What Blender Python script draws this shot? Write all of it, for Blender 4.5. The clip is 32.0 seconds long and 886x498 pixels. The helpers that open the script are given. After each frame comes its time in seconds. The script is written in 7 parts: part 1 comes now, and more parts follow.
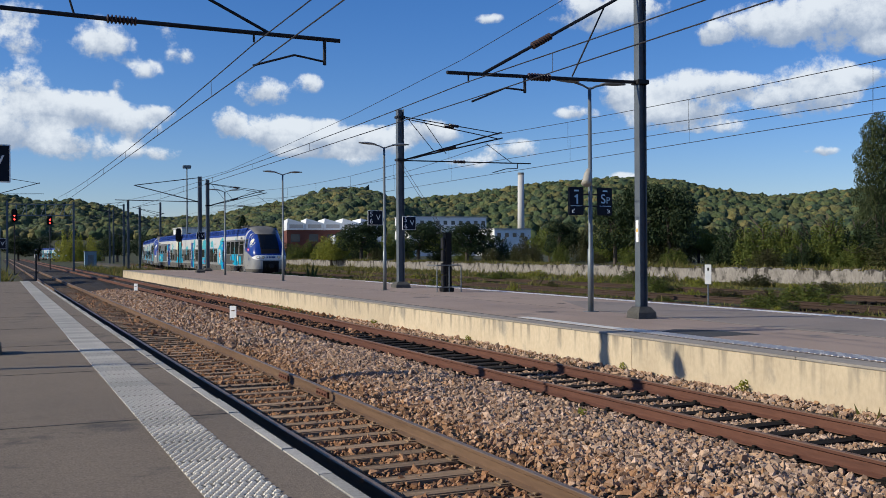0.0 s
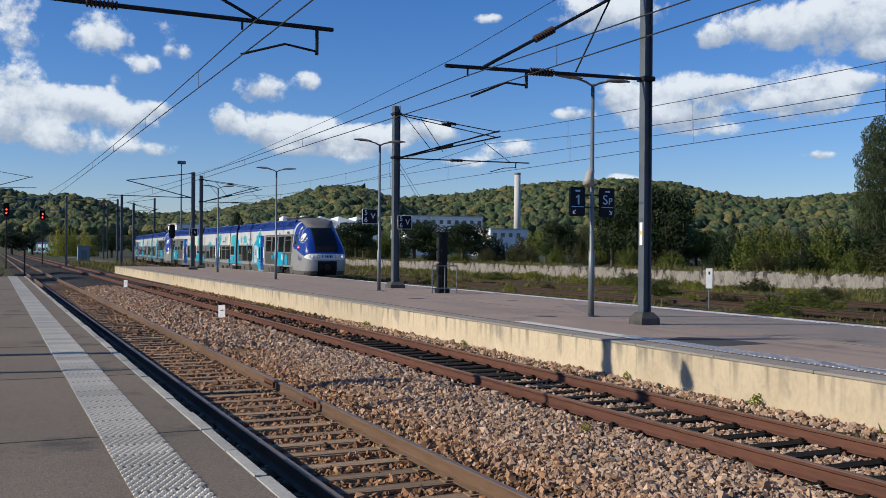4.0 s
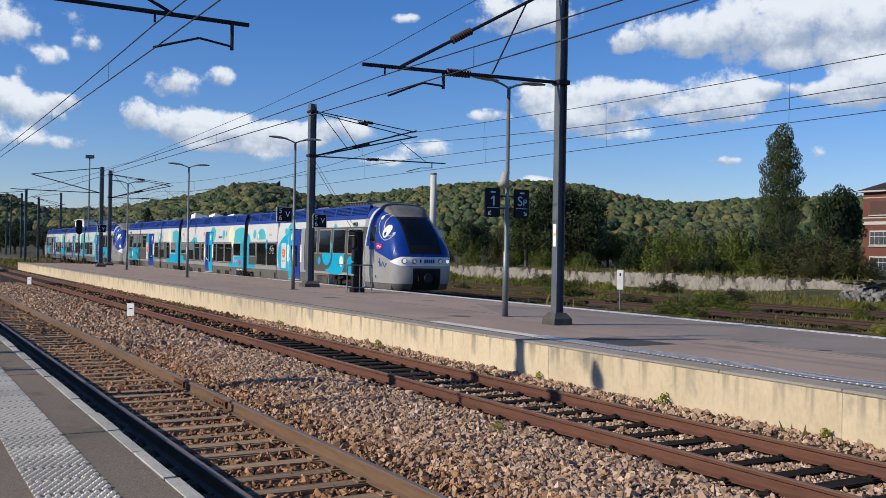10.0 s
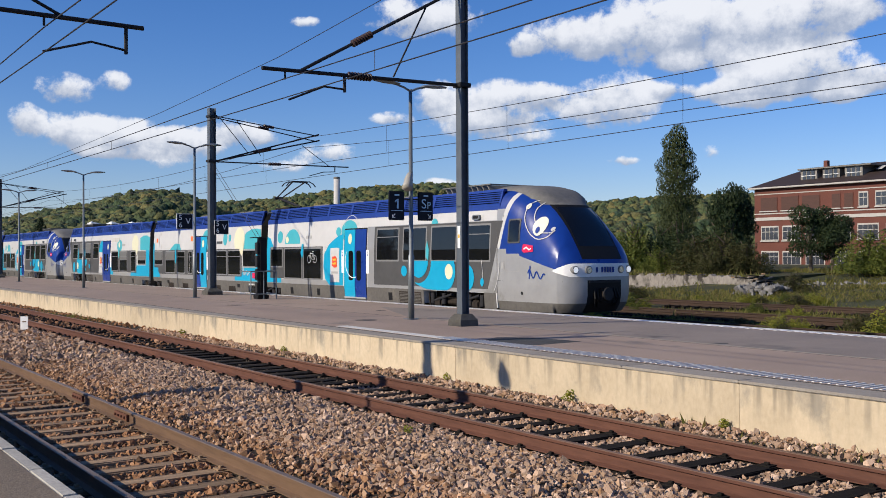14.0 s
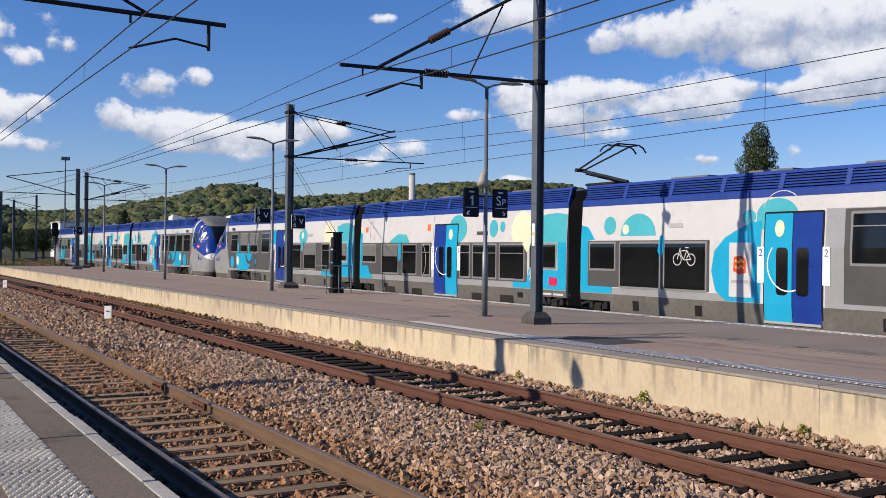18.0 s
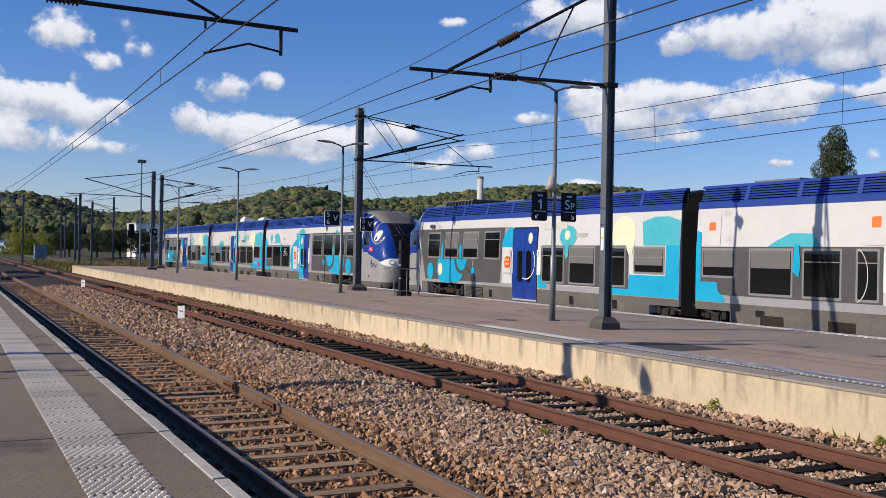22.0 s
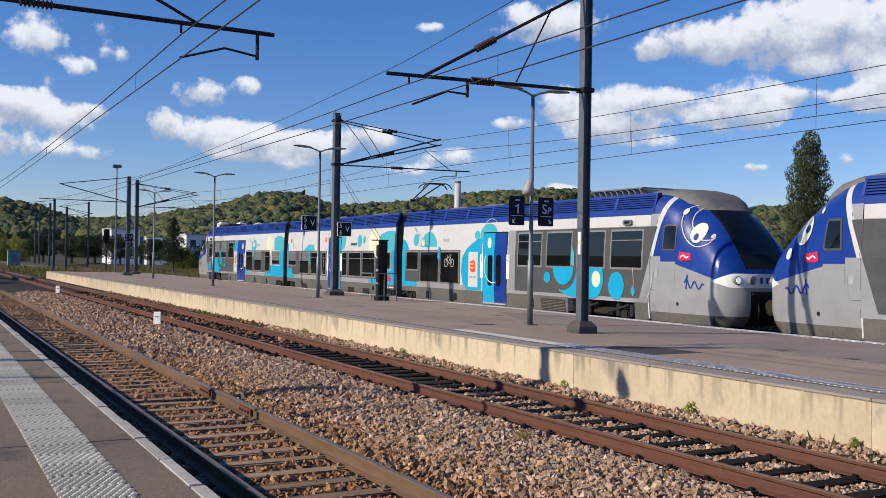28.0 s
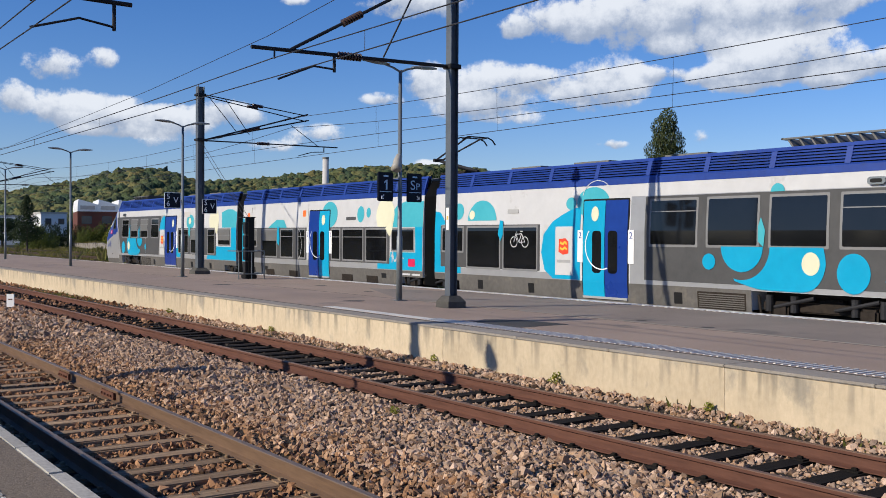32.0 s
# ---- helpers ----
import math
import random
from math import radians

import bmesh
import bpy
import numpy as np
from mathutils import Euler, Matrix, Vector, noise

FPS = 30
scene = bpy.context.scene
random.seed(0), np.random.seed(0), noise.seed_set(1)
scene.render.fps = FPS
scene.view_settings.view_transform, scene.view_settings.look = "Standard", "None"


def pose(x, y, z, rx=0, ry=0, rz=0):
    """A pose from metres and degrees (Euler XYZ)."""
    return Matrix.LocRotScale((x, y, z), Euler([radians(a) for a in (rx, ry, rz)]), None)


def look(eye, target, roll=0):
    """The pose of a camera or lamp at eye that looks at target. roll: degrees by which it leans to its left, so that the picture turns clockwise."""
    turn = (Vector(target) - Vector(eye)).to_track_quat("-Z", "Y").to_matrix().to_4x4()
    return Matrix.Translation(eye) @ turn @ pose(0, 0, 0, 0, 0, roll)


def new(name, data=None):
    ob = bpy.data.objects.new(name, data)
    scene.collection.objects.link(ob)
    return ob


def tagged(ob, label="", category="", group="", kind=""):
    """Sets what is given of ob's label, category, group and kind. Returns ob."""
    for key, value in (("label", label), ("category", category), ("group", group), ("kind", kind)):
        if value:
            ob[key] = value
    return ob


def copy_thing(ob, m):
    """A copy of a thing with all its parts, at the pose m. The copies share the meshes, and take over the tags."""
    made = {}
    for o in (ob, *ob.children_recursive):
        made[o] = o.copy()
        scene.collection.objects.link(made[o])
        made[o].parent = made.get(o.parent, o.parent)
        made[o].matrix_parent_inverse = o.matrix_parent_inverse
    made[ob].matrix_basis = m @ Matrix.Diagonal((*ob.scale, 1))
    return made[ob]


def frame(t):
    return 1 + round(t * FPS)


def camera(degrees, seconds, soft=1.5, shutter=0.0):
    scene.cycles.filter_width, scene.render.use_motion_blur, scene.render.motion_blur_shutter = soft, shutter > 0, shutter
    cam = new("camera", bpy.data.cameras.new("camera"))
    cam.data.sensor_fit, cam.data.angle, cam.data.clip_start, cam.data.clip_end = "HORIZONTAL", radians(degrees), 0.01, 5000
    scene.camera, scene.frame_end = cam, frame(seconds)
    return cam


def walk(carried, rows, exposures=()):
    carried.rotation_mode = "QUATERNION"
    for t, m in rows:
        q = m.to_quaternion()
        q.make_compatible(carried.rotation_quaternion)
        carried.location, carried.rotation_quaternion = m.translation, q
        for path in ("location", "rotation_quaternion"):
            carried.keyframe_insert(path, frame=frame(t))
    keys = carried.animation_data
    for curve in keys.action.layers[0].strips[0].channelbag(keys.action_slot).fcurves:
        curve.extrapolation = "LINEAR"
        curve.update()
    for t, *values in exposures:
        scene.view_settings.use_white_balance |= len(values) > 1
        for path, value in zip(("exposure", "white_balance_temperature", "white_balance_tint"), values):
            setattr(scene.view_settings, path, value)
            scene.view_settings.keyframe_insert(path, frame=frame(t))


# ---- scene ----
# ---- camera ----
cam = camera(47.89, 32.0, soft=0.9)
EYE = (-3.489, 0.000, 2.117)


def turned(pitch, roll, yaw):
    return pose(*EYE, 90 + pitch, roll, yaw)


PATH = [
    (0.0, look((-3.85, -0.82, 2.08), (-2.215, 2.831, 2.09), -0.3)),
    (0.25, look((-3.6, -0.25, 2.11), (-1.97, 3.403, 2.1), -0.15)),
    (0.5, turned(-0.25, 0.05, -23.82)),
    (1.0, turned(0.33, 0.15, -23.36)),
    (1.5, turned(0.23, 0.17, -23.55)),
    (2.0, turned(0.21, 0.17, -24.33)),
    (2.5, turned(0.05, -0.06, -24.79)),
    (4.5, turned(0.12, -0.48, -24.30)),
    (5.0, turned(0.18, -0.25, -26.10)),
    (5.5, turned(0.47, -0.35, -28.46)),
    (6.0, turned(0.53, -0.32, -30.27)),
    (6.5, turned(0.59, -0.31, -31.01)),
    (7.0, turned(0.59, -0.71, -31.05)),
    (7.5, turned(0.41, -1.13, -31.04)),
    (8.0, turned(0.40, -1.08, -30.77)),
    (8.5, turned(0.25, -1.03, -30.72)),
    (9.0, turned(0.28, -0.92, -30.07)),
    (9.5, turned(0.28, -0.98, -29.74)),
    (10.0, turned(0.14, -0.99, -29.23)),
    (10.5, turned(0.29, -0.98, -28.56)),
    (11.0, turned(0.55, -0.87, -28.80)),
    (11.5, turned(0.51, -1.22, -30.94)),
    (12.0, turned(-1.01, -1.17, -36.99)),
    (12.5, turned(0.38, -0.45, -38.97)),
    (13.0, turned(1.04, 0.13, -37.07)),
    (13.5, turned(0.26, 0.60, -34.85)),
    (15.5, turned(0.52, -0.37, -34.88)),
    (16.0, turned(0.59, -0.55, -34.56)),
    (16.5, turned(0.65, -0.41, -32.99)),
    (17.0, turned(0.41, -0.49, -31.37)),
    (17.5, turned(0.40, -0.55, -30.75)),
    (18.0, turned(0.16, -0.60, -30.43)),
    (18.5, turned(0.43, -0.54, -29.50)),
    (19.0, turned(0.37, -0.46, -28.28)),
    (19.5, turned(0.11, -0.65, -28.85)),
    (20.0, turned(0.27, -0.80, -31.05)),
    (20.5, turned(0.27, -0.86, -31.92)),
    (21.0, turned(-0.10, -1.02, -30.97)),
    (21.5, turned(0.10, -0.91, -28.51)),
    (22.0, turned(0.30, -1.06, -26.54)),
    (22.5, turned(0.48, -0.91, -25.89)),
    (23.0, turned(0.23, -1.20, -26.72)),
    (23.5, turned(0.21, -1.30, -27.17)),
    (24.0, turned(0.20, -1.23, -27.41)),
    (24.5, turned(0.48, -1.25, -27.10)),
    (25.0, turned(0.54, -1.29, -27.29)),
    (25.5, turned(0.38, -1.13, -28.09)),
    (27.5, turned(0.72, -0.94, -29.95)),
    (28.0, turned(0.59, -0.90, -27.83)),
    (28.5, turned(0.45, -0.84, -28.57)),
    (29.0, turned(0.49, -1.04, -29.73)),
    (29.5, turned(0.29, -0.98, -30.99)),
    (30.0, turned(0.30, -0.55, -31.87)),
    (30.5, turned(-0.14, -0.87, -33.18)),
    (31.0, turned(-0.46, -0.51, -33.23)),
    (31.5, turned(-0.70, -0.50, -33.92)),
    (32.0, turned(-0.70, -0.32, -35.34)),
]
EXPOSURE = [(0.0, 0.08, 5950, 6), (7.5, 0.08, 5950, 6), (9.5, 0.12, 5980, 7), (12.0, 0.16, 6080, 9), (18.0, 0.18, 6230, 12), (25.5, 0.18, 6220, 12), (28.5, 0.18, 6120, 10), (31.5, 0.12, 6020, 9), (32.0, 0.12, 6020, 9)]
walk(cam, PATH, EXPOSURE)

# ---- sky and sun ----
SUN_TO = Vector((-1.0, 0.155, 0.56)).normalized()
world = bpy.data.worlds.new("sky")
scene.world = world
world.use_nodes = True
wn, wl = world.node_tree.nodes, world.node_tree.links
wn.clear()


def wnode(kind, operation="", smooth=False):
    n = wn.new(kind)
    if operation:
        n.operation = operation
    if smooth:
        n.interpolation_type = "SMOOTHSTEP"
    return n


def wmath(op, a, b=None, c=None):
    n = wnode("ShaderNodeMath", operation=op)
    for i, v in enumerate((a, b, c)):
        if v is None:
            continue
        if isinstance(v, (int, float)):
            n.inputs[i].default_value = v
        else:
            wl.new(v, n.inputs[i])
    return n.outputs[0]


w_out = wnode("ShaderNodeOutputWorld")
w_bg = wnode("ShaderNodeBackground")
w_bg.inputs["Strength"].default_value = 0.089
sky = wnode("ShaderNodeTexSky")
sky.sky_type, sky.sun_disc, sky.sun_elevation, sky.sun_rotation = "NISHITA", False, radians(29), radians(-81)
sky.altitude, sky.air_density, sky.dust_density, sky.ozone_density = 30, 1.0, 0.15, 2.2
w_co = wnode("ShaderNodeTexCoord")
w_sep = wnode("ShaderNodeSeparateXYZ")
wl.new(w_co.outputs["Generated"], w_sep.inputs[0])
w_az = wmath("MULTIPLY", wmath("ARCTAN2", w_sep.outputs[0], w_sep.outputs[1]), 57.2958)
w_el = wmath("MULTIPLY", wmath("ARCSINE", w_sep.outputs[2]), 57.2958)
w_pos = wnode("ShaderNodeCombineXYZ")
wl.new(w_az, w_pos.inputs[0]), wl.new(w_el, w_pos.inputs[1])
w_n1 = wnode("ShaderNodeTexNoise")
w_n1.inputs["Scale"].default_value, w_n1.inputs["Detail"].default_value, w_n1.inputs["Roughness"].default_value = 0.55, 10, 0.64
wl.new(w_pos.outputs[0], w_n1.inputs["Vector"])
w_n2 = wnode("ShaderNodeTexNoise")
w_n2.inputs["Scale"].default_value, w_n2.inputs["Detail"].default_value = 0.22, 3
wl.new(w_pos.outputs[0], w_n2.inputs["Vector"])
# cumulus heaps: bearing, height, half widths in degrees, density
HEAPS_NORTH = [
    (1.1, 12.5, 2.1, 1.07, 0.45), (1.1, 11.2, 2.5, 1.08, 0.45), (5.5, 11.4, 2, 1.48, 0.75), (8.6, 12.1, 1.3, 0.83, 0.35),
    (7.6, 10, 1.1, 0.76, 0.5), (6.1, 9.2, 0.6, 0.68, 0.35), (1.1, 9, 2.1, 1.28, 0.55), (2.8, 7.8, 2.2, 1.19, 1),
    (0.2, 7.1, 2.1, 1.47, 0.95), (5.1, 7.6, 1.8, 1.21, 1), (2, 6.3, 3.6, 0.93, 0.8), (7.1, 7.1, 1.5, 1.15, 0.8),
    (8.3, 7.7, 1.1, 0.58, 0.7), (4.2, 5.6, 3.7, 0.84, 0.6), (8, 5.5, 2.3, 0.54, 0.45), (-4, 8.5, 3, 1.6, 0.9),
    (-9, 9, 5, 2, 0.9),
]
HEAPS_HILLS = [
    (9.4, 10.9, 1.2, 0.66, 0.45), (14, 9, 1.8, 0.98, 0.75), (16.5, 9.5, 1, 0.69, 0.6), (12, 7.3, 1, 0.98, 0.9),
    (14.7, 6.7, 3.2, 1.23, 1), (17.2, 6.5, 3.5, 1.17, 1), (20.3, 6.3, 2.8, 0.99, 0.9), (23.1, 7, 1.8, 0.87, 0.95),
    (24.7, 6.6, 1.2, 0.6, 0.7), (16.6, 5.6, 2.7, 0.39, 0.5), (19, 5.3, 2.4, 0.79, 0.4), (28.3, 5.8, 2.4, 0.72, 0.6),
    (25.7, 5.1, 2, 0.6, 0.35), (26.9, 13.1, 1.2, 0.38, 0.5), (33.7, 13.4, 3.8, 1.34, 0.9), (31.8, 7.8, 1.4, 0.48, 0.7),
    (20, 24, 9, 4, 0.8),
]
HEAPS_EAST = [
    (39.2, 11.8, 1.2, 0.69, 1), (42, 12.2, 3.1, 1.33, 1), (46, 12.3, 4.1, 2.04, 1.1), (34.3, 8.9, 1.4, 1.26, 1),
    (37.6, 8.6, 3.4, 1.49, 1.05), (40.5, 9, 2, 0.86, 0.9), (37.3, 7.5, 4, 0.99, 0.75), (39.9, 6.7, 2.4, 0.47, 0.35),
    (44.8, 8.9, 2.8, 1.34, 1.05), (44.2, 7.8, 2.7, 0.85, 0.75), (42.4, 8.2, 1.5, 0.58, 0.7), (44.9, 5.3, 1.1, 0.35, 0.65),
    (34.2, 4.1, 1.6, 0.4, 0.7),
]
HEAPS_FAR_EAST = [
    (49.6, 12.7, 3.9, 1.82, 1.1), (50.7, 10.9, 2.1, 0.92, 0.9), (48.1, 10.6, 1.5, 0.75, 0.9), (52.7, 12.2, 2.4, 1.61, 1),
    (47.5, 9.1, 1.5, 0.57, 0.8), (50.2, 8.9, 2.1, 0.67, 0.9), (52.2, 9.1, 2.4, 1.28, 1.05), (54.1, 9.8, 1.7, 1.44, 1.05),
    (51.9, 8.2, 2.1, 0.44, 0.6), (49.8, 5.6, 0.7, 0.57, 0.5), (54.9, 12.6, 3.3, 2.21, 1.1), (56.7, 13.3, 2.5, 1.45, 0.9),
    (59.3, 12.5, 1.4, 0.65, 0.4), (53.1, 10, 3, 1.52, 1.1), (56.1, 9.7, 2.2, 1.68, 0.9), (58.7, 9.2, 1.9, 0.92, 0.95),
    (60.3, 9.5, 1.5, 1.02, 1), (61.2, 10.3, 1, 1.08, 1), (56.4, 8.6, 1.8, 0.75, 0.6), (64, 11, 4, 2, 0.9),
]
HEAPS_AROUND = [
    (60, 26, 12, 4, 0.8), (-40, 18, 12, 4, 0.8), (-60, 32, 12, 5, 0.7), (110, 20, 16, 4, 0.9),
    (170, 16, 14, 4, 0.9), (-130, 22, 14, 5, 0.8),
]
HEAPS = HEAPS_NORTH + HEAPS_HILLS + HEAPS_EAST + HEAPS_FAR_EAST + HEAPS_AROUND
w_field, w_high = None, None
for az, el, ra, re, dens in HEAPS:
    m = wnode("ShaderNodeMapping")
    m.inputs["Location"].default_value = (-az / ra, -el / re, 0)
    m.inputs["Scale"].default_value = (1 / ra, 1 / re, 1)
    wl.new(w_pos.outputs[0], m.inputs["Vector"])
    ln = wnode("ShaderNodeVectorMath", operation="LENGTH")
    wl.new(m.outputs[0], ln.inputs[0])
    f = wmath("MULTIPLY", wmath("MAXIMUM", wmath("SUBTRACT", 1.15, ln.outputs["Value"]), 0.0), dens)
    sy = wnode("ShaderNodeSeparateXYZ")
    wl.new(m.outputs[0], sy.inputs[0])
    h = wmath("MULTIPLY", sy.outputs[1], f)
    w_field = f if w_field is None else wmath("ADD", w_field, f)
    w_high = h if w_high is None else wmath("ADD", w_high, h)
w_up = wmath("DIVIDE", w_high, wmath("MAXIMUM", w_field, 0.05))
w_dens = wmath("ADD", wmath("MINIMUM", w_field, 0.8), wmath("MULTIPLY", wmath("SUBTRACT", w_n1.outputs["Fac"], 0.5), 2.3))
w_mask = wnode("ShaderNodeMapRange", smooth=True)
w_mask.inputs["From Min"].default_value, w_mask.inputs["From Max"].default_value = 0.14, 0.66
wl.new(wmath("MULTIPLY", w_dens, wmath("MINIMUM", wmath("MULTIPLY", w_field, 4.0), 1.0)), w_mask.inputs["Value"])
w_lit = wnode("ShaderNodeMapRange", smooth=True)
w_lit.inputs["From Min"].default_value, w_lit.inputs["From Max"].default_value = -0.65, 0.45
wl.new(wmath("ADD", w_up, wmath("MULTIPLY", wmath("SUBTRACT", w_n1.outputs["Fac"], 0.5), 2.4)), w_lit.inputs["Value"])
w_cloud = wnode("ShaderNodeMixRGB")
w_cloud.inputs[1].default_value, w_cloud.inputs[2].default_value = (4.0, 4.5, 5.5, 1), (9.0, 8.9, 8.9, 1)
wl.new(w_lit.outputs[0], w_cloud.inputs[0])
w_mix = wnode("ShaderNodeMixRGB")
wl.new(wmath("MULTIPLY", w_mask.outputs[0], 0.95), w_mix.inputs[0])
w_sat = wnode("ShaderNodeHueSaturation")
w_sat.inputs["Saturation"].default_value = 1.2
w_tint = wnode("ShaderNodeMixRGB")
w_tint.blend_type = "MULTIPLY"
w_tint.inputs[0].default_value, w_tint.inputs[2].default_value = 1.0, (0.86, 0.895, 1.15, 1)
wl.new(sky.outputs[0], w_tint.inputs[1]), wl.new(w_tint.outputs[0], w_sat.inputs["Color"])
wl.new(w_sat.outputs[0], w_mix.inputs[1]), wl.new(w_cloud.outputs[0], w_mix.inputs[2])
wl.new(w_mix.outputs[0], w_bg.inputs[0]), wl.new(w_bg.outputs[0], w_out.inputs[0])

sun = new("sun", bpy.data.lights.new("sun", "SUN"))
sun.data.energy, sun.data.angle, sun.data.color = 5.0, radians(0.55), (1.0, 0.86, 0.65)
sun.matrix_world = look(SUN_TO * 60, (0, 0, 0))

# ---- materials ----
def surface(name, dark, light, rough=0.7, metal=0.0, grain=30.0, broad=1.2, bump=0.15, mix=0.5, stretch=(1, 1, 1), vary=0.0, island=False, spec=0.35, stain=None, stain_at=0.58, stain_scale=0.7, bump_size=0.02):
    """Principled surface: two scales of noise between two colours, optional stains and a change from piece to piece."""
    m = bpy.data.materials.new(name)
    m.use_nodes = True
    nt = m.node_tree
    n, l = nt.nodes, nt.links
    b = n["Principled BSDF"]
    co = n.new("ShaderNodeTexCoord")
    mp = n.new("ShaderNodeMapping")
    mp.inputs["Scale"].default_value = stretch
    l.new(co.outputs["Object"], mp.inputs["Vector"])
    vec = mp.outputs[0]
    fine, wide = n.new("ShaderNodeTexNoise"), n.new("ShaderNodeTexNoise")
    for t, s, d in ((fine, grain, 6), (wide, broad, 4)):
        t.inputs["Scale"].default_value, t.inputs["Detail"].default_value, t.inputs["Roughness"].default_value = s, d, 0.62
        l.new(vec, t.inputs["Vector"])
    add = n.new("ShaderNodeMixRGB")
    add.inputs[0].default_value = mix
    l.new(fine.outputs["Fac"], add.inputs[1]), l.new(wide.outputs["Fac"], add.inputs[2])
    ramp = n.new("ShaderNodeValToRGB")
    ramp.color_ramp.elements[0].position, ramp.color_ramp.elements[1].position = 0.33, 0.67
    ramp.color_ramp.elements[0].color, ramp.color_ramp.elements[1].color = (*dark, 1), (*light, 1)
    l.new(add.outputs[0], ramp.inputs[0])
    col = ramp.outputs[0]
    if stain:
        st = n.new("ShaderNodeTexNoise")
        st.inputs["Scale"].default_value, st.inputs["Detail"].default_value, st.inputs["Roughness"].default_value = stain_scale, 7, 0.7
        l.new(vec, st.inputs["Vector"])
        mr = n.new("ShaderNodeMapRange")
        mr.inputs["From Min"].default_value, mr.inputs["From Max"].default_value = stain_at, stain_at + 0.12
        l.new(st.outputs["Fac"], mr.inputs["Value"])
        mx = n.new("ShaderNodeMixRGB")
        mx.inputs[2].default_value = (*stain, 1)
        l.new(mr.outputs[0], mx.inputs[0]), l.new(col, mx.inputs[1])
        col = mx.outputs[0]
    if vary:
        src = n.new("ShaderNodeNewGeometry").outputs["Random Per Island"] if island else n.new("ShaderNodeObjectInfo").outputs["Random"]
        mr = n.new("ShaderNodeMapRange")
        mr.inputs["To Min"].default_value, mr.inputs["To Max"].default_value = 1 - vary, 1 + vary
        l.new(src, mr.inputs["Value"])
        hs = n.new("ShaderNodeHueSaturation")
        l.new(mr.outputs[0], hs.inputs["Value"]), l.new(col, hs.inputs["Color"])
        col = hs.outputs[0]
    l.new(col, b.inputs["Base Color"])
    rr = n.new("ShaderNodeMapRange")
    rr.inputs["To Min"].default_value, rr.inputs["To Max"].default_value = max(0.03, rough - 0.1), min(1, rough + 0.1)
    l.new(wide.outputs["Fac"], rr.inputs["Value"]), l.new(rr.outputs[0], b.inputs["Roughness"])
    b.inputs["Metallic"].default_value = metal
    b.inputs["Specular IOR Level"].default_value = spec
    if bump:
        bp = n.new("ShaderNodeBump")
        bp.inputs["Strength"].default_value, bp.inputs["Distance"].default_value = bump, bump_size
        l.new(fine.outputs["Fac"], bp.inputs["Height"]), l.new(bp.outputs[0], b.inputs["Normal"])
    return m


def island_colours(name, colours, rough=0.8, grain=40.0, bump=0.3, per_object=False, seep=0.0, swing=0.4, depth=0.02):
    """Each loose piece takes one of several colours, with a little grain."""
    m = bpy.data.materials.new(name)
    m.use_nodes = True
    n, l = m.node_tree.nodes, m.node_tree.links
    b = n["Principled BSDF"]
    src = n.new("ShaderNodeObjectInfo").outputs["Random"] if per_object else n.new("ShaderNodeNewGeometry").outputs["Random Per Island"]
    ramp = n.new("ShaderNodeValToRGB")
    els = ramp.color_ramp.elements
    while len(els) < len(colours):
        els.new(0.5)
    for i, c in enumerate(colours):
        els[i].position, els[i].color = i / max(1, len(colours) - 1), (*c, 1)
    l.new(src, ramp.inputs[0])
    tx, co = n.new("ShaderNodeTexNoise"), n.new("ShaderNodeTexCoord")
    tx.inputs["Scale"].default_value, tx.inputs["Detail"].default_value = grain, 4
    l.new(co.outputs["Object"], tx.inputs["Vector"])
    mr = n.new("ShaderNodeMapRange")
    mr.inputs["To Min"].default_value, mr.inputs["To Max"].default_value = 1 - swing, 1 + swing
    l.new(tx.outputs["Fac"], mr.inputs["Value"])
    hs = n.new("ShaderNodeHueSaturation")
    l.new(mr.outputs[0], hs.inputs["Value"]), l.new(ramp.outputs[0], hs.inputs["Color"]), l.new(hs.outputs[0], b.inputs["Base Color"])
    b.inputs["Roughness"].default_value, b.inputs["Specular IOR Level"].default_value = rough, 0.25
    if seep:
        tr = n.new("ShaderNodeBsdfTranslucent")
        l.new(hs.outputs[0], tr.inputs["Color"])
        ms = n.new("ShaderNodeMixShader")
        ms.inputs[0].default_value = seep
        l.new(b.outputs[0], ms.inputs[1]), l.new(tr.outputs[0], ms.inputs[2])
        l.new(ms.outputs[0], n["Material Output"].inputs[0])
    if bump:
        bp = n.new("ShaderNodeBump")
        bp.inputs["Strength"].default_value, bp.inputs["Distance"].default_value = bump, depth
        l.new(tx.outputs["Fac"], bp.inputs["Height"]), l.new(bp.outputs[0], b.inputs["Normal"])
    return m


def glow(name, colour, strength):
    m = bpy.data.materials.new(name)
    m.use_nodes = True
    b = m.node_tree.nodes["Principled BSDF"]
    b.inputs["Base Color"].default_value = (*colour, 1)
    b.inputs["Emission Color"].default_value, b.inputs["Emission Strength"].default_value = (*colour, 1), strength
    return m


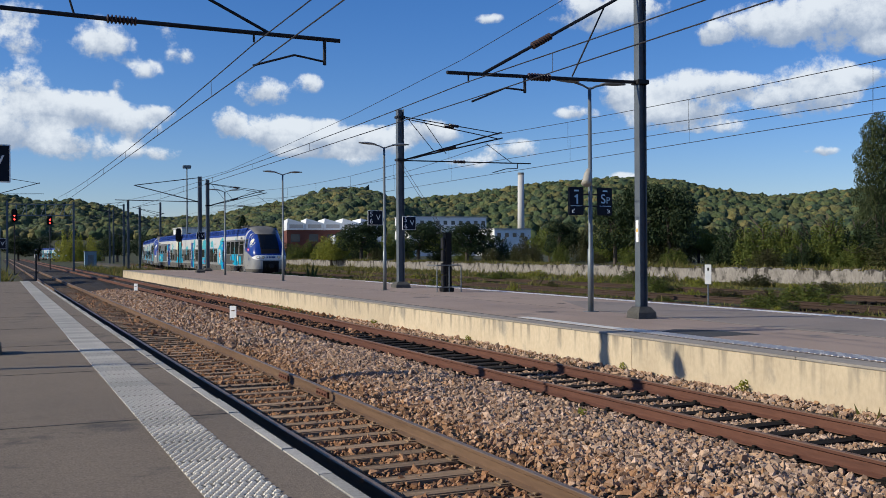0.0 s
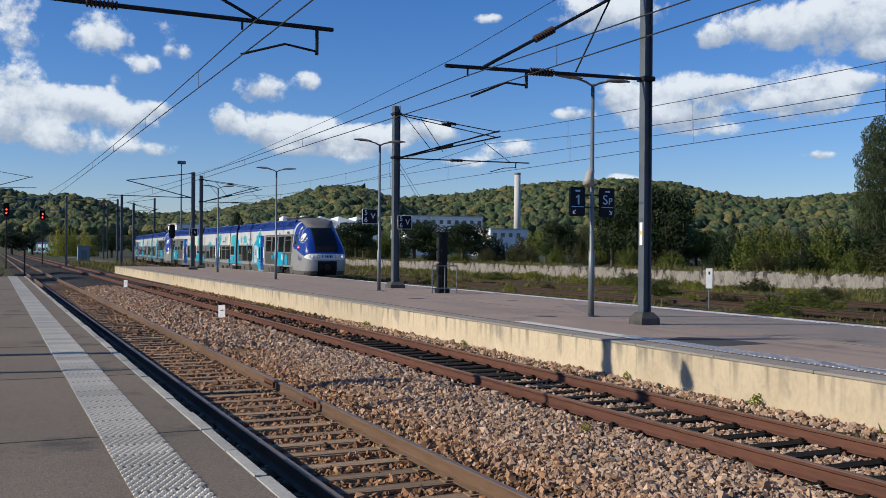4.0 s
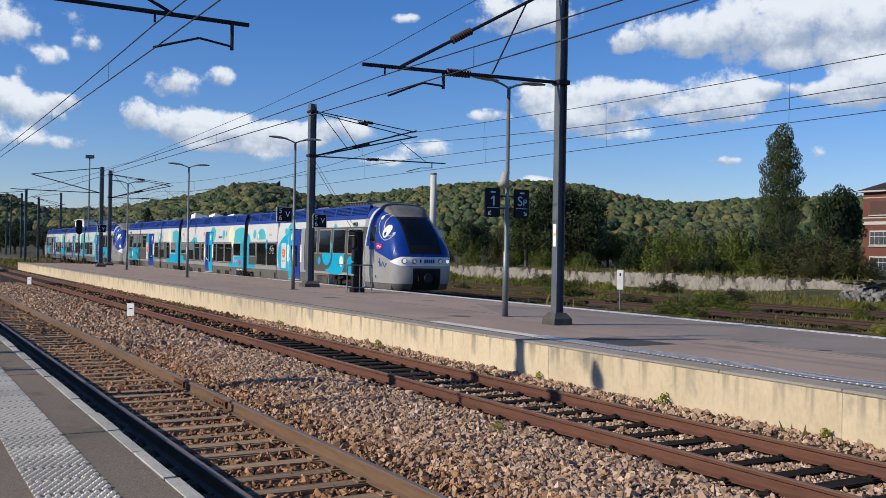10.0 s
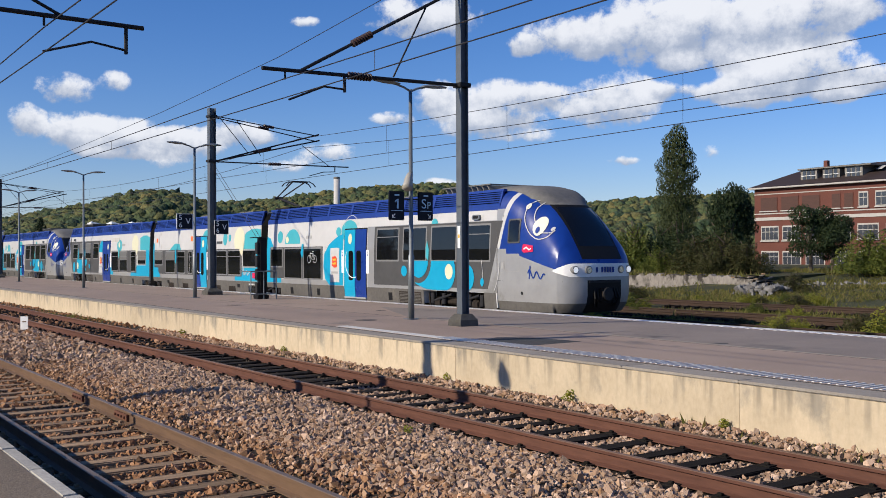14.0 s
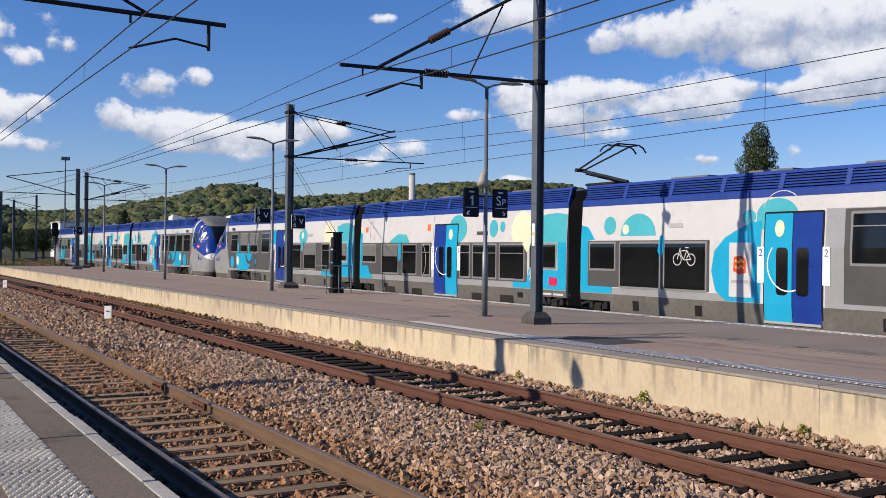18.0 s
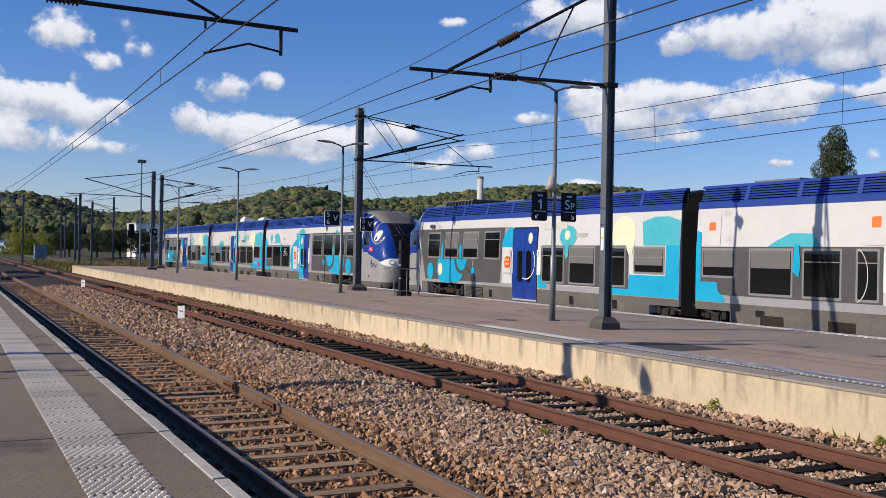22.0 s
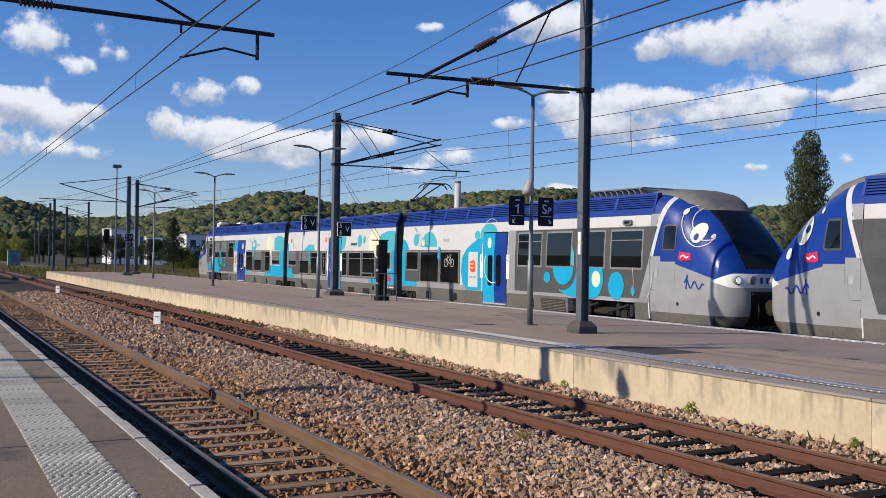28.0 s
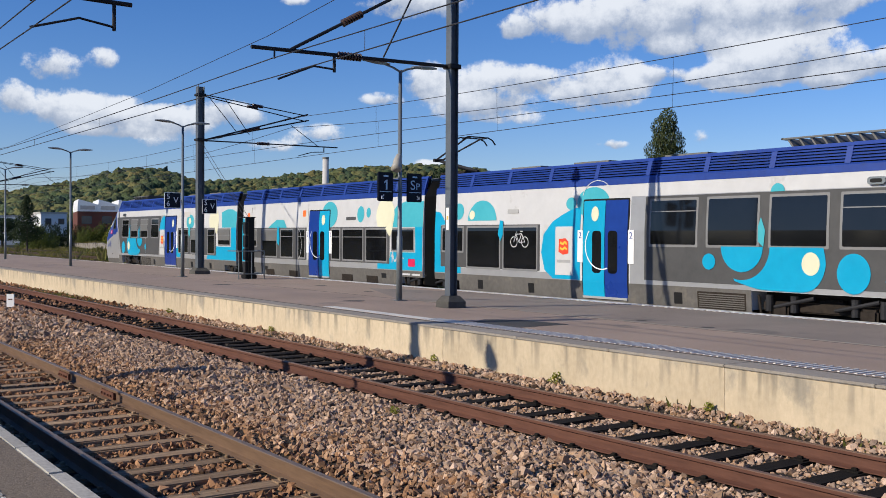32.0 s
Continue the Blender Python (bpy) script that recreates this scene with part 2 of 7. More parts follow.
ASPHALT = surface("asphalt", (0.226, 0.17, 0.135), (0.362, 0.278, 0.225), 0.9, grain=60, broad=0.5, bump=0.35, mix=0.4, stain=(0.125, 0.112, 0.104), stain_at=0.6, stain_scale=0.35, bump_size=0.006)
ASPHALT_OLD = surface("worn_asphalt", (0.084, 0.0669, 0.0499), (0.247, 0.197, 0.148), 0.92, grain=75, broad=0.5, bump=0.9, mix=0.2, stain=(0.058, 0.052, 0.046), stain_at=0.56, stain_scale=0.7, bump_size=0.006)
MOSSY = surface("mossy_concrete", (0.045, 0.043, 0.038), (0.11, 0.105, 0.095), 0.92, grain=25, broad=2.0, bump=0.4, stain=(0.16, 0.155, 0.14), stain_at=0.62, stain_scale=3, bump_size=0.01)
ASPHALT_DARK = surface("asphalt_patch", (0.035, 0.034, 0.033), (0.065, 0.062, 0.06), 0.9, grain=80, bump=0.25, bump_size=0.006)
CREAM_WALL = surface("cream_render", (0.4, 0.323, 0.221), (0.572, 0.475, 0.338), 0.88, grain=14, broad=0.7, bump=0.3, mix=0.6, stretch=(1, 1.1, 0.7), stain=(0.30, 0.262, 0.205), stain_at=0.55, stain_scale=0.9, vary=0.1, bump_size=0.012)
CONCRETE = surface("concrete", (0.136, 0.128, 0.116), (0.232, 0.22, 0.204), 0.88, grain=35, broad=1.5, bump=0.3, stain=(0.16, 0.15, 0.14), stain_at=0.6, stain_scale=2.2, vary=0.1, bump_size=0.01)
EDGE_STONE = surface("edge_stone", (0.2, 0.178, 0.152), (0.33, 0.297, 0.257), 0.88, grain=35, broad=1.5, bump=0.3, stain=(0.15, 0.135, 0.118), stain_at=0.58, stain_scale=1.6, vary=0.06, bump_size=0.01)
COPING = surface("coping_stone", (0.25, 0.2375, 0.2188), (0.45, 0.4312, 0.3875), 0.85, grain=30, broad=2.0, bump=0.3, stain=(0.12, 0.12, 0.10), stain_at=0.62, stain_scale=2.5, vary=0.18, bump_size=0.01)
TACTILE = surface("tactile_slab", (0.175, 0.157, 0.13), (0.309, 0.278, 0.231), 0.85, grain=60, broad=1.2, bump=0.25, stain=(0.1, 0.093, 0.086), stain_at=0.57, stain_scale=1.8, vary=0.22, bump_size=0.004)
# studs paler than the slab they stand on
STUD = surface("pale_stud", (0.4, 0.373, 0.324), (0.6, 0.563, 0.491), 0.75, grain=60, broad=1.2, bump=0.1, vary=0.15)
TACTILE_WHITE = surface("white_tactile_slab", (0.504, 0.492, 0.48), (0.672, 0.66, 0.648), 0.75, grain=60, broad=1.2, bump=0.2, stain=(0.4, 0.39, 0.38), stain_at=0.6, stain_scale=2.5, bump_size=0.004)
WHITE_PAINT = surface("worn_white_line", (0.396, 0.384, 0.36), (0.696, 0.684, 0.66), 0.8, grain=25, broad=3, bump=0.1, stain=(0.25, 0.24, 0.23), stain_at=0.58, stain_scale=3)
WHITE_PLAIN = surface("white_paint", (0.7, 0.7, 0.7), (0.82, 0.82, 0.81), 0.5, grain=15, bump=0.03)
# near-black bed: the shade in gaps between loose stones is put into its colour
BALLAST_GAP_SHADE = surface("ballast_bed", (0.008, 0.006, 0.0045), (0.05, 0.038, 0.029), 0.95, grain=17, broad=0.6, bump=1.0, mix=0.35, bump_size=0.06)
BALLAST = island_colours("ballast_stones", [(0.134, 0.0749, 0.0416), (0.442, 0.314, 0.231), (0.262, 0.158, 0.0951), (0.597, 0.432, 0.323), (0.195, 0.125, 0.0813), (0.483, 0.336, 0.231), (0.319, 0.182, 0.0924), (0.36, 0.269, 0.208), (0.0874, 0.0595, 0.0435)], 0.85, 60, 0.35)
BALLAST_OCHRE = island_colours("ochre_stones", [(0.121, 0.0589, 0.0282), (0.423, 0.261, 0.16), (0.252, 0.135, 0.0706), (0.523, 0.351, 0.235), (0.171, 0.095, 0.0517), (0.372, 0.204, 0.103), (0.101, 0.0628, 0.0414)], 0.88, 60, 0.35)
BALLAST_RUSTY = island_colours("rust_stained_stones", [(0.124, 0.0595, 0.0282), (0.353, 0.192, 0.104), (0.208, 0.104, 0.0529), (0.436, 0.25, 0.141), (0.167, 0.0912, 0.0511), (0.312, 0.158, 0.0776), (0.0727, 0.0432, 0.0265)], 0.9, 60, 0.3)
BALLAST_BLACK = island_colours("oily_stones", [(0.02, 0.016, 0.013), (0.06, 0.047, 0.036), (0.035, 0.027, 0.02), (0.10, 0.075, 0.055)], 0.8, 60, 0.3)
RUST_RAIL = surface("rusty_steel", (0.065, 0.026, 0.017), (0.14, 0.06, 0.038), 0.78, metal=0.1, grain=30, broad=2, bump=0.25, stretch=(1, 0.1, 1), bump_size=0.004)
BROWN_RAIL = surface("brown_steel", (0.085, 0.05, 0.031), (0.175, 0.108, 0.066), 0.72, metal=0.1, grain=30, broad=2, bump=0.2, stretch=(1, 0.1, 1), bump_size=0.004)
WORN_HEAD = surface("worn_rail_head", (0.13, 0.092, 0.066), (0.26, 0.195, 0.145), 0.5, metal=0.35, grain=25, broad=2, bump=0.05, stretch=(1, 0.05, 1))
SIDING_RAIL = surface("old_siding_rail", (0.028, 0.017, 0.012), (0.062, 0.038, 0.027), 0.85, metal=0.1, grain=30, broad=2, bump=0.2, stretch=(1, 0.1, 1), bump_size=0.004)
RUST_HEAD = surface("dull_rail_head", (0.14, 0.08, 0.052), (0.24, 0.15, 0.1), 0.6, metal=0.25, grain=25, broad=2, bump=0.05, stretch=(1, 0.05, 1))
SLEEPER_PALE = surface("weathered_sleeper", (0.0901, 0.0582, 0.0344), (0.382, 0.262, 0.163), 0.92, grain=11, broad=2, bump=0.9, stretch=(0.25, 3, 1), vary=0.3, bump_size=0.015)
SLEEPER_DARK = surface("tarred_sleeper", (0.005, 0.0045, 0.004), (0.019, 0.016, 0.014), 0.9, grain=14, broad=2, bump=0.5, stretch=(0.25, 3, 1), vary=0.3, spec=.15, bump_size=0.01)
MAST_STEEL = surface("galvanised_mast", (0.075, 0.088, 0.104), (0.14, 0.158, 0.18), 0.5, metal=0.3, grain=40, broad=1.5, bump=0.05, stain=(0.06, 0.066, 0.072), stain_at=0.62, stain_scale=1.5)
LAMP_STEEL = surface("grey_pole", (0.13, 0.148, 0.16), (0.2, 0.22, 0.235), 0.45, metal=0.4, grain=30, broad=1.5, bump=0.03)
DARK_STEEL = surface("dark_steel", (0.018, 0.018, 0.02), (0.042, 0.042, 0.046), 0.6, spec=.2, metal=0.5, grain=30, bump=0.05)
WIRE = surface("weathered_copper_wire", (0.035, 0.035, 0.04), (0.07, 0.07, 0.075), 0.5, metal=0.6, grain=20, bump=0)
PORCELAIN = surface("brown_insulator", (0.035, 0.022, 0.02), (0.07, 0.045, 0.04), 0.25, grain=20, bump=0)
SIGN_BLUE = surface("sign_navy", (0.003, 0.0045, 0.012), (0.006, 0.009, 0.02), 0.5, spec=.2, grain=10, bump=0)
SIGN_TEXT = surface("sign_lettering", (0.38, 0.56, 0.72), (0.45, 0.63, 0.78), 0.5, grain=10, bump=0)
BLACK = surface("black_plastic", (0.005, 0.005, 0.0055), (0.011, 0.011, 0.012), 0.6, spec=.2, grain=30, bump=0.05)
GRASS_GROUND = surface("rough_grass", (0.0245, 0.03, 0.0097), (0.064, 0.066, 0.0255), 0.95, grain=6, broad=0.22, bump=0.6, mix=0.6, stain=(0.075, 0.058, 0.036), stain_at=0.55, stain_scale=0.2, bump_size=0.1)
EARTH = surface("weedy_gravel", (0.045, 0.036, 0.026), (0.11, 0.092, 0.07), 0.95, grain=12, broad=0.4, bump=0.7, stain=(0.08, 0.09, 0.03), stain_at=0.52, stain_scale=0.5, bump_size=0.05)


# ---- mesh helpers ----
class Shape:
    """Gathers vertices and faces for one mesh."""

    def __init__(self):
        self.v, self.f = [], []

    def add(self, verts, faces):
        o = len(self.v)
        self.v += [tuple(p) for p in verts]
        self.f += [tuple(i + o for i in f) for f in faces]
        return self

    def box(self, x0, x1, y0, y1, z0, z1, bevel=0.0):
        if not bevel:
            vs = [(x, y, z) for z in (z0, z1) for y in (y0, y1) for x in (x0, x1)]
            return self.add(vs, [(0, 2, 3, 1), (4, 5, 7, 6), (0, 1, 5, 4), (2, 6, 7, 3), (0, 4, 6, 2), (1, 3, 7, 5)])
        bm = bmesh.new()
        bmesh.ops.create_cube(bm, size=1)
        for v in bm.verts:
            v.co = ((x0 + x1) / 2 + v.co.x * (x1 - x0), (y0 + y1) / 2 + v.co.y * (y1 - y0), (z0 + z1) / 2 + v.co.z * (z1 - z0))
        bmesh.ops.bevel(bm, geom=bm.edges[:], offset=bevel, segments=2, affect="EDGES")
        bm.verts.index_update()
        self.add([v.co for v in bm.verts], [[v.index for v in f.verts] for f in bm.faces])
        bm.free()
        return self

    def tube(self, pts, r, sides=8, caps=True):
        """A round bar along a line of points; r: one radius or one for each point."""
        pts = [Vector(p) for p in pts]
        rs = r if isinstance(r, (list, tuple)) else [r] * len(pts)
        rings, up = [], None
        for i, p in enumerate(pts):
            d = (pts[min(i + 1, len(pts) - 1)] - pts[max(i - 1, 0)]).normalized()
            a = Vector((0, 0, 1)) if abs(d.z) < 0.9 else Vector((1, 0, 0))
            u = d.cross(a).normalized() if up is None else (up - d * up.dot(d)).normalized()
            up = u
            w = d.cross(u)
            rings.append([p + (u * math.cos(2 * math.pi * k / sides) + w * math.sin(2 * math.pi * k / sides)) * rs[i] for k in range(sides)])
        fs = []
        for i in range(len(pts) - 1):
            for k in range(sides):
                k2 = (k + 1) % sides
                fs.append((i * sides + k, i * sides + k2, (i + 1) * sides + k2, (i + 1) * sides + k))
        if caps:
            fs += [tuple(range(sides))[::-1], tuple((len(pts) - 1) * sides + k for k in range(sides))]
        return self.add([q for ring in rings for q in ring], fs)

    def prism(self, outline, axis, a, b):
        """Outline (two numbers a point) swept along an axis from a to b."""
        k = len(outline)

        def put(p, s):
            return {"x": (s, p[0], p[1]), "y": (p[0], s, p[1]), "z": (p[0], p[1], s)}[axis]

        vs = [put(p, a) for p in outline] + [put(p, b) for p in outline]
        fs = [(i, (i + 1) % k, k + (i + 1) % k, k + i) for i in range(k)] + [tuple(range(k))[::-1], tuple(range(k, 2 * k))]
        return self.add(vs, fs)

    def weld(self):
        """Joins vertices that lie on one another."""
        seen, out, remap = {}, [], []
        for p in self.v:
            k = tuple(round(c, 4) for c in p)
            if k not in seen:
                seen[k] = len(out)
                out.append(p)
            remap.append(seen[k])
        self.v, self.f = out, [tuple(remap[i] for i in f) for f in self.f]
        return self

    def mesh(self, name, material, smooth=False):
        me = bpy.data.meshes.new(name)
        me.from_pydata(self.v, [], self.f)
        bm = bmesh.new()
        bm.from_mesh(me)
        bmesh.ops.recalc_face_normals(bm, faces=bm.faces)
        bm.to_mesh(me)
        bm.free()
        if smooth:
            me.shade_smooth()
        for mt in material if isinstance(material, (list, tuple)) else [material]:
            me.materials.append(mt)
        return me


def part(name, shape, material, parent=None, label="", smooth=False, at=None):
    """One mesh object under a thing or a part."""
    me = shape if isinstance(shape, bpy.types.Mesh) else shape.mesh(name, material, smooth)
    ob = new(name, me)
    if parent is not None:
        ob.parent = parent
    if at is not None:
        ob.matrix_basis = at
    if label:
        ob["label"] = label
    return ob


def thing(name, label, category, at=None, group="", kind=""):
    ob = new(name)
    if at is not None:
        ob.matrix_basis = at
    return tagged(ob, label, category, group, kind)


def slab(name, shape, material, label, category, kind="structure", smooth=False):
    return tagged(part(name, shape, material, None, "", smooth), label, category, kind=kind)


def lettering(text, size, material, parent, at, depth=0.004, name="lettering", spread=1.0):
    cu = bpy.data.curves.new(name, "FONT")
    cu.body, cu.size, cu.extrude, cu.align_x, cu.align_y = text, size, depth, "CENTER", "CENTER"
    cu.space_character = spread
    ob = bpy.data.objects.new(name, cu)
    scene.collection.objects.link(ob)
    dg = bpy.context.evaluated_depsgraph_get()
    me = bpy.data.meshes.new_from_object(ob.evaluated_get(dg))
    bpy.data.objects.remove(ob)
    me.materials.clear()
    me.materials.append(material)
    return part(name, me, material, parent, at=at)

# ---- ground, tracks, platforms ----
T1, T2, T3 = 0.0, 4.85, 16.70
P2_X0, P2_X1 = 6.52, 15.05


def deck_z(x):
    """Height of the island platform, which falls gently to its far side."""
    return 0.56 - 0.012 * (x - P2_X0)


# wooded ridges: foot and crest distances, then bearing and height along the crest
RIDGES = [
    (430, 690, ((8, 12), (11, 19.5), (12.7, 24), (15.5, 30.5), (16.8, 35), (18.1, 38.5), (19.2, 38.5), (20.3, 36.5), (21.4, 31), (23, 21), (25.5, 0))),
    (560, 950, ((-35, 46), (0.5, 46), (2.5, 40.5), (3.9, 42.5), (5.4, 38), (7.6, 26), (9.2, 28), (13, 31), (20, 43), (23, 46), (26, 50), (30, 59), (33.8, 63), (37.2, 60), (39.5, 51), (42.3, 43), (45, 46), (50, 50), (75, 40), (100, 20))),
]


def ridge_height(ridge, a):
    pts = ridge[2]
    return float(np.interp(a, [p[0] for p in pts], [p[1] for p in pts])) if pts[0][0] - 8 < a < pts[-1][0] + 8 else 0.0


def rise(x, y):
    """The plain lies flat, then climbs to wooded ridges."""
    d = math.hypot(x + 3.5, y)
    if d < 400:
        return 0.0
    a = math.degrees(math.atan2(x + 3.5, y))
    h = 0.0
    for ridge in RIDGES:
        foot, crest, _ = ridge
        t = min(1, max(0, (d - foot) / (crest - foot)))
        h = max(h, ridge_height(ridge, a) * math.sin(t * math.pi / 2) ** 1.2)
    return h


g = Shape()
rings = [0, 6, 14, 25, 40, 60, 90, 130, 180, 240, 320, 420, 470, 520, 570, 620, 670, 720, 770, 820, 870, 920, 970, 1050, 1200, 1500, 2000, 3000, 4500]
turns = [-180 + 5 * k for k in range(29)] + [-35 + .6 * k for k in range(225)] + [100 + 5 * k for k in range(16)]
NA = len(turns)
verts = [(-3.5, 0, -0.42)]
for r in rings[1:]:
    for a in turns:
        x, y = -3.5 + r * math.sin(radians(a)), r * math.cos(radians(a))
        verts.append((x, y, -0.42 + rise(x, y)))
faces = [(0, 1 + k, 1 + (k + 1) % NA) for k in range(NA)]
for i in range(len(rings) - 2):
    for k in range(NA):
        a, b = 1 + i * NA + k, 1 + i * NA + (k + 1) % NA
        faces.append((a, a + NA, b + NA, b))
g.add(verts, faces)
slab("ground", g, GRASS_GROUND, "rough grassy plain with wooded hills behind it", "ground", smooth=True)

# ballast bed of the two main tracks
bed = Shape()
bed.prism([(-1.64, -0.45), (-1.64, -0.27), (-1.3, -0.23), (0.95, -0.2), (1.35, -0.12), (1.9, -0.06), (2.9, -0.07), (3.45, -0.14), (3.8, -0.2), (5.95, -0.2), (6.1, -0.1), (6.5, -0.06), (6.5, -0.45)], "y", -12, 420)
slab("ballast_bed", bed, BALLAST_GAP_SHADE, "crushed-stone ballast bed between the platforms, near-black brown for shade among its stones", "ballast")
slab("ballast_bed", Shape().box(15.2, 19.0, -60, 420, -0.45, -0.2), EARTH, "weedy ballast under the far platform track", "ballast")


def bed_z(x):
    pts = [(-1.64, -0.27), (-1.3, -0.23), (0.95, -0.2), (1.35, -0.12), (1.9, -0.06), (2.9, -0.07), (3.45, -0.14), (3.8, -0.2), (5.95, -0.2), (6.1, -0.1), (6.5, -0.06)]
    return np.interp(x, [p[0] for p in pts], [p[1] for p in pts])


def stones(name, x0, x1, y0, y1, count, size, material, label, seed, height=bed_z, skip=None):
    """Loose broken stones, one mesh: squashed, uneven lumps turned at random."""
    rng = np.random.default_rng(seed)
    base = np.array([(1, 0, 0), (-1, 0, 0), (0, 1, 0), (0, -1, 0), (0, 0, 1), (0, 0, -1), (.62, .62, .55), (-.62, .6, .5)], float)
    tri = np.array([(0, 6, 4), (6, 2, 4), (2, 7, 4), (7, 1, 4), (1, 3, 4), (3, 0, 4), (0, 2, 6), (2, 1, 7), (2, 0, 5), (1, 2, 5), (3, 1, 5), (0, 3, 5)])
    px, py = rng.uniform(x0, x1, count), rng.uniform(y0, y1, count)
    if skip is not None:
        keep = ~skip(px, py)
        px, py = px[keep], py[keep]
    n = len(px)
    sz = size * rng.lognormal(0, 0.28, n)
    v = base[None] * rng.uniform(0.65, 1.25, (n, 8, 1)) * sz[:, None, None] * rng.uniform((0.8, 0.7, 0.5), (1.25, 1.1, 0.85), (n, 3))[:, None, :]
    q = rng.normal(size=(n, 4))
    q /= np.linalg.norm(q, axis=1)[:, None]
    w, x, y, z = q.T
    rot = np.stack([np.stack([1 - 2 * (y * y + z * z), 2 * (x * y - z * w), 2 * (x * z + y * w)], 1), np.stack([2 * (x * y + z * w), 1 - 2 * (x * x + z * z), 2 * (y * z - x * w)], 1), np.stack([2 * (x * z - y * w), 2 * (y * z + x * w), 1 - 2 * (x * x + y * y)], 1)], 1)
    v = np.einsum("nij,nkj->nki", rot, v)
    v += np.stack([px, py, height(px) + sz * rng.uniform(0.0, 0.55, n)], 1)[:, None, :]
    f = (tri[None] + 8 * np.arange(n)[:, None, None]).reshape(-1, 3)
    me = bpy.data.meshes.new(name)
    me.from_pydata(v.reshape(-1, 3).tolist(), [], f.tolist())
    me.materials.append(material)
    return tagged(new(name, me), label, "ballast", kind="stuff")


def on_track(px, py):
    """Leaves the sleepers and rails of both tracks mostly clear."""
    out = np.zeros(len(px), bool)
    for c, ph in ((T1, 0.0), (T2, 0.25)):
        near = np.abs(px - c) < 1.28
        k = np.mod(py - ph, 0.6)
        out |= near & ((k < 0.15) | (k > 0.45)) & (np.mod(px * 977.1 + py * 131.7, 1) < 0.85)
        out |= np.abs(np.abs(px - c) - 0.7525) < 0.085
    return out


def off_sleepers(px, py):
    """Keeps the sleepers of the second track clear."""
    k = np.mod(py - .25, 0.6)
    return (k < 0.14) | (k > 0.46) | (np.abs(np.abs(px - T2) - 0.7525) < 0.085)


stones("ballast_stones", 0.85, 1.95, 3.5, 22, 6800, 0.035, BALLAST_OCHRE, "ochre ballast stones along the first track", 11)
stones("ballast_stones", 1.45, 3.97, 3.5, 22, 20500, 0.034, BALLAST, "pale broken ballast stones heaped between the tracks", 1)
stones("ballast_stones", 0.85, 3.75, 22, 60, 13000, 0.05, BALLAST, "pale broken ballast stones further along", 2)
stones("ballast_stones", -1.6, 0.95, 3.5, 24, 15000, 0.035, BALLAST_RUSTY, "rust-stained stones between the sleepers", 3, skip=on_track)
stones("ballast_stones", 4.15, 5.55, 3.5, 16, 7500, 0.03, BALLAST, "pale stones lying low between tarred sleepers", 4, height=lambda x: bed_z(x) - .01, skip=off_sleepers)
stones("ballast_stones", 4.15, 5.55, 14, 34, 6500, 0.03, BALLAST_BLACK, "oily dark stones between tarred sleepers", 14, height=lambda x: bed_z(x) - .03, skip=off_sleepers)
stones("ballast_stones", 5.7, 6.5, 4, 30, 7000, 0.038, BALLAST, "loose stones along the platform foot", 5, skip=on_track)
stones("ballast_stones", -1.6, 6.5, 24, 60, 9000, 0.05, BALLAST_RUSTY, "brown stones along the line", 6, skip=on_track)


def rail_mesh(name, y0, y1, side, top):
    """Flat-bottomed rail: foot, web and head, the running face in its own material."""
    o = [(-0.07, -0.172), (0.07, -0.172), (0.07, -0.161), (0.012, -0.14), (0.009, -0.05), (0.036, -0.036), (0.036, -0.006), (0.029, 0), (-0.029, 0), (-0.036, -0.006), (-0.036, -0.036), (-0.009, -0.05), (-0.012, -0.14), (-0.07, -0.161)]
    me = Shape().prism(o, "y", y0, y1).mesh(name, [side, top])
    for p in me.polygons:
        if p.normal.z > 0.7 and p.center.z > -0.004:
            p.material_index = 1
    return me


def sleeper_mesh(name, material, seed):
    s = Shape().box(-1.3, 1.3, -0.12, 0.12, -0.30, -0.172, 0.012)
    rng = random.Random(seed)
    s.v = [(x, y + 0.012 * math.sin(5 * x + seed) + rng.uniform(-0.005, 0.005), z + rng.uniform(-0.006, 0.004)) for x, y, z in s.v]
    for c in (-0.7525, 0.7525):
        s.box(c - 0.17, c + 0.17, -0.075, 0.075, -0.172, -0.158)
        for e in (-0.11, 0.11):
            s.box(c + e - 0.022, c + e + 0.022, -0.03, 0.03, -0.158, -0.13, 0.006)
    return s.mesh(name, material)


def railway_track(x, y0, y1, phase, side, top, sleeper, label, count, z=0.0):
    t = thing("railway_track", label, "track", pose(x, 0, z), kind="structure")
    r = rail_mesh("rail", y0, y1, side, top)
    for c in (-0.7525, 0.7525):
        part("rail", r, None, t, at=pose(c, 0, 0))
    sl = [sleeper_mesh("sleeper", sleeper, k) for k in range(5)]
    for k in range(count):
        part("sleeper", sl[(k * 7) % 5], None, t, at=pose(0.02 * math.sin(k * 2.3), -3.0 + phase + 0.6 * k, 0.006 * math.sin(k * 1.7), 0, 0, 0.6 * math.sin(k * 1.3)))
    return t


railway_track(T1, -12, 420, 0.0, BROWN_RAIL, WORN_HEAD, SLEEPER_PALE, "running line with worn rails on weathered grey-brown sleepers", 120)
railway_track(T2, -12, 420, 0.25, RUST_RAIL, RUST_HEAD, SLEEPER_DARK, "line with rusty rails on tarred black sleepers", 110)
railway_track(T3, -70, 125, 0.1, RUST_RAIL, WORN_HEAD, SLEEPER_DARK, "platform line with rusty rails among weeds", 60)


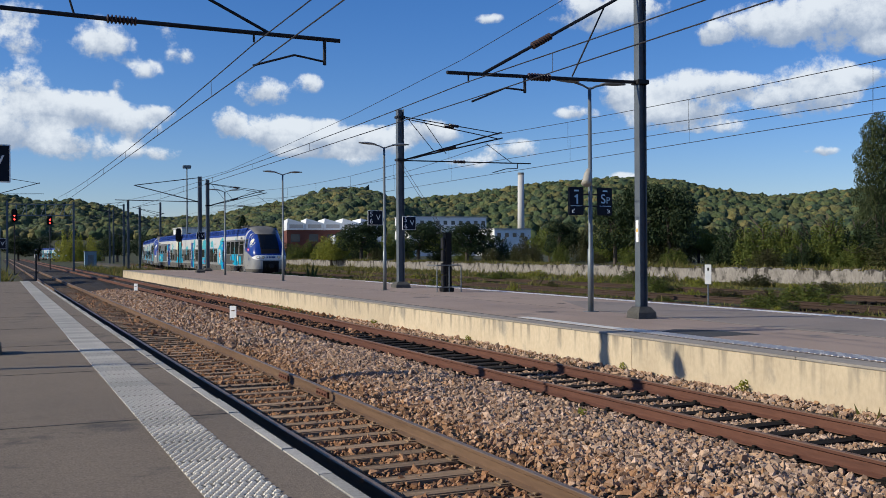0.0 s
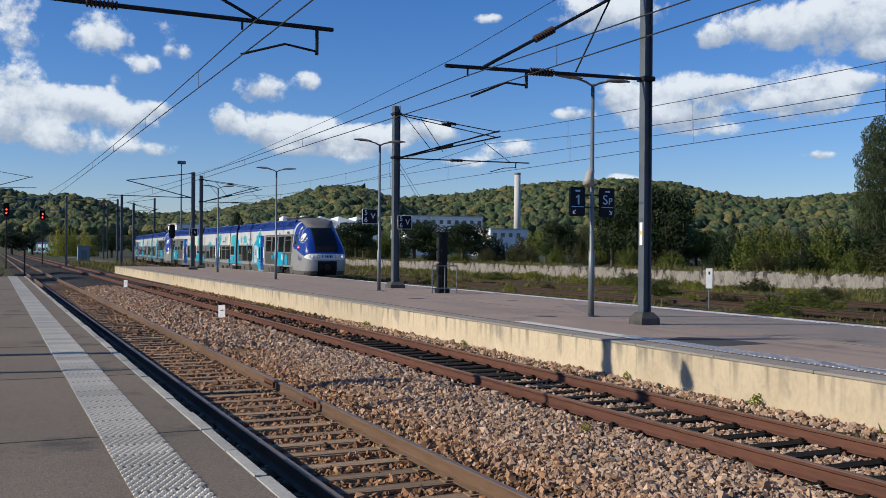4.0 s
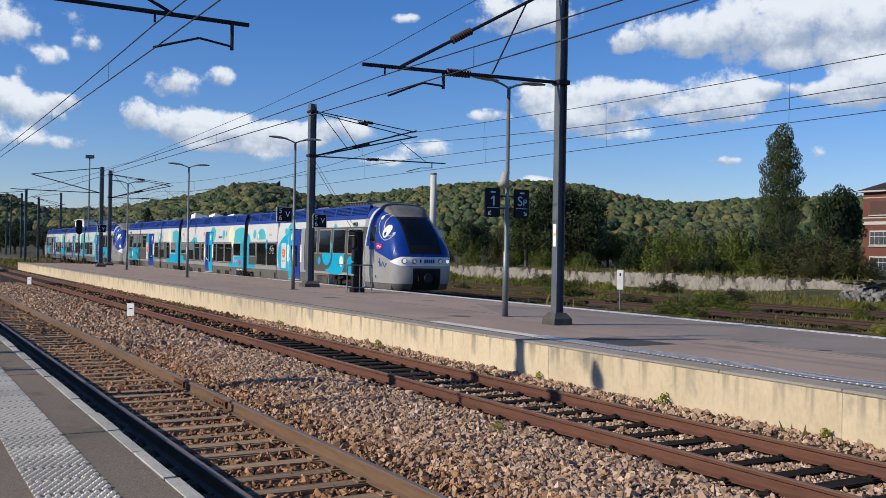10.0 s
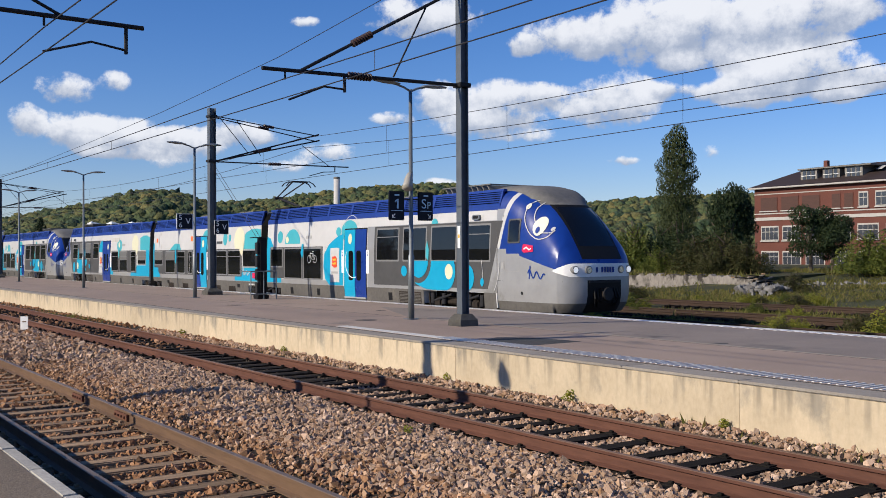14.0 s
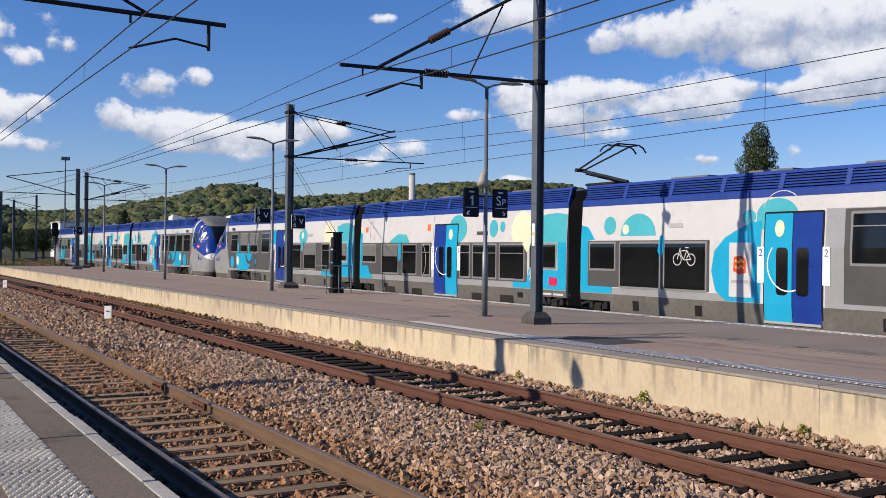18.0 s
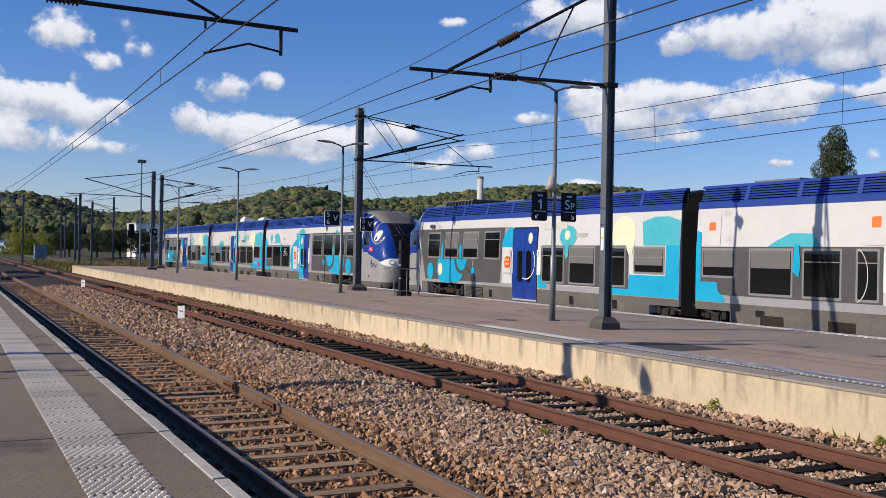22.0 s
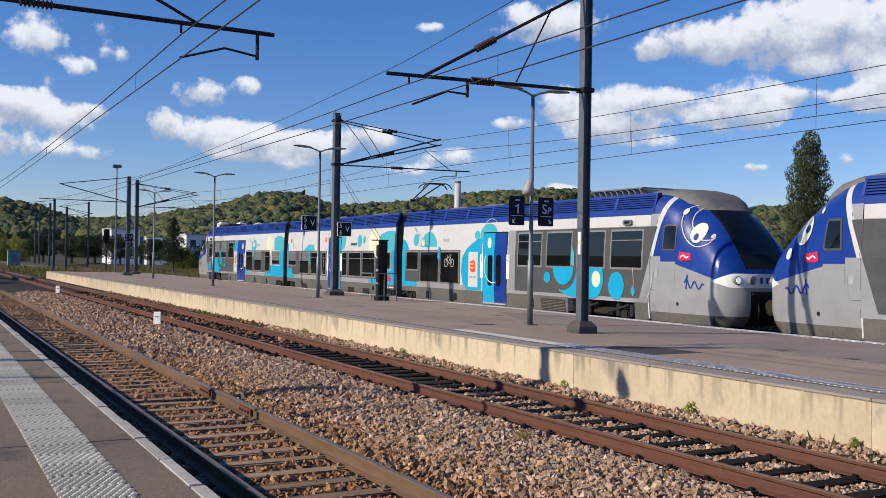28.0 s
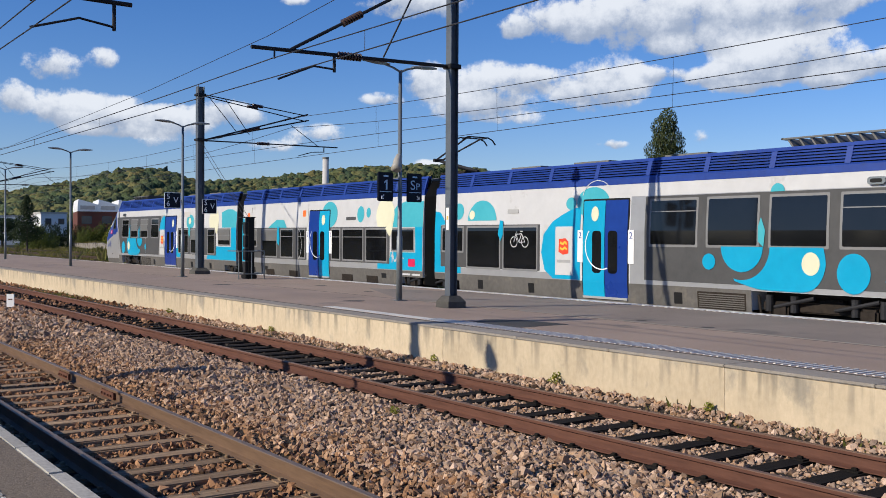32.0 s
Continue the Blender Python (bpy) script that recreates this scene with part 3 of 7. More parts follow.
def line_x(y):
    """The platform line runs straight, then bends away beyond the platform's end."""
    return T3 + max(0.0, y - 125) ** 2 / 790


bend = thing("railway_track", "rusty rails bending away beyond the platform", "track", kind="structure")
for c in (-.7525, .7525):
    part("rail", Shape().tube([(line_x(y) + c, y, -.08) for y in range(125, 300, 5)], .075, 6), RUST_RAIL, bend)
for x in (21.6, 26.6, 33.0):
    railway_track(x, -30, 220, 0.3, SIDING_RAIL, SIDING_RAIL, SLEEPER_DARK, "overgrown siding with rusty rails", 60, -0.12)

# near platform
slab("platform_near", Shape().box(-9.5, -1.78, -14, 61, -0.45, 0.5), ASPHALT_OLD, "dark grey asphalt platform with a tactile strip", "platform")
slab("platform_face", Shape().box(-1.78, -1.7, -14, 61, -0.45, 0.38), CONCRETE, "dark concrete face below the platform edge", "platform wall")
copings = thing("platform_coping", "pale worn coping stones along the platform edge", "coping", kind="structure")
cop = [Shape().box(-1.78 + 0.003, -1.66 + e, -0.495, 0.495, 0.385, 0.506, 0.012).mesh("coping_stone", COPING) for e in (0, 0.008, -0.006)]
for k in range(72):
    part("coping_stone", cop[k % 3], None, copings, at=pose(0, -10 + k + 0.5, 0.003 * math.sin(k * 3.1)))
strip = thing("tactile_paving", "pale studded warning slabs set in the platform", "tactile paving", kind="structure")
ts = Shape().box(-0.24, 0.24, -0.208, 0.208, 0.46, 0.506, 0.003)
for i in range(8):
    for j in range(7):
        cx, cy, r = -0.222 + 0.06 * i + 0.03 * (j % 2), -0.18 + 0.06 * j, 0.019
        ts.add([(cx - r, cy - r, 0.506), (cx + r, cy - r, 0.506), (cx + r, cy + r, 0.506), (cx - r, cy + r, 0.506), (cx - r / 2, cy - r / 2, 0.519), (cx + r / 2, cy - r / 2, 0.519), (cx + r / 2, cy + r / 2, 0.519), (cx - r / 2, cy + r / 2, 0.519)], [(4, 5, 6, 7), (0, 1, 5, 4), (1, 2, 6, 5), (2, 3, 7, 6), (3, 0, 4, 7)])
tsm = [ts.mesh("tactile_slab", [m, STUD]) for m in (TACTILE, TACTILE_WHITE)]
for me in tsm:
    for f in me.polygons:
        f.material_index = int(f.center.z > .509)
for k in range(176):
    y = -12.72 + 0.42 * k
    part("tactile_slab", tsm[1 if 16.0 < y < 19.2 else 0], None, strip, at=pose(-2.39, y, 0.002 * math.sin(k * 2.7)))
for k, y in enumerate((9.0, 13.3, 17.6, 21.9, 26.2, 34, 42)):
    slab("platform_joint", Shape().box(-9.5, -2.64, y - 0.012, y + 0.012, 0.49, 0.5035), ASPHALT_DARK, "thin dark joint across the asphalt", "joint")
    slab("platform_joint", Shape().box(-2.14, -1.79, y - 0.01, y + 0.01, 0.49, 0.5035), ASPHALT_DARK, "thin dark joint behind the coping", "joint")

# dark runs of dirty water below the platform's lip
wt = CREAM_WALL.node_tree
w_shader = wt.nodes["Principled BSDF"]
w_col = w_shader.inputs["Base Color"].links[0].from_socket
r_co, r_map, r_noise, r_sep = wt.nodes.new("ShaderNodeTexCoord"), wt.nodes.new("ShaderNodeMapping"), wt.nodes.new("ShaderNodeTexNoise"), wt.nodes.new("ShaderNodeSeparateXYZ")
r_info, r_shift = wt.nodes.new("ShaderNodeObjectInfo"), wt.nodes.new("ShaderNodeVectorMath")
r_shift.operation = "ADD"
wt.links.new(r_co.outputs["Object"], r_shift.inputs[0]), wt.links.new(r_info.outputs["Location"], r_shift.inputs[1])
r_map.inputs["Scale"].default_value = (0, 5.5, .5)
r_noise.inputs["Scale"].default_value, r_noise.inputs["Detail"].default_value = 1.0, 5
wt.links.new(r_shift.outputs[0], r_map.inputs["Vector"]), wt.links.new(r_map.outputs[0], r_noise.inputs["Vector"]), wt.links.new(r_co.outputs["Object"], r_sep.inputs[0])
r_run, r_len, r_mul, r_mix = wt.nodes.new("ShaderNodeMapRange"), wt.nodes.new("ShaderNodeMapRange"), wt.nodes.new("ShaderNodeMath"), wt.nodes.new("ShaderNodeMixRGB")
r_run.inputs["From Min"].default_value, r_run.inputs["From Max"].default_value, r_run.inputs["To Max"].default_value = .5, .64, .75
r_len.inputs["From Min"].default_value, r_len.inputs["From Max"].default_value = .05, .5
r_mul.operation = "MULTIPLY"
wt.links.new(r_noise.outputs["Fac"], r_run.inputs["Value"]), wt.links.new(r_sep.outputs[2], r_len.inputs["Value"])
wt.links.new(r_run.outputs[0], r_mul.inputs[0]), wt.links.new(r_len.outputs[0], r_mul.inputs[1])
r_mix.inputs[2].default_value = (.17, .15, .12, 1)
wt.links.new(r_mul.outputs[0], r_mix.inputs[0]), wt.links.new(w_col, r_mix.inputs[1]), wt.links.new(r_mix.outputs[0], w_shader.inputs["Base Color"])

# island platform
isl = Shape().prism([(P2_X0, -0.45), (P2_X0, 0.56), (P2_X1, deck_z(P2_X1)), (P2_X1, -0.45)], "y", -30, 92)
slab("platform_island", isl, ASPHALT, "long grey asphalt island platform", "platform")
face = thing("platform_wall", "cream rendered concrete wall panels under the platform edge", "platform wall", kind="structure")
pan = [Shape().box(-0.07, 0.0, 0.002, 5.998, -0.4, 0.522 + e, 0.003).mesh("wall_panel", CREAM_WALL) for e in (0.0, 0.003, -0.003)]
for k in range(20):
    part("wall_panel", pan[k % 3], None, face, at=pose(P2_X0 - 0.002 * (k % 2), -28 + 6 * k, 0))
edge = thing("platform_edge_slabs", "grey concrete edge slabs on the island platform", "coping", kind="structure")
em = Shape().box(-0.085, 0.42, 0.002, 1.998, -0.034, 0.005, 0.008).mesh("edge_slab", EDGE_STONE)
for k in range(60):
    part("edge_slab", em, None, edge, at=pose(P2_X0, -28 + 2 * k, 0.56, 0, 0.69, 0))
# fishplates joining the rails of the first track
for y in (13.95, 16.2):
    fp = thing("fishplate", "rusty bolted plate joining two rails", "rail joint", pose(T1 + .7525, y, 0), group="rail joints")
    for k in (-1, 1):
        part("plate", Shape().box(min(k * .012, k * .05), max(k * .012, k * .05), -.28, .28, -.135, -.042, .006), RUST_RAIL, fp)
        for q in (-.2, -.07, .07, .2):
            part("bolt", Shape().tube([(k * .05, q, -.088), (k * .075, q, -.088)], .017, 6), RUST_RAIL, fp)

# ---- catenary masts, lamps, signs ----
def insulator(s, a, b, r=0.055, discs=8):
    """Ribbed insulator along a bar from a to b."""
    a, b = Vector(a), Vector(b)
    pts, rs = [], []
    for i in range(discs):
        for t, k in ((0.1, 0.55), (0.35, 1.0), (0.65, 1.0), (0.9, 0.55)):
            pts.append(a.lerp(b, (i + t) / discs)), rs.append(r * k)
    return s.tube(pts, rs, 10)


def mast_beam(h, w=0.28):
    """H-section column, flanges towards the tracks."""
    t, k = 0.018, w / 2
    o = [(-k, -k), (-k + t, -k), (-k + t, -t / 2), (k - t, -t / 2), (k - t, -k), (k, -k), (k, k), (k - t, k), (k - t, t / 2), (-k + t, t / 2), (-k + t, k), (-k, k)]
    return Shape().prism(o, "z", 0.0, h)


def catenary_mast(x, y, z, h, label, w=0.28, block=1.0):
    m = thing("catenary_mast", label, "mast", pose(x, y, z), group="catenary masts")
    part("column", mast_beam(h, w), MAST_STEEL, m)
    if block:
        b = Shape()
        b.add([(-.34, -.34, -.02), (.34, -.34, -.02), (.34, .34, -.02), (-.34, .34, -.02), (-.33, -.33, .16), (.33, -.33, .16), (.33, .33, .16), (-.33, .33, .16), (-.2, -.2, .3), (.2, -.2, .3), (.2, .2, .3), (-.2, .2, .3)], [(0, 1, 5, 4), (1, 2, 6, 5), (2, 3, 7, 6), (3, 0, 4, 7), (4, 5, 9, 8), (5, 6, 10, 9), (6, 7, 11, 10), (7, 4, 8, 11), (8, 9, 10, 11), (3, 2, 1, 0)])
        b.v = [(x * block, y * block, z * .9) for x, y, z in b.v]
        part("concrete_base", b, MOSSY, m, "mossy dark concrete foot")
    return m


def bar(m, name, a, b, r, mat=DARK_STEEL, sides=8, label=""):
    return part(name, Shape().tube([a, b], r, sides), mat, m, label)


def collar(m, z, w=0.28):
    part("collar", Shape().box(-w / 2 - .05, w / 2 + .05, -w / 2 - .05, w / 2 + .05, z - .05, z + .05, .01), DARK_STEEL, m)


def mast_sign(parent, x, y, z, small=False):
    """Navy plate with 5 over 6 and V, facing the platform's user."""
    s = part("sign", Shape().box(-.32, .32, -.015, .015, -.3, .3, .006), WHITE_PLAIN, parent, "navy sign with white 5, 6 and V", at=pose(x, y, z))
    part("sign_face", Shape().box(-.3, .3, -.019, -.012, -.28, .28), SIGN_BLUE, s)
    for ch, dx, dz, size in (("5", -.17, .14, .29), ("6", -.17, -.14, .29), ("V", .13, 0, .33)):
        lettering(ch, size, WHITE_PLAIN, s, pose(dx, -.021, dz, 90, 0, 0), .003)


# mast beside track 1
ml = catenary_mast(-4.08, 16.5, 0.5, 8.0, "steel catenary mast on the near platform with a long bracket", .23, .9)
collar(ml, 5.45, .23)
part("bracket_tube", Shape().tube([(.1, 0, 5.5), (1.9, 0, 5.46), (5.95, 0, 5.42)], .038, 10), DARK_STEEL, ml)
part("insulator", insulator(Shape(), (1.9, 0, 5.46), (2.4, 0, 5.455), .075), PORCELAIN, ml)
bar(ml, "stay", (.1, 0, 7.6), (4.65, 0, 5.45), .028)
bar(ml, "brace", (1.4, 0, 5.5), (.9, 0, 7.2), .018)
bar(ml, "drop_post", (5.66, 0, 5.4), (5.66, 0, 4.96), .032)
part("registration_arm", Shape().tube([(5.66, 0, 5.02), (5.1, 0, 5.1), (4.35, 0, 4.86)], .02, 8), DARK_STEEL, ml)
bar(ml, "wire_clamp", (4.37, 0, 5.42), (4.37, 0, 5.27), .02)
mast_sign(ml, .12, -.2, 3.0)

# mast on the island serving track 2
MA = (9.68, 18.25)
ma = catenary_mast(*MA, deck_z(MA[0]), 8.6, "tall steel catenary mast on a concrete foot, island platform", .2, .72)
zA = deck_z(MA[0])
collar(ma, 5.94 - zA, .2)
collar(ma, 8.1 - zA, .2)
part("bracket_tube", Shape().tube([(-.1, 0, 5.94 - zA), (-4.88, 0, 5.84 - zA)], .04, 10), DARK_STEEL, ma)
part("insulator", insulator(Shape(), (-2.95, 0, 5.88 - zA), (-2.37, 0, 5.89 - zA), .085), PORCELAIN, ma)
bar(ma, "stay", (-.1, 0, 8.1 - zA), (-4.02, 0, 5.88 - zA), .035)
part("insulator", insulator(Shape(), (-2.84, 0, 6.55 - zA), (-2.36, 0, 6.82 - zA), .085), PORCELAIN, ma)
bar(ma, "brace", (-1.82, 0, 5.96 - zA), (-.95, 0, 7.62 - zA), .02)
bar(ma, "drop_post", (-3.02, 0, 5.87 - zA), (-3.02, 0, 5.52 - zA), .035)
part("registration_arm", Shape().tube([(-3.02, 0, 5.58 - zA), (-3.5, 0, 5.6 - zA), (-4.3, 0, 5.26 - zA)], .022, 8), DARK_STEEL, ma)
bar(ma, "wire_clamp", (-4.38, 0, 5.84 - zA), (-4.38, 0, 5.66 - zA), .02)
plate = part("notice_plate", Shape().box(-.108, -.101, -.05, .05, 1.75, 2.25), WHITE_PLAIN, ma, "narrow white warning plate")
part("warning_mark", Shape().box(-.112, -.107, -.03, .03, 1.98, 2.06), surface("warning_orange", (.75, .4, .05), (.8, .45, .08), .5, bump=0), plate)


def twin_bracket(m, mirror=1, top=7.6, scale=1.0):
    """Two cantilevers side by side over one track."""
    for dy, tipz, tipx in ((-.35, 7.02, 4.75), (.35, 6.85, 5.15)):
        k = mirror
        bar(m, "stay", (k * .15, dy * .5, 7.55), (k * tipx, dy, tipz - .02), .022)
        part("insulator", insulator(Shape(), (k * 2.25, dy * .75, 7.55 - .115 * 2.25), (k * 2.75, dy * .75, 7.55 - .115 * 2.75), .07), PORCELAIN, m)
        bar(m, "cantilever_tube", (k * .15, dy * .5, 5.66), (k * (tipx + .15), dy, tipz + .04), .032)
        part("insulator", insulator(Shape(), (k * 2.0, dy * .8, 6.17), (k * 2.6, dy * .8, 6.33), .075), PORCELAIN, m)
        bar(m, "strut", (k * (.3 + .9 * (dy > 0)), dy * .5, 7.5), (k * (1.5 + .9 * (dy > 0)), dy, 6.05), .016)
    k = mirror
    part("registration_tube", Shape().tube([(k * .15, 0, 5.64), (k * 6.6, 0, 5.7)], .028, 8), DARK_STEEL, m)
    part("insulator", insulator(Shape(), (k * 2.6, 0, 5.66), (k * 3.2, 0, 5.67), .075), PORCELAIN, m)
    bar(m, "strut", (k * 4.4, .3, 6.6), (k * 5.6, 0, 5.7), .016)
    bar(m, "drop_post", (k * 5.9, 0, 5.7), (k * 5.9, 0, 5.44), .025)
    part("registration_arm", Shape().tube([(k * 5.9, 0, 5.46), (k * 5.3, 0, 5.42), (k * 4.6, 0, 5.22)], .018, 8), DARK_STEEL, m)
    for z in (7.55, 5.66):
        collar(m, z)


MB = (12.5, 40.3)
mb = catenary_mast(*MB, deck_z(MB[0]), 7.9, "steel catenary mast with twin cantilevers over the platform line")
twin_bracket(mb)
mast_sign(mb, .3, -.3, 2.85)
M4 = (12.8, 86.0)
m4 = catenary_mast(*M4, deck_z(M4[0]), 7.9, "distant catenary mast with twin cantilevers")
twin_bracket(m4)
m3 = catenary_mast(10.85, 79.0, deck_z(10.85), 7.6, "distant catenary mast bracketed over the second track")
bar(m3, "stay", (-.1, 0, 7.5), (-5.0, 0, 6.8), .03)
bar(m3, "cantilever_tube", (-.1, 0, 5.6), (-5.0, 0, 6.8), .035)
bar(m3, "registration_tube", (-.1, 0, 5.6), (-6.4, 0, 5.65), .03)
mast_sign(m3, .0, -.3, 2.9)


def far_mast(x, y, h, reach, label):
    m = catenary_mast(x, y, -0.1, h, label, .3, 0)
    if reach:
        bar(m, "stay", (0, 0, h - .2), (reach, 0, h - .9), .03)
        bar(m, "cantilever_tube", (0, 0, h - 2.2), (reach, 0, h - .8), .04)
        bar(m, "registration_tube", (0, 0, h - 2.2), (reach * 1.1, 0, h - 2.1), .03)
    return m


for x, y, h, reach in ((21.4, 172, 10.7, -4.5), (15.4, 151, 8.9, 3.5), (12.6, 141, 9.4, -6), (18.4, 224, 12, 0), (19.4, 226, 12, 0), (15.6, 173, 10.4, -5), (-3.6, 127, 11.4, 4.5)):
    far_mast(x, y, h, reach, "far catenary mast beside the converging tracks")


# wires
def wire_run(name, label, supports, mids):
    """Supports are (y, x, contact height, carrier height); between two of them the carrier sags to a middle height."""
    w = thing(name, label, "overhead wire", group="overhead wires")
    con, car = [], []
    for i in range(len(supports) - 1):
        (a, xa, ca, ka), (b, xb, cb_, kb) = supports[i], supports[i + 1]
        n = max(4, int((b - a) / 3.6))
        for k in range(n + (i == len(supports) - 2)):
            t = k / n
            xx, zc = xa + (xb - xa) * t, ca + (cb_ - ca) * t
            zk = ka + (kb - ka) * t - ((ka + kb) / 2 - mids[i]) * (1 - (2 * t - 1) ** 2)
            con.append((xx, a + (b - a) * t, zc)), car.append((xx, a + (b - a) * t, zk))
            if k % 2 and k:
                part("dropper", Shape().tube([con[-1], car[-1]], .006, 4), WIRE, w)
    part("contact_wire", Shape().tube(con, .011, 6), WIRE, w)
    part("carrier_wire", Shape().tube(car, .011, 6), WIRE, w)
    return w


wire_run("overhead_wire", "dark contact and carrier wires over the first track", [(-41, .1, 5.34, 5.95), (16.5, .28, 5.34, 5.73), (72, .1, 5.34, 5.95), (127, .2, 5.3, 6.2), (180, .0, 5.3, 6.3), (240, 0, 5.3, 6.3)], (5.6, 5.58, 5.6, 5.7, 5.7))
wire_run("overhead_wire", "dark contact and carrier wires over the second track", [(-40, 5.1, 5.28, 5.9), (18.25, 5.23, 5.27, 5.65), (79, 5.0, 5.3, 6.1), (141, 5.2, 5.3, 6.4), (200, 5, 5.3, 6.4), (260, 5, 5.3, 6.4)], (5.55, 5.52, 5.7, 5.7, 5.7))
wire_run("overhead_wire", "upper pair of contact and carrier wires over the platform line", [(-55, 16.9, 5.55, 6.9), (-8, 16.8, 5.62, 7.2), (40.3, 16.6, 6.15, 7.35), (86, 16.8, 6.4, 7.5), (149, 16.8, 5.8, 7.0), (210, 16.8, 5.8, 7.0)], (6.5, 6.88, 6.9, 6.6, 6.6))
wire_run("overhead_wire", "lower pair of contact and carrier wires over the platform line", [(-55, 16.7, 5.55, 6.9), (-8, 16.6, 5.55, 6.95), (40.3, 16.75, 5.58, 6.95), (86, 16.6, 5.5, 6.8), (149, 16.7, 5.5, 6.8), (210, 16.7, 5.5, 6.8)], (6.2, 6.2, 6.2, 6.2, 6.2))
fw = thing("feeder_wire", "single thin feeder wire slung high along the line", "overhead wire", group="overhead wires")
part("wire", Shape().tube([(9.5, -35, 9.0), (9.55, -8, 8.1), (9.68, 18.25, 8.95), (9.7, 22, 8.62), (9.75, 28, 8.2), (9.9, 39, 7.86), (10.2, 52, 7.74), (10.5, 67, 7.62), (10.85, 79, 7.95)], .01, 6), WIRE, fw)
fw = thing("feeder_wire", "thin wire from the mast top to the next one", "overhead wire", group="overhead wires")
part("wire", Shape().tube([(-4.0, 16.5, 8.4), (-3.75, 70, 8.0), (-3.6, 127, 11.1)], .009, 6), WIRE, fw)


def platform_lamp(x, y, h, sign="", base=None):
    z = deck_z(x) if base is None else base
    m = thing("street_lamp", "slim grey lamp post with two flat heads", "lamp post", pose(x, y, z), group="platform lamps")
    part("pole", Shape().tube([(0, 0, 0), (0, 0, 1.6), (0, 0, 1.62), (0, 0, h - .1)], [.075, .075, .055, .045], 12), LAMP_STEEL, m, smooth=True)
    part("base_plate", Shape().box(-.15, .15, -.15, .15, -.01, .02, .005), LAMP_STEEL, m)
    for k in (-1, 1):
        part("arm", Shape().tube([(0, 0, h - .15), (k * .2, 0, h - .06), (k * .45, 0, h)], .028, 8), LAMP_STEEL, m)
        hd = Shape()
        for i in range(9):
            t = i / 8
            c, wv, th = k * (.35 + .75 * t), .15 * math.sin(math.pi * min(1, .12 + t * .88) ** .7) + .02, .055 * math.sin(math.pi * min(.97, .1 + t * .9)) + .012
            hd.v += [(c, -wv, h + .03 * t * 2), (c, 0, h + th + .05 * t), (c, wv, h + .03 * t * 2), (c, 0, h - th * .5 + .03 * t)]
        for i in range(8):
            for j in range(4):
                hd.f.append((i * 4 + j, i * 4 + (j + 1) % 4, i * 4 + 4 + (j + 1) % 4, i * 4 + 4 + j))
        hd.f += [(0, 1, 2, 3), (32, 33, 34, 35)]
        part("lamp_head", hd, LAMP_STEEL, m)
    return m


la = platform_lamp(10.05, 20.97, 5.85)
lb = platform_lamp(10.65, 37.4, 5.95)
platform_lamp(10.5, 52.7, 5.95)
platform_lamp(10.8, 69.3, 5.95)
platform_lamp(-5.4, 14.4, 5.9, base=0.5)
mast_sign(lb, -.45, -.12, 2.95)
bar(lb, "sign_bracket", (-.3, 0, 2.95), (.02, 0, 2.95), .02)
# track signs on the first lamp
for dx, big, kind in ((-.43, "1", -1), (.43, "Sp", 1)):
    s = part("track_sign", Shape().box(-.225, .225, -.03, .03, -.36, .36, .02), SIGN_BLUE, la, "dark navy sign with pale characters and an arrow", at=pose(dx, 0, 2.83))
    if big == "1":
        part("numeral", Shape().prism([(.0, -.07), (.045, -.07), (.045, .17), (.01, .17), (-.06, .115), (-.045, .085), (.0, .115)], "y", -.036, -.03), SIGN_TEXT, s)
    else:
        lettering("S", .34, SIGN_TEXT, s, pose(-.06, -.033, .05, 90, 0, 0), .003)
        lettering("P", .24, SIGN_TEXT, s, pose(.09, -.033, .02, 90, 0, 0), .003)
    part("sign_tab", Shape().box(-.07, .07, -.036, -.03, .245, .285, .004), SIGN_TEXT, s)
    part("sign_line", Shape().box(-.17, .17, -.036, -.03, -.13, -.115), SIGN_TEXT, s)
    ar = Shape().tube([(kind * .06, -.033, -.2), (kind * .13, -.033, -.29)], .012, 6)
    ar.tube([(kind * .13, -.033, -.225), (kind * .13, -.033, -.295), (kind * .065, -.033, -.295)], .012, 6)
    part("arrow", ar, WHITE_PLAIN, s)
    bar(la, "sign_bracket", (0, 0, 2.7), (dx * .6, 0, 2.7), .02)
    bar(la, "sign_bracket", (0, 0, 3.0), (dx * .6, 0, 3.0), .02)
hn = part("loudspeaker", Shape().tube([(-.02, 0, 3.62), (-.1, -.05, 3.5), (-.16, -.1, 3.36), (-.2, -.14, 3.26)], [.08, .1, .11, .14], 12), surface("beige_plastic", (.3, .28, .25), (.38, .36, .32), .5, bump=.02), la, "beige horn loudspeaker", smooth=True)

# counterweights in a guard frame below mast b
cw = thing("counterweight_column", "dark stack of tension weights inside a steel guard frame", "counterweight", pose(12.3, 35.1, deck_z(12.3)))
part("column", Shape().box(.0, .24, -.16, .16, .0, 2.3, .01), BLACK, cw)
part("foot", Shape().box(-.14, .32, -.22, .22, .0, .16, .02), BLACK, cw)
for k in range(4):
    part("weight", Shape().box(-.12, -.01, -.12, .12, .2 + .5 * k, .64 + .5 * k, .02), DARK_STEEL, cw)
part("top_plate", Shape().box(-.3, .3, -.14, .14, 2.3, 2.34, .005), DARK_STEEL, cw)
for x in (-.55, .48):
    bar(cw, "guard_post", (x, -.5, 0), (x, -.5, 1.05), .022, LAMP_STEEL)
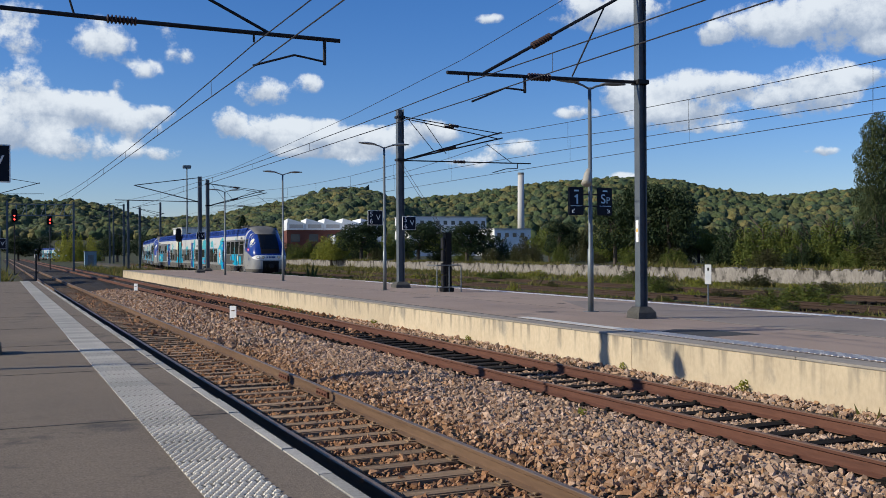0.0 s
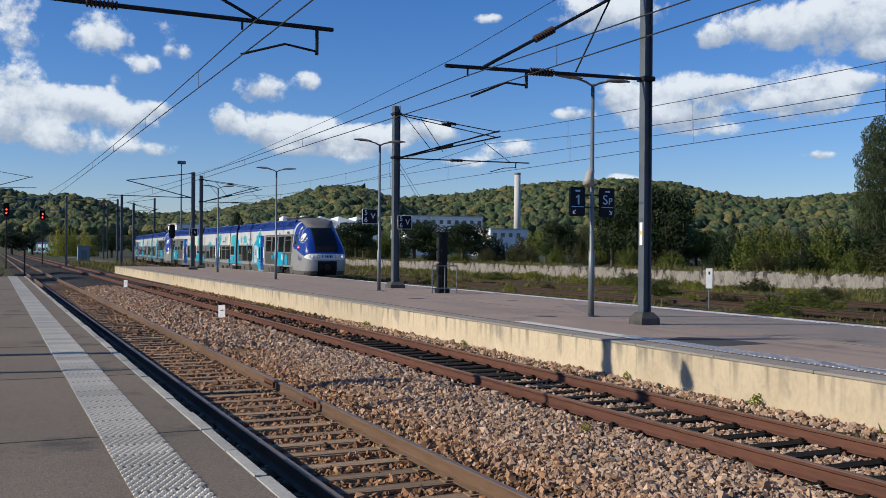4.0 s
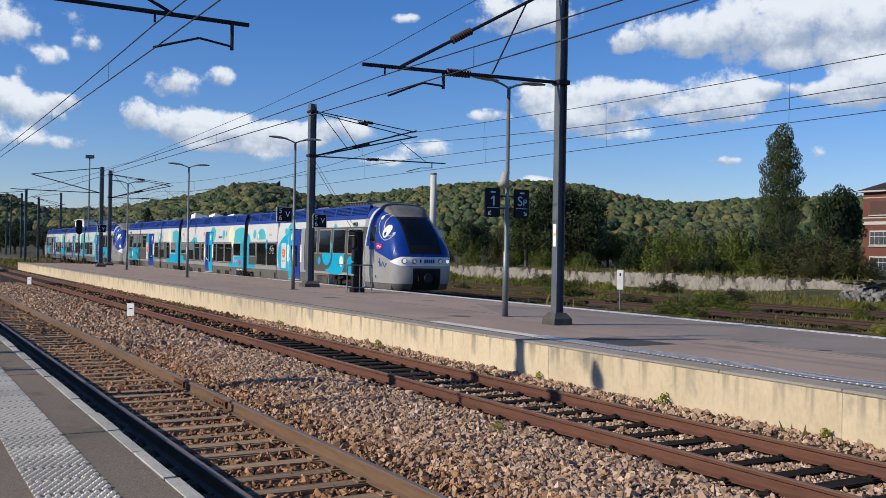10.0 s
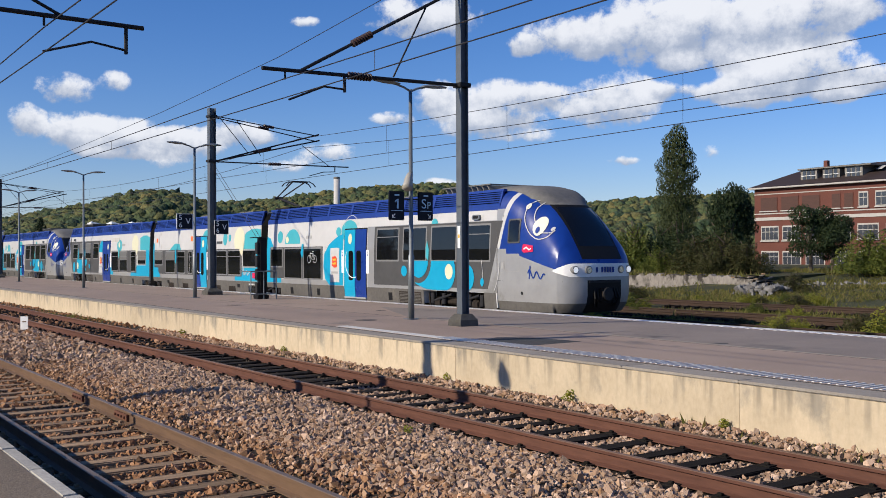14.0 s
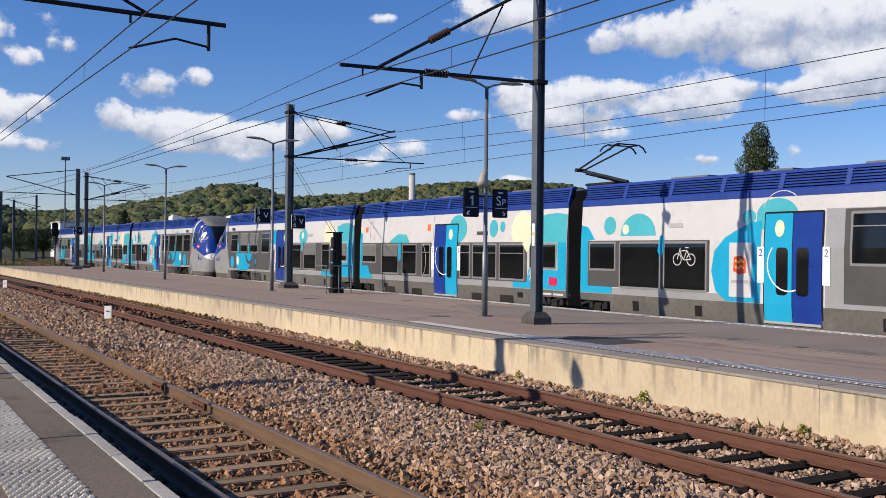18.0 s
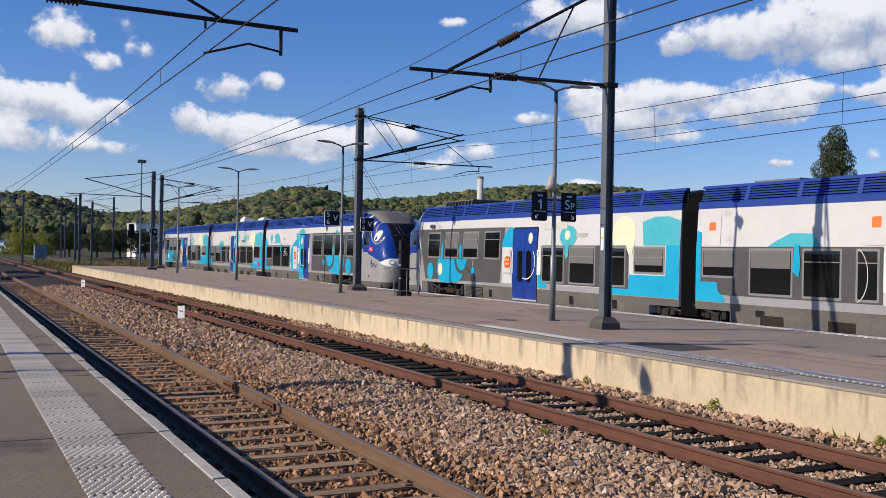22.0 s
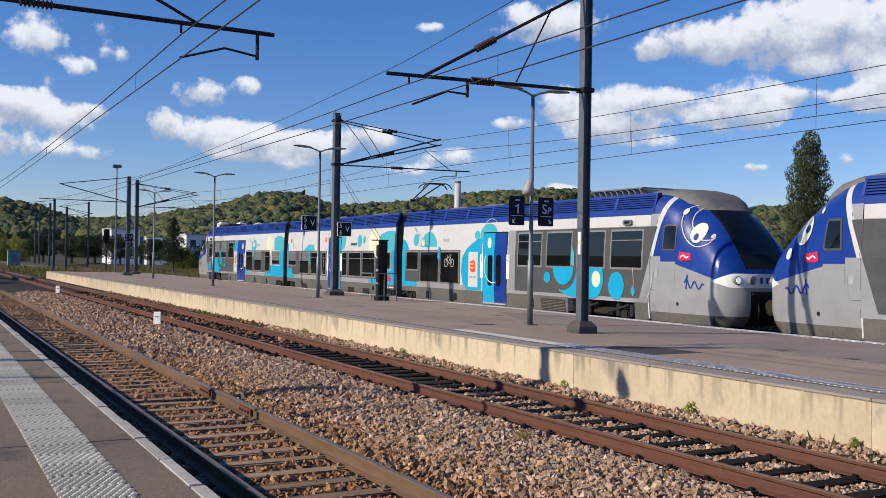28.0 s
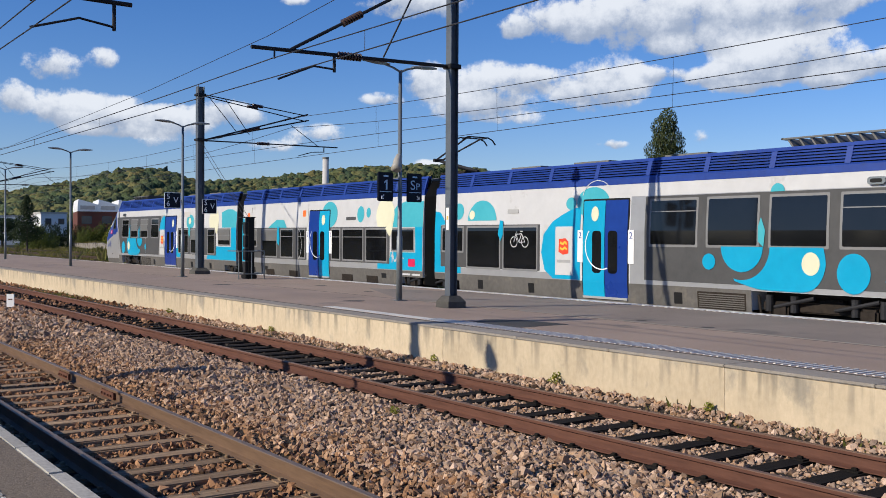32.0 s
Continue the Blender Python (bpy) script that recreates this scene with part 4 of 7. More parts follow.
for z in (1.05, .2):
    bar(cw, "guard_rail", (-.55, -.5, z), (.48, -.5, z), .022, LAMP_STEEL)
    bar(cw, "guard_rail", (-.55, -.5, z), (-.55, .5, z), .022, LAMP_STEEL)
    bar(cw, "guard_rail", (.48, -.5, z), (.48, .5, z), .022, LAMP_STEEL)
bar(cw, "guard_post", (-.03, -.5, 0), (-.03, -.5, 1.05), .022, LAMP_STEEL)
for dx in (-.1, .05):
    bar(cw, "tension_cable", (dx, 0, 2.34), (.15 + dx, 5.1, 5.6), .009, WIRE)

# kilometre markers between the tracks
mk = thing("track_marker", "small white marker post standing in the ballast", "marker", pose(3.1, 31.2, -.1, 0, 0, -40), group="track markers")
part("post", Shape().box(-.04, .04, -.02, .02, -.02, .2), DARK_STEEL, mk)
part("plate", Shape().box(-.12, .12, -.035, -.02, .08, .47, .008), WHITE_PLAIN, mk)
part("mark", Shape().box(-.06, .06, -.04, -.036, .3, .33), RUST_RAIL, mk)
copy_thing(mk, pose(3.3, 57.3, -.1, 0, 0, -40))
wp = thing("white_post", "white-topped marker post among the weeds", "marker", pose(22.4, 31.6, -.25, 0, 0, -40))
part("post", Shape().tube([(0, 0, 0), (0, 0, 1.2)], .03, 8), LAMP_STEEL, wp)
part("plate", Shape().box(-.13, .13, -.04, -.02, .95, 1.75, .01), WHITE_PLAIN, wp)
part("mark", Shape().box(-.03, .03, -.045, -.041, 1.5, 1.62), BLACK, wp)

# ---- the train ----
SILVER = surface("silver_paint", (.29, .293, .3), (.35, .354, .362), .36, metal=.3, grain=3, broad=.5, bump=.02, stain=(.235, .235, .228), stain_at=.58, stain_scale=.6)
OFFWHITE = surface("white_body_paint", (.46, .46, .465), (.53, .53, .535), .35, grain=3, broad=.5, bump=.02, stain=(.36, .355, .34), stain_at=.6, stain_scale=.7)
DEEP_BLUE = surface("deep_blue_paint", (.006, .028, .19), (.009, .04, .25), .3, grain=4, broad=.6, bump=.02)
ROOF_BLUE = surface("roof_blue_paint", (.006, .028, .185), (.011, .044, .26), .5, grain=5, broad=.5, bump=.03, stain=(.02, .04, .13), stain_at=.6, stain_scale=1.2)
CYAN = surface("cyan_film", (.008, .27, .46), (.012, .32, .53), .35, grain=4, bump=0)
EYE_WHITE = surface("painted_eye_white", (.62, .61, .5), (.7, .69, .58), .35, grain=4, bump=0)
TEAL = surface("teal_film", (.05, .33, .40), (.07, .38, .45), .35, grain=4, bump=0)
CREAM = surface("cream_film", (.6, .585, .42), (.66, .645, .47), .35, grain=4, bump=0)
BAND_GREY = surface("window_band_grey", (.055, .055, .056), (.075, .075, .076), .5, spec=.25, grain=5, bump=.02)
SKIRT = surface("dusty_grey_skirt", (.07, .066, .06), (.12, .112, .104), .7, grain=8, broad=.8, bump=.05, stain=(.14, .125, .105), stain_at=.57, stain_scale=1.4)
NOSE_GREY = surface("nose_grey", (.30, .30, .30), (.37, .37, .365), .45, grain=5, bump=.02)
FRAME_GREY = surface("window_frame_grey", (.16, .16, .162), (.2, .2, .202), .5, grain=5, bump=.02)
RUBBER = surface("black_rubber", (.004, .004, .004), (.009, .009, .009), .65, spec=.2, grain=10, bump=.05)
MACHINE = surface("dirty_running_gear", (.010, .008, .007), (.036, .028, .022), .85, spec=.2, grain=10, bump=.3)
ROOF_GREY = surface("grimy_roof", (.10, .10, .10), (.17, .165, .16), .75, grain=8, broad=.8, bump=.1)
LOGO_RED = surface("red_film", (.5, .01, .06), (.58, .015, .08), .35, bump=0)
ORANGE = surface("orange_film", (.75, .14, .02), (.8, .18, .03), .35, bump=0)
CREST_RED = surface("crest_red", (.6, .05, .02), (.68, .07, .03), .35, bump=0)
CREST_GOLD = surface("crest_gold", (.8, .42, .04), (.85, .48, .06), .35, bump=0)
PALE_BLIND = surface("pale_blind", (.42, .41, .38), (.5, .49, .46), .6, bump=.05)
GREY_BLIND = surface("grey_blind", (.10, .10, .098), (.14, .14, .135), .5, bump=.03)
LENS = glow("lamp_lens", (1.0, .97, .9), .45)
REFLECTOR = surface("lamp_reflector", (.5, .5, .5), (.65, .65, .65), .15, metal=.9, bump=0)
GLASS = surface("tinted_glass", (.004, .0045, .0055), (.007, .0075, .009), .03, grain=2, bump=0, spec=.5)
UNIT = 58.2


def lane(s, xs, ys):
    return float(np.interp(s, xs, ys))


TIP = 1.15


def nose_top(s):
    return lane(s, (1.15, 1.25, 1.4, 1.6, 1.85, 2.1, 2.4, 2.7, 3.0, 3.4, 3.9, 4.3), (1.86, 2.04, 2.28, 2.6, 2.98, 3.3, 3.6, 3.83, 3.98, 4.09, 4.13, 4.14))


def nose_half(s):
    return lane(s, (1.15, 1.2, 1.26, 1.35, 1.47, 1.65, 1.95, 2.4, 3.0, 4.3), (.55, .82, 1.0, 1.16, 1.29, 1.40, 1.46, 1.485, 1.5, 1.5))


def nose_power(s):
    return lane(s, (1.15, 1.5, 2.0, 2.7, 3.3, 4.3), (3.6, 2.9, 2.4, 2.4, 3.2, 6.0))


def half_width(s, z):
    """Half the body's width at a place along it and a height."""
    if s < 4.3:
        w, h, p = nose_half(s), nose_top(s) - 1.6, nose_power(s)
        k = max(0.0, (z - 1.6) / h)
        return w * max(0.0, 1 - min(1, k) ** p) ** (1 / p) if z > 1.6 else w * lane(z, (.4, .9, 1.6), (.93, .99, 1.0))
    return lane(z, (.5, .95, 2.3, 3.5, 3.6), (1.46, 1.5, 1.5, 1.435, 1.425))


class Painter:
    """Places flat work on the platform side of a unit, from one end or mirrored from the other."""

    def __init__(self, owner, flip):
        self.owner, self.flip = owner, flip

    def y(self, s):
        return UNIT - s if self.flip else s

    def put(self, name, shape, material, parent=None, label="", smooth=False):
        if self.flip:
            shape.v = [(x, UNIT - y, z) for x, y, z in shape.v]
        return part(name, shape, material, parent or self.owner, label, smooth)

    def panel(self, name, s0, s1, z0, z1, out, material, parent=None, round_by=0.0, thick=.012, slope=0.0, label="", skew=(0, 0)):
        """Rounded panel lying on the side; skew moves its upper corners along the train."""
        pts = []
        r = max(round_by, .001)
        for cs, cz, a0 in ((s1 - r, z0 + r, -90), (s1 - r, z1 - r, 0), (s0 + r, z1 - r, 90), (s0 + r, z0 + r, 180)):
            for k in range(4 if round_by else 1):
                a = radians(a0 + 30 * k)
                pts.append((cs + r * math.cos(a), cz + r * math.sin(a)))
        q = []
        for s, z in pts:
            t = (z - z0) / (z1 - z0)
            q.append((s + t * (skew[1] if s > (s0 + s1) / 2 else skew[0]), z))
        return self.put(name, self.lay(q, out, thick), material, parent, label)

    def lay(self, pts, out, thick=0.0):
        """A sheet of any outline, cut along the bends of the body so that it follows the side."""
        bm = bmesh.new()
        bm.faces.new([bm.verts.new((0, s, z)) for s, z in pts])
        lo, hi = min(p[0] for p in pts), max(p[0] for p in pts)
        cuts = [((0, 0, z), (0, 0, 1)) for z in (.95, 1.6, 2.3)]
        if lo < 4.3:
            cuts += [((0, 0, .8 + .2 * k), (0, 0, 1)) for k in range(15)] + [((0, lo + .07 * k, 0), (0, 1, 0)) for k in range(1, int((min(hi, 4.3) - lo) / .07) + 1)] + [((0, 0, 2.5 + .07 * k), (0, 0, 1)) for k in range(16)] + [((0, 4.301, 0), (0, 1, 0))]
        for co, no in cuts:
            bmesh.ops.bisect_plane(bm, geom=bm.verts[:] + bm.edges[:] + bm.faces[:], plane_co=co, plane_no=no, dist=.0005)
        bmesh.ops.triangulate(bm, faces=[f for f in bm.faces if len(f.verts) > 4])
        bm.verts.index_update()
        n = len(bm.verts)
        v = [(-half_width(q.co.y, q.co.z) - out, q.co.y, q.co.z) for q in bm.verts]
        f = [tuple(q.index for q in g.verts) for g in bm.faces]
        if thick:
            rim = [(g.verts[0].index, g.verts[1].index) for g in bm.edges if len(g.link_faces) == 1]
            f += [tuple(k + n for k in g[::-1]) for g in f] + [(a, b, b + n, a + n) for a, b in rim]
            v += [(x + thick, y, z) for x, y, z in v]
        bm.free()
        return Shape().add(v, f)

    def outline(self, name, pts, out, material, parent=None, label=""):
        return self.put(name, self.lay(pts, out), material, parent, label)

    def disc(self, name, s, z, r, out, material, a0=0, a1=360, rz=None, parent=None):
        n = 32
        pts = [(s + r * math.cos(radians(a0 + (a1 - a0) * k / n)), z + (rz or r) * math.sin(radians(a0 + (a1 - a0) * k / n))) for k in range(n + (a1 - a0 < 360))]
        return self.outline(name, pts, out, material, parent)

    def line(self, name, pts, width, out, material, parent=None):
        """A painted line of even width through points on the side."""
        v, f = [], []
        for i, (s, z) in enumerate(pts):
            a, b = pts[max(0, i - 1)], pts[min(len(pts) - 1, i + 1)]
            d = Vector((b[0] - a[0], b[1] - a[1])).normalized() * width / 2
            for e in (-1, 1):
                ss, zz = s - d.y * e, z + d.x * e
                v.append((-half_width(ss, zz) - out, ss, zz))
        f = [(2 * i, 2 * i + 1, 2 * i + 3, 2 * i + 2) for i in range(len(pts) - 1)]
        return self.put(name, Shape().add(v, f), material, parent)


def arc(s, z, r, a0, a1, n=20, rz=None):
    return [(s + r * math.cos(radians(a0 + (a1 - a0) * k / n)), z + (rz or r) * math.sin(radians(a0 + (a1 - a0) * k / n))) for k in range(n + 1)]


def flow(pts, n=6):
    """Smooth curve through a few points."""
    q = [pts[0]] + list(pts) + [pts[-1]]
    out = []
    for i in range(1, len(q) - 2):
        for k in range(n):
            t = k / n
            out.append(tuple(.5 * (2 * q[i][c] + (q[i + 1][c] - q[i - 1][c]) * t + (2 * q[i - 1][c] - 5 * q[i][c] + 4 * q[i + 1][c] - q[i + 2][c]) * t * t + (3 * q[i][c] - q[i - 1][c] - 3 * q[i + 1][c] + q[i + 2][c]) * t ** 3) for c in (0, 1)))
    return out + [pts[-1]]


def scribble(p, s, z, size, material, out):
    """A slanted flourish in place of the operator's wordmark."""
    pts = [(s + .5 * size - t * size, z + .16 * size * math.sin(t * 15) * (1 - .4 * t) + .12 * size * (1 - t)) for t in [k / 40 for k in range(41)]]
    p.line("flourish", pts, .045 * size + .01, out, material)
    p.line("flourish", [(s + .36 * size, z + .42 * size), (s + .42 * size, z - .1 * size)], .05 * size + .01, out, material)


def shell(stretches):
    """Car body of stretches (from, to, lower edge): the lower edge rises over the bogies."""
    out = Shape()
    for s0, s1, low in stretches:
        prof = [(1.46 + .04 * min(1, (low - .5) / .45), low)] + ([(1.5, .95)] if low < .9 else []) + [(1.5, 2.3), (1.435, 3.5), (1.36, 3.54)]
        out.prism(prof + [(-x, z) for x, z in prof[::-1]], "y", s0, s1)
    return out


def roof_of(p, s0, s1, car):
    """Blue side fairing of slatted panels along the roof's edge, and the grimy roof between."""
    top = Shape().prism([(-1.16, 3.5), (-1.16, 4.02), (-.8, 4.1), (.8, 4.1), (1.16, 4.02), (1.16, 3.5)], "y", s0, s1)
    p.put("roof", top, ROOF_GREY, car)
    # added black sheets behind the slats stand in for the shade in their gaps
    for side in (-1, 1):
        p.put("roof_gap_shade", Shape().box(min(side * 1.165, side * 1.2), max(side * 1.165, side * 1.2), s0, s1, 3.68, 4.07), RUBBER, car)
    for side in (-1, 1):
        base = Shape().prism([(side * 1.44, 3.5), (side * 1.43, 3.66), (side * 1.40, 3.70), (side * 1.1, 3.70), (side * 1.1, 3.5)], "y", s0, s1)
        p.put("roof_edge", base, ROOF_BLUE, car)
        rail_ = Shape().prism([(side * 1.31, 4.06), (side * 1.27, 4.14), (side * 1.15, 4.14), (side * 1.15, 4.06)], "y", s0, s1)
        p.put("roof_edge", rail_, ROOF_BLUE, car)
        n = max(2, round((s1 - s0) / 1.9))
        w = (s1 - s0) / n
        for k in range(n):
            a, b = s0 + k * w, s0 + (k + 1) * w
            post = Shape()
            for c, d in ((a - .07 if k else a, a + .07),):
                post.add([(side * 1.42, c, 3.69), (side * 1.42, d, 3.69), (side * 1.30, d, 4.08), (side * 1.30, c, 4.08), (side * 1.36, c, 3.69), (side * 1.36, d, 3.69), (side * 1.24, d, 4.08), (side * 1.24, c, 4.08)], [(0, 1, 2, 3), (7, 6, 5, 4), (0, 4, 5, 1), (1, 5, 6, 2), (2, 6, 7, 3), (3, 7, 4, 0)])
            gr = p.put("roof_grille", post, ROOF_BLUE, car, "blue slatted roof panel")
            if side < 0 or k == 0:
                sl = Shape()
                for j in range(5):
                    z = 3.74 + j * .068
                    x = 1.41 - (z - 3.69) * .3
                    sl.add([(side * x, a + .07, z), (side * x, b - .07, z), (side * (x - .05), b - .07, z + .035), (side * (x - .05), a + .07, z + .035)], [(0, 1, 2, 3)])
                    sl.add([(side * x, a + .07, z - .012), (side * x, b - .07, z - .012), (side * x, b - .07, z + .02), (side * x, a + .07, z + .02)], [(0, 1, 2, 3)])
                p.put("slats", sl, ROOF_BLUE, gr)


def window(p, car, s0, s1, z0, z1, blind=0.0, hopper=True):
    f = p.panel("window", s0, s1, z0, z1, .014, FRAME_GREY, car, .03)
    p.panel("pane", s0 + .06, s1 - .06, z0 + .06, z1 - .06, .018, GLASS, f, .03, .006)
    if hopper:
        p.panel("window_bar", s0 + .05, s1 - .05, z1 - .34, z1 - .315, .024, FRAME_GREY, f, 0, .008)
    if blind:
        p.panel("blind", s0 + .08, s1 - .08, z1 - .06 - blind, z1 - .06, .021, GREY_BLIND, f, 0, .004)


def door(p, car, c, palette, marks):
    z0, z1, h = .55, 3.1, .82
    fr = p.panel("door", c - h - .04, c + h + .04, z0 - .04, z1 + .05, .010, BLACK, car, .05, label="blue and cyan double sliding door")
    for k, mat in ((0, palette[0]), (1, palette[1])):
        a, b = (c - h, c - .01) if k == 0 else (c + .01, c + h)
        lf = p.panel("door_leaf", a, b, z0, z1, .022, mat, fr, .03, .014)
        m = (a + b) / 2 + (-.12 if k else .12)
        p.panel("door_window", m - .17, m + .17, 1.18, 2.3, .027, GLASS, lf, .1, .008)
        o = c + (h + .12 if k else -h - .12)
        pl = p.panel("class_plate", o - .1, o + .1, 1.45, 2.32, .016, WHITE_PLAIN, car, .01, .006)
        x = -half_width(20, 2.15) - .018
        lettering("2", .24, DEEP_BLUE, pl, Matrix.Translation((x, p.y(o), 2.17)) @ Euler((radians(90), 0, radians(-90))).to_matrix().to_4x4(), .001)
    p.line("painted_arc", arc(c + .1, 1.9, .62, -110, 40), .03, .0285, WHITE_PLAIN, fr)
    p.disc("painted_disc", c + (.38 if marks else -.36), 2.75, .14, .0285, CREAM, parent=fr, rz=.2)
    p.panel("step", c - h, c + h, .5, .56, .05, NOSE_GREY, car, 0, .06)


def bogie(p, c, car):
    b = Shape()
    b.box(-1.28, -1.1, c - 1.6, c + 1.6, .5, .72, .03).box(1.1, 1.28, c - 1.6, c + 1.6, .5, .72, .03).box(-1.1, 1.1, c - .3, c + .3, .5, .8, .03)
    bg = p.put("bogie", b, MACHINE, car, "grimy bogie with springs and dampers")
    for s in (c - 1.05, c + 1.05):
        for x in (-.78, .78):
            p.put("wheel", Shape().tube([(x - .065, s, .42), (x + .065, s, .42)], .42, 24), MACHINE, bg, smooth=False)
        p.put("axle_box", Shape().box(-1.42, -1.22, s - .2, s + .2, .3, .68, .05), MACHINE, bg)
        for k in (-.32, .32):
            p.put("spring", Shape().tube([(-1.34, s + k, .5), (-1.34, s + k, .86)], .09, 10), DARK_STEEL, bg)
    for a, e in ((c - 1.3, c - .3), (c + .2, c + 1.2)):
        p.put("damper", Shape().tube([(-1.4, a, .84), (-1.4, e, .6)], .045, 8), DARK_STEEL, bg)
    p.put("sand_pipe", Shape().tube([(-1.3, c + 1.7, .85), (-1.3, c + 1.62, .4), (-1.1, c + 1.5, .2)], .03, 8), MACHINE, bg)


def cab(p, car):
    """Sloping nose: one lofted skin, cut along its paint lines into parts."""
    ns, na = 34, 40
    st = [TIP + (4.3 - TIP) * (k / ns) ** 1.5 for k in range(ns + 1)]
    v, f = [], []
    ring = 0
    for s in st:
        w, h, q = nose_half(s), nose_top(s) - 1.6, nose_power(s)
        pts = [(-w * .93, .45), (-w * .96, .68), (-w * .99, .95), (-w, 1.25)]
        for k in range(na + 1):
            a = math.pi * k / na
            pts.append((-w * math.copysign(abs(math.cos(a)) ** (2 / q), math.cos(a)), 1.6 + h * math.sin(a) ** (2 / q)))
        pts += [(w, 1.25), (w * .99, .95), (w * .96, .68), (w * .93, .45)]
        ring = len(pts)
        v += [(x, s + (.22 * (max(0, .9 - z) / .45) ** 2 if s < 1.75 else 0), z) for x, z in pts]
    for i in range(ns):
        for k in range(ring - 1):
            f.append((i * ring + k, i * ring + k + 1, (i + 1) * ring + k + 1, (i + 1) * ring + k))
    f.append(tuple(range(ring)))
    bm = bmesh.new()
    vs = [bm.verts.new(c) for c in v]
    for q in f:
        bm.faces.new([vs[i] for i in q])
    bmesh.ops.recalc_face_normals(bm, faces=bm.faces)
    cuts = [((0, 1.53, 1.65), (0, -.26, 1)), ((0, 4.19, 2.2), (0, 1, .325)), ((0, 4.38, 2.2), (0, 1, .33)), ((0, 3.21, 0), (0, 1, 0)), ((0, 3.84, 0), (0, 1, 0)), ((0, 0, 2.15), (0, 0, 1)), ((0, 0, 2.3), (0, 0, 1)), ((0, 0, 1.48), (0, 0, 1)), ((0, 0, 1.86), (0, 0, 1)), ((0, 0, .72), (0, 0, 1)), ((0, 0, 1.98), (0, 0, 1)), ((0, 0, 2.36), (0, 0, 1)), ((0, 0, 3.6), (0, 0, 1)), ((0, 0, 3.52), (0, 0, 1)), ((0, 0, 1.38), (0, 0, 1)), ((0, 1.64, 0), (0, 1, 0))] + [((0, 1.35, 1.86), (0, .45, 1)), ((0, 1.35, 1.48), (0, -.35, 1))]
    for side in (-1, 1):
        cuts += [((side * .7, 0, 0), (1, 0, 0)), ((side * .78, 0, 0), (1, 0, 0)), ((side * .66, 0, 0), (1, 0, 0)), ((side * .95, 0, 0), (1, 0, 0)), ((0, 3.7, 0), (side * .4, 1, 0))]
    for co, no in cuts:
        bmesh.ops.bisect_plane(bm, geom=bm.verts[:] + bm.edges[:] + bm.faces[:], plane_co=co, plane_no=no, dist=.0005)
    bm.normal_update()

    def kind(fc):
        c, n = fc.calc_center_median(), fc.normal
        # flat faces coloured black for the shade of the coupler opening
        if c.z < 1.38 and abs(c.x) < .66 and n.y < -.5:
            return "coupler_recess"
        if c.z < .72:
            return "bumper"
        ahead = n.y < -.2 and c.y < 3.2
        if ahead and 2.36 < c.z < 3.52 and abs(c.x) < .7:
            return "windscreen"
        if ahead and 1.98 < c.z < 3.6 and abs(c.x) < .78:
            return "windscreen_surround"
        if 1.48 < c.z < 1.86 and c.z < 1.86 - .45 * (c.y - 1.35) and c.z > 1.48 + .35 * (c.y - 1.35):
            return "headlight_band"
        edge = 1.65 + .26 * (c.y - 1.53) if c.y < 3.21 else (2.15 if c.y < 3.84 else 2.3)
        if c.z < edge:
            return "nose_side"
        k = (c.y - 4.19) + .325 * (c.z - 2.2)
        if k > 0:
            return "swoosh" if (c.y - 4.38) + .33 * (c.z - 2.2) < 0 else ("cab_roof" if c.z > 3.52 else "cab_side")
        if c.z > 3.6 and abs(c.x) < .95 and c.y < 3.7 - .4 * abs(c.x):
            return "cab_top"
        return "cab_shell"

    mats = {"coupler_recess": BLACK, "bumper": SKIRT, "windscreen": GLASS, "windscreen_surround": BLACK, "headlight_band": WHITE_PLAIN, "nose_side": SILVER, "swoosh": OFFWHITE, "cab_roof": ROOF_BLUE, "cab_side": SILVER, "cab_shell": DEEP_BLUE, "cab_top": ROOF_GREY}
    shapes = {}
    bm.verts.index_update()
    for fc in bm.faces:
        k = kind(fc)
        far = k in ("cab_side", "swoosh", "nose_side", "cab_roof", "bumper") and fc.calc_center_median().x > 0
        sh, idx = shapes.setdefault((k, far), (Shape(), {}))
        face_ = []
        for vv in fc.verts:
            if vv.index not in idx:
                idx[vv.index] = len(sh.v)
                sh.v.append(tuple(vv.co))
            face_.append(idx[vv.index])
        sh.f.append(tuple(face_))
    bm.free()
    for (k, far), (sh, _) in shapes.items():
        p.put(k, sh, mats[k], car, smooth=True)


def cab_dome(p, car):
    """Weathered grey cowl standing above the cab roof."""
    rows = ((2.4, 3.52, .45), (2.6, 3.74, .7), (2.85, 3.96, .88), (3.2, 4.13, 1.0), (3.7, 4.24, 1.06), (4.3, 4.29, 1.08), (4.85, 4.29, 1.08), (5.15, 4.24, 1.06), (5.2, 4.0, 1.04))
    n, v, f = 18, [], []
    for s, top, w in rows:
        foot = min(top - .06, nose_top(s) - .34)
        for k in range(n + 1):
            a = math.pi * k / n
            v.append((-w * math.copysign(abs(math.cos(a)) ** .55, math.cos(a)), s, foot + (top - foot) * math.sin(a) ** .6))
    for i in range(len(rows) - 1):
        for k in range(n):
            f.append((i * (n + 1) + k, i * (n + 1) + k + 1, (i + 2) * (n + 1) - n + k, (i + 1) * (n + 1) + k))
    p.put("cab_cowl", Shape().add(v, f), ROOF_GREY, car, "weathered grey cowl over the cab", smooth=True)


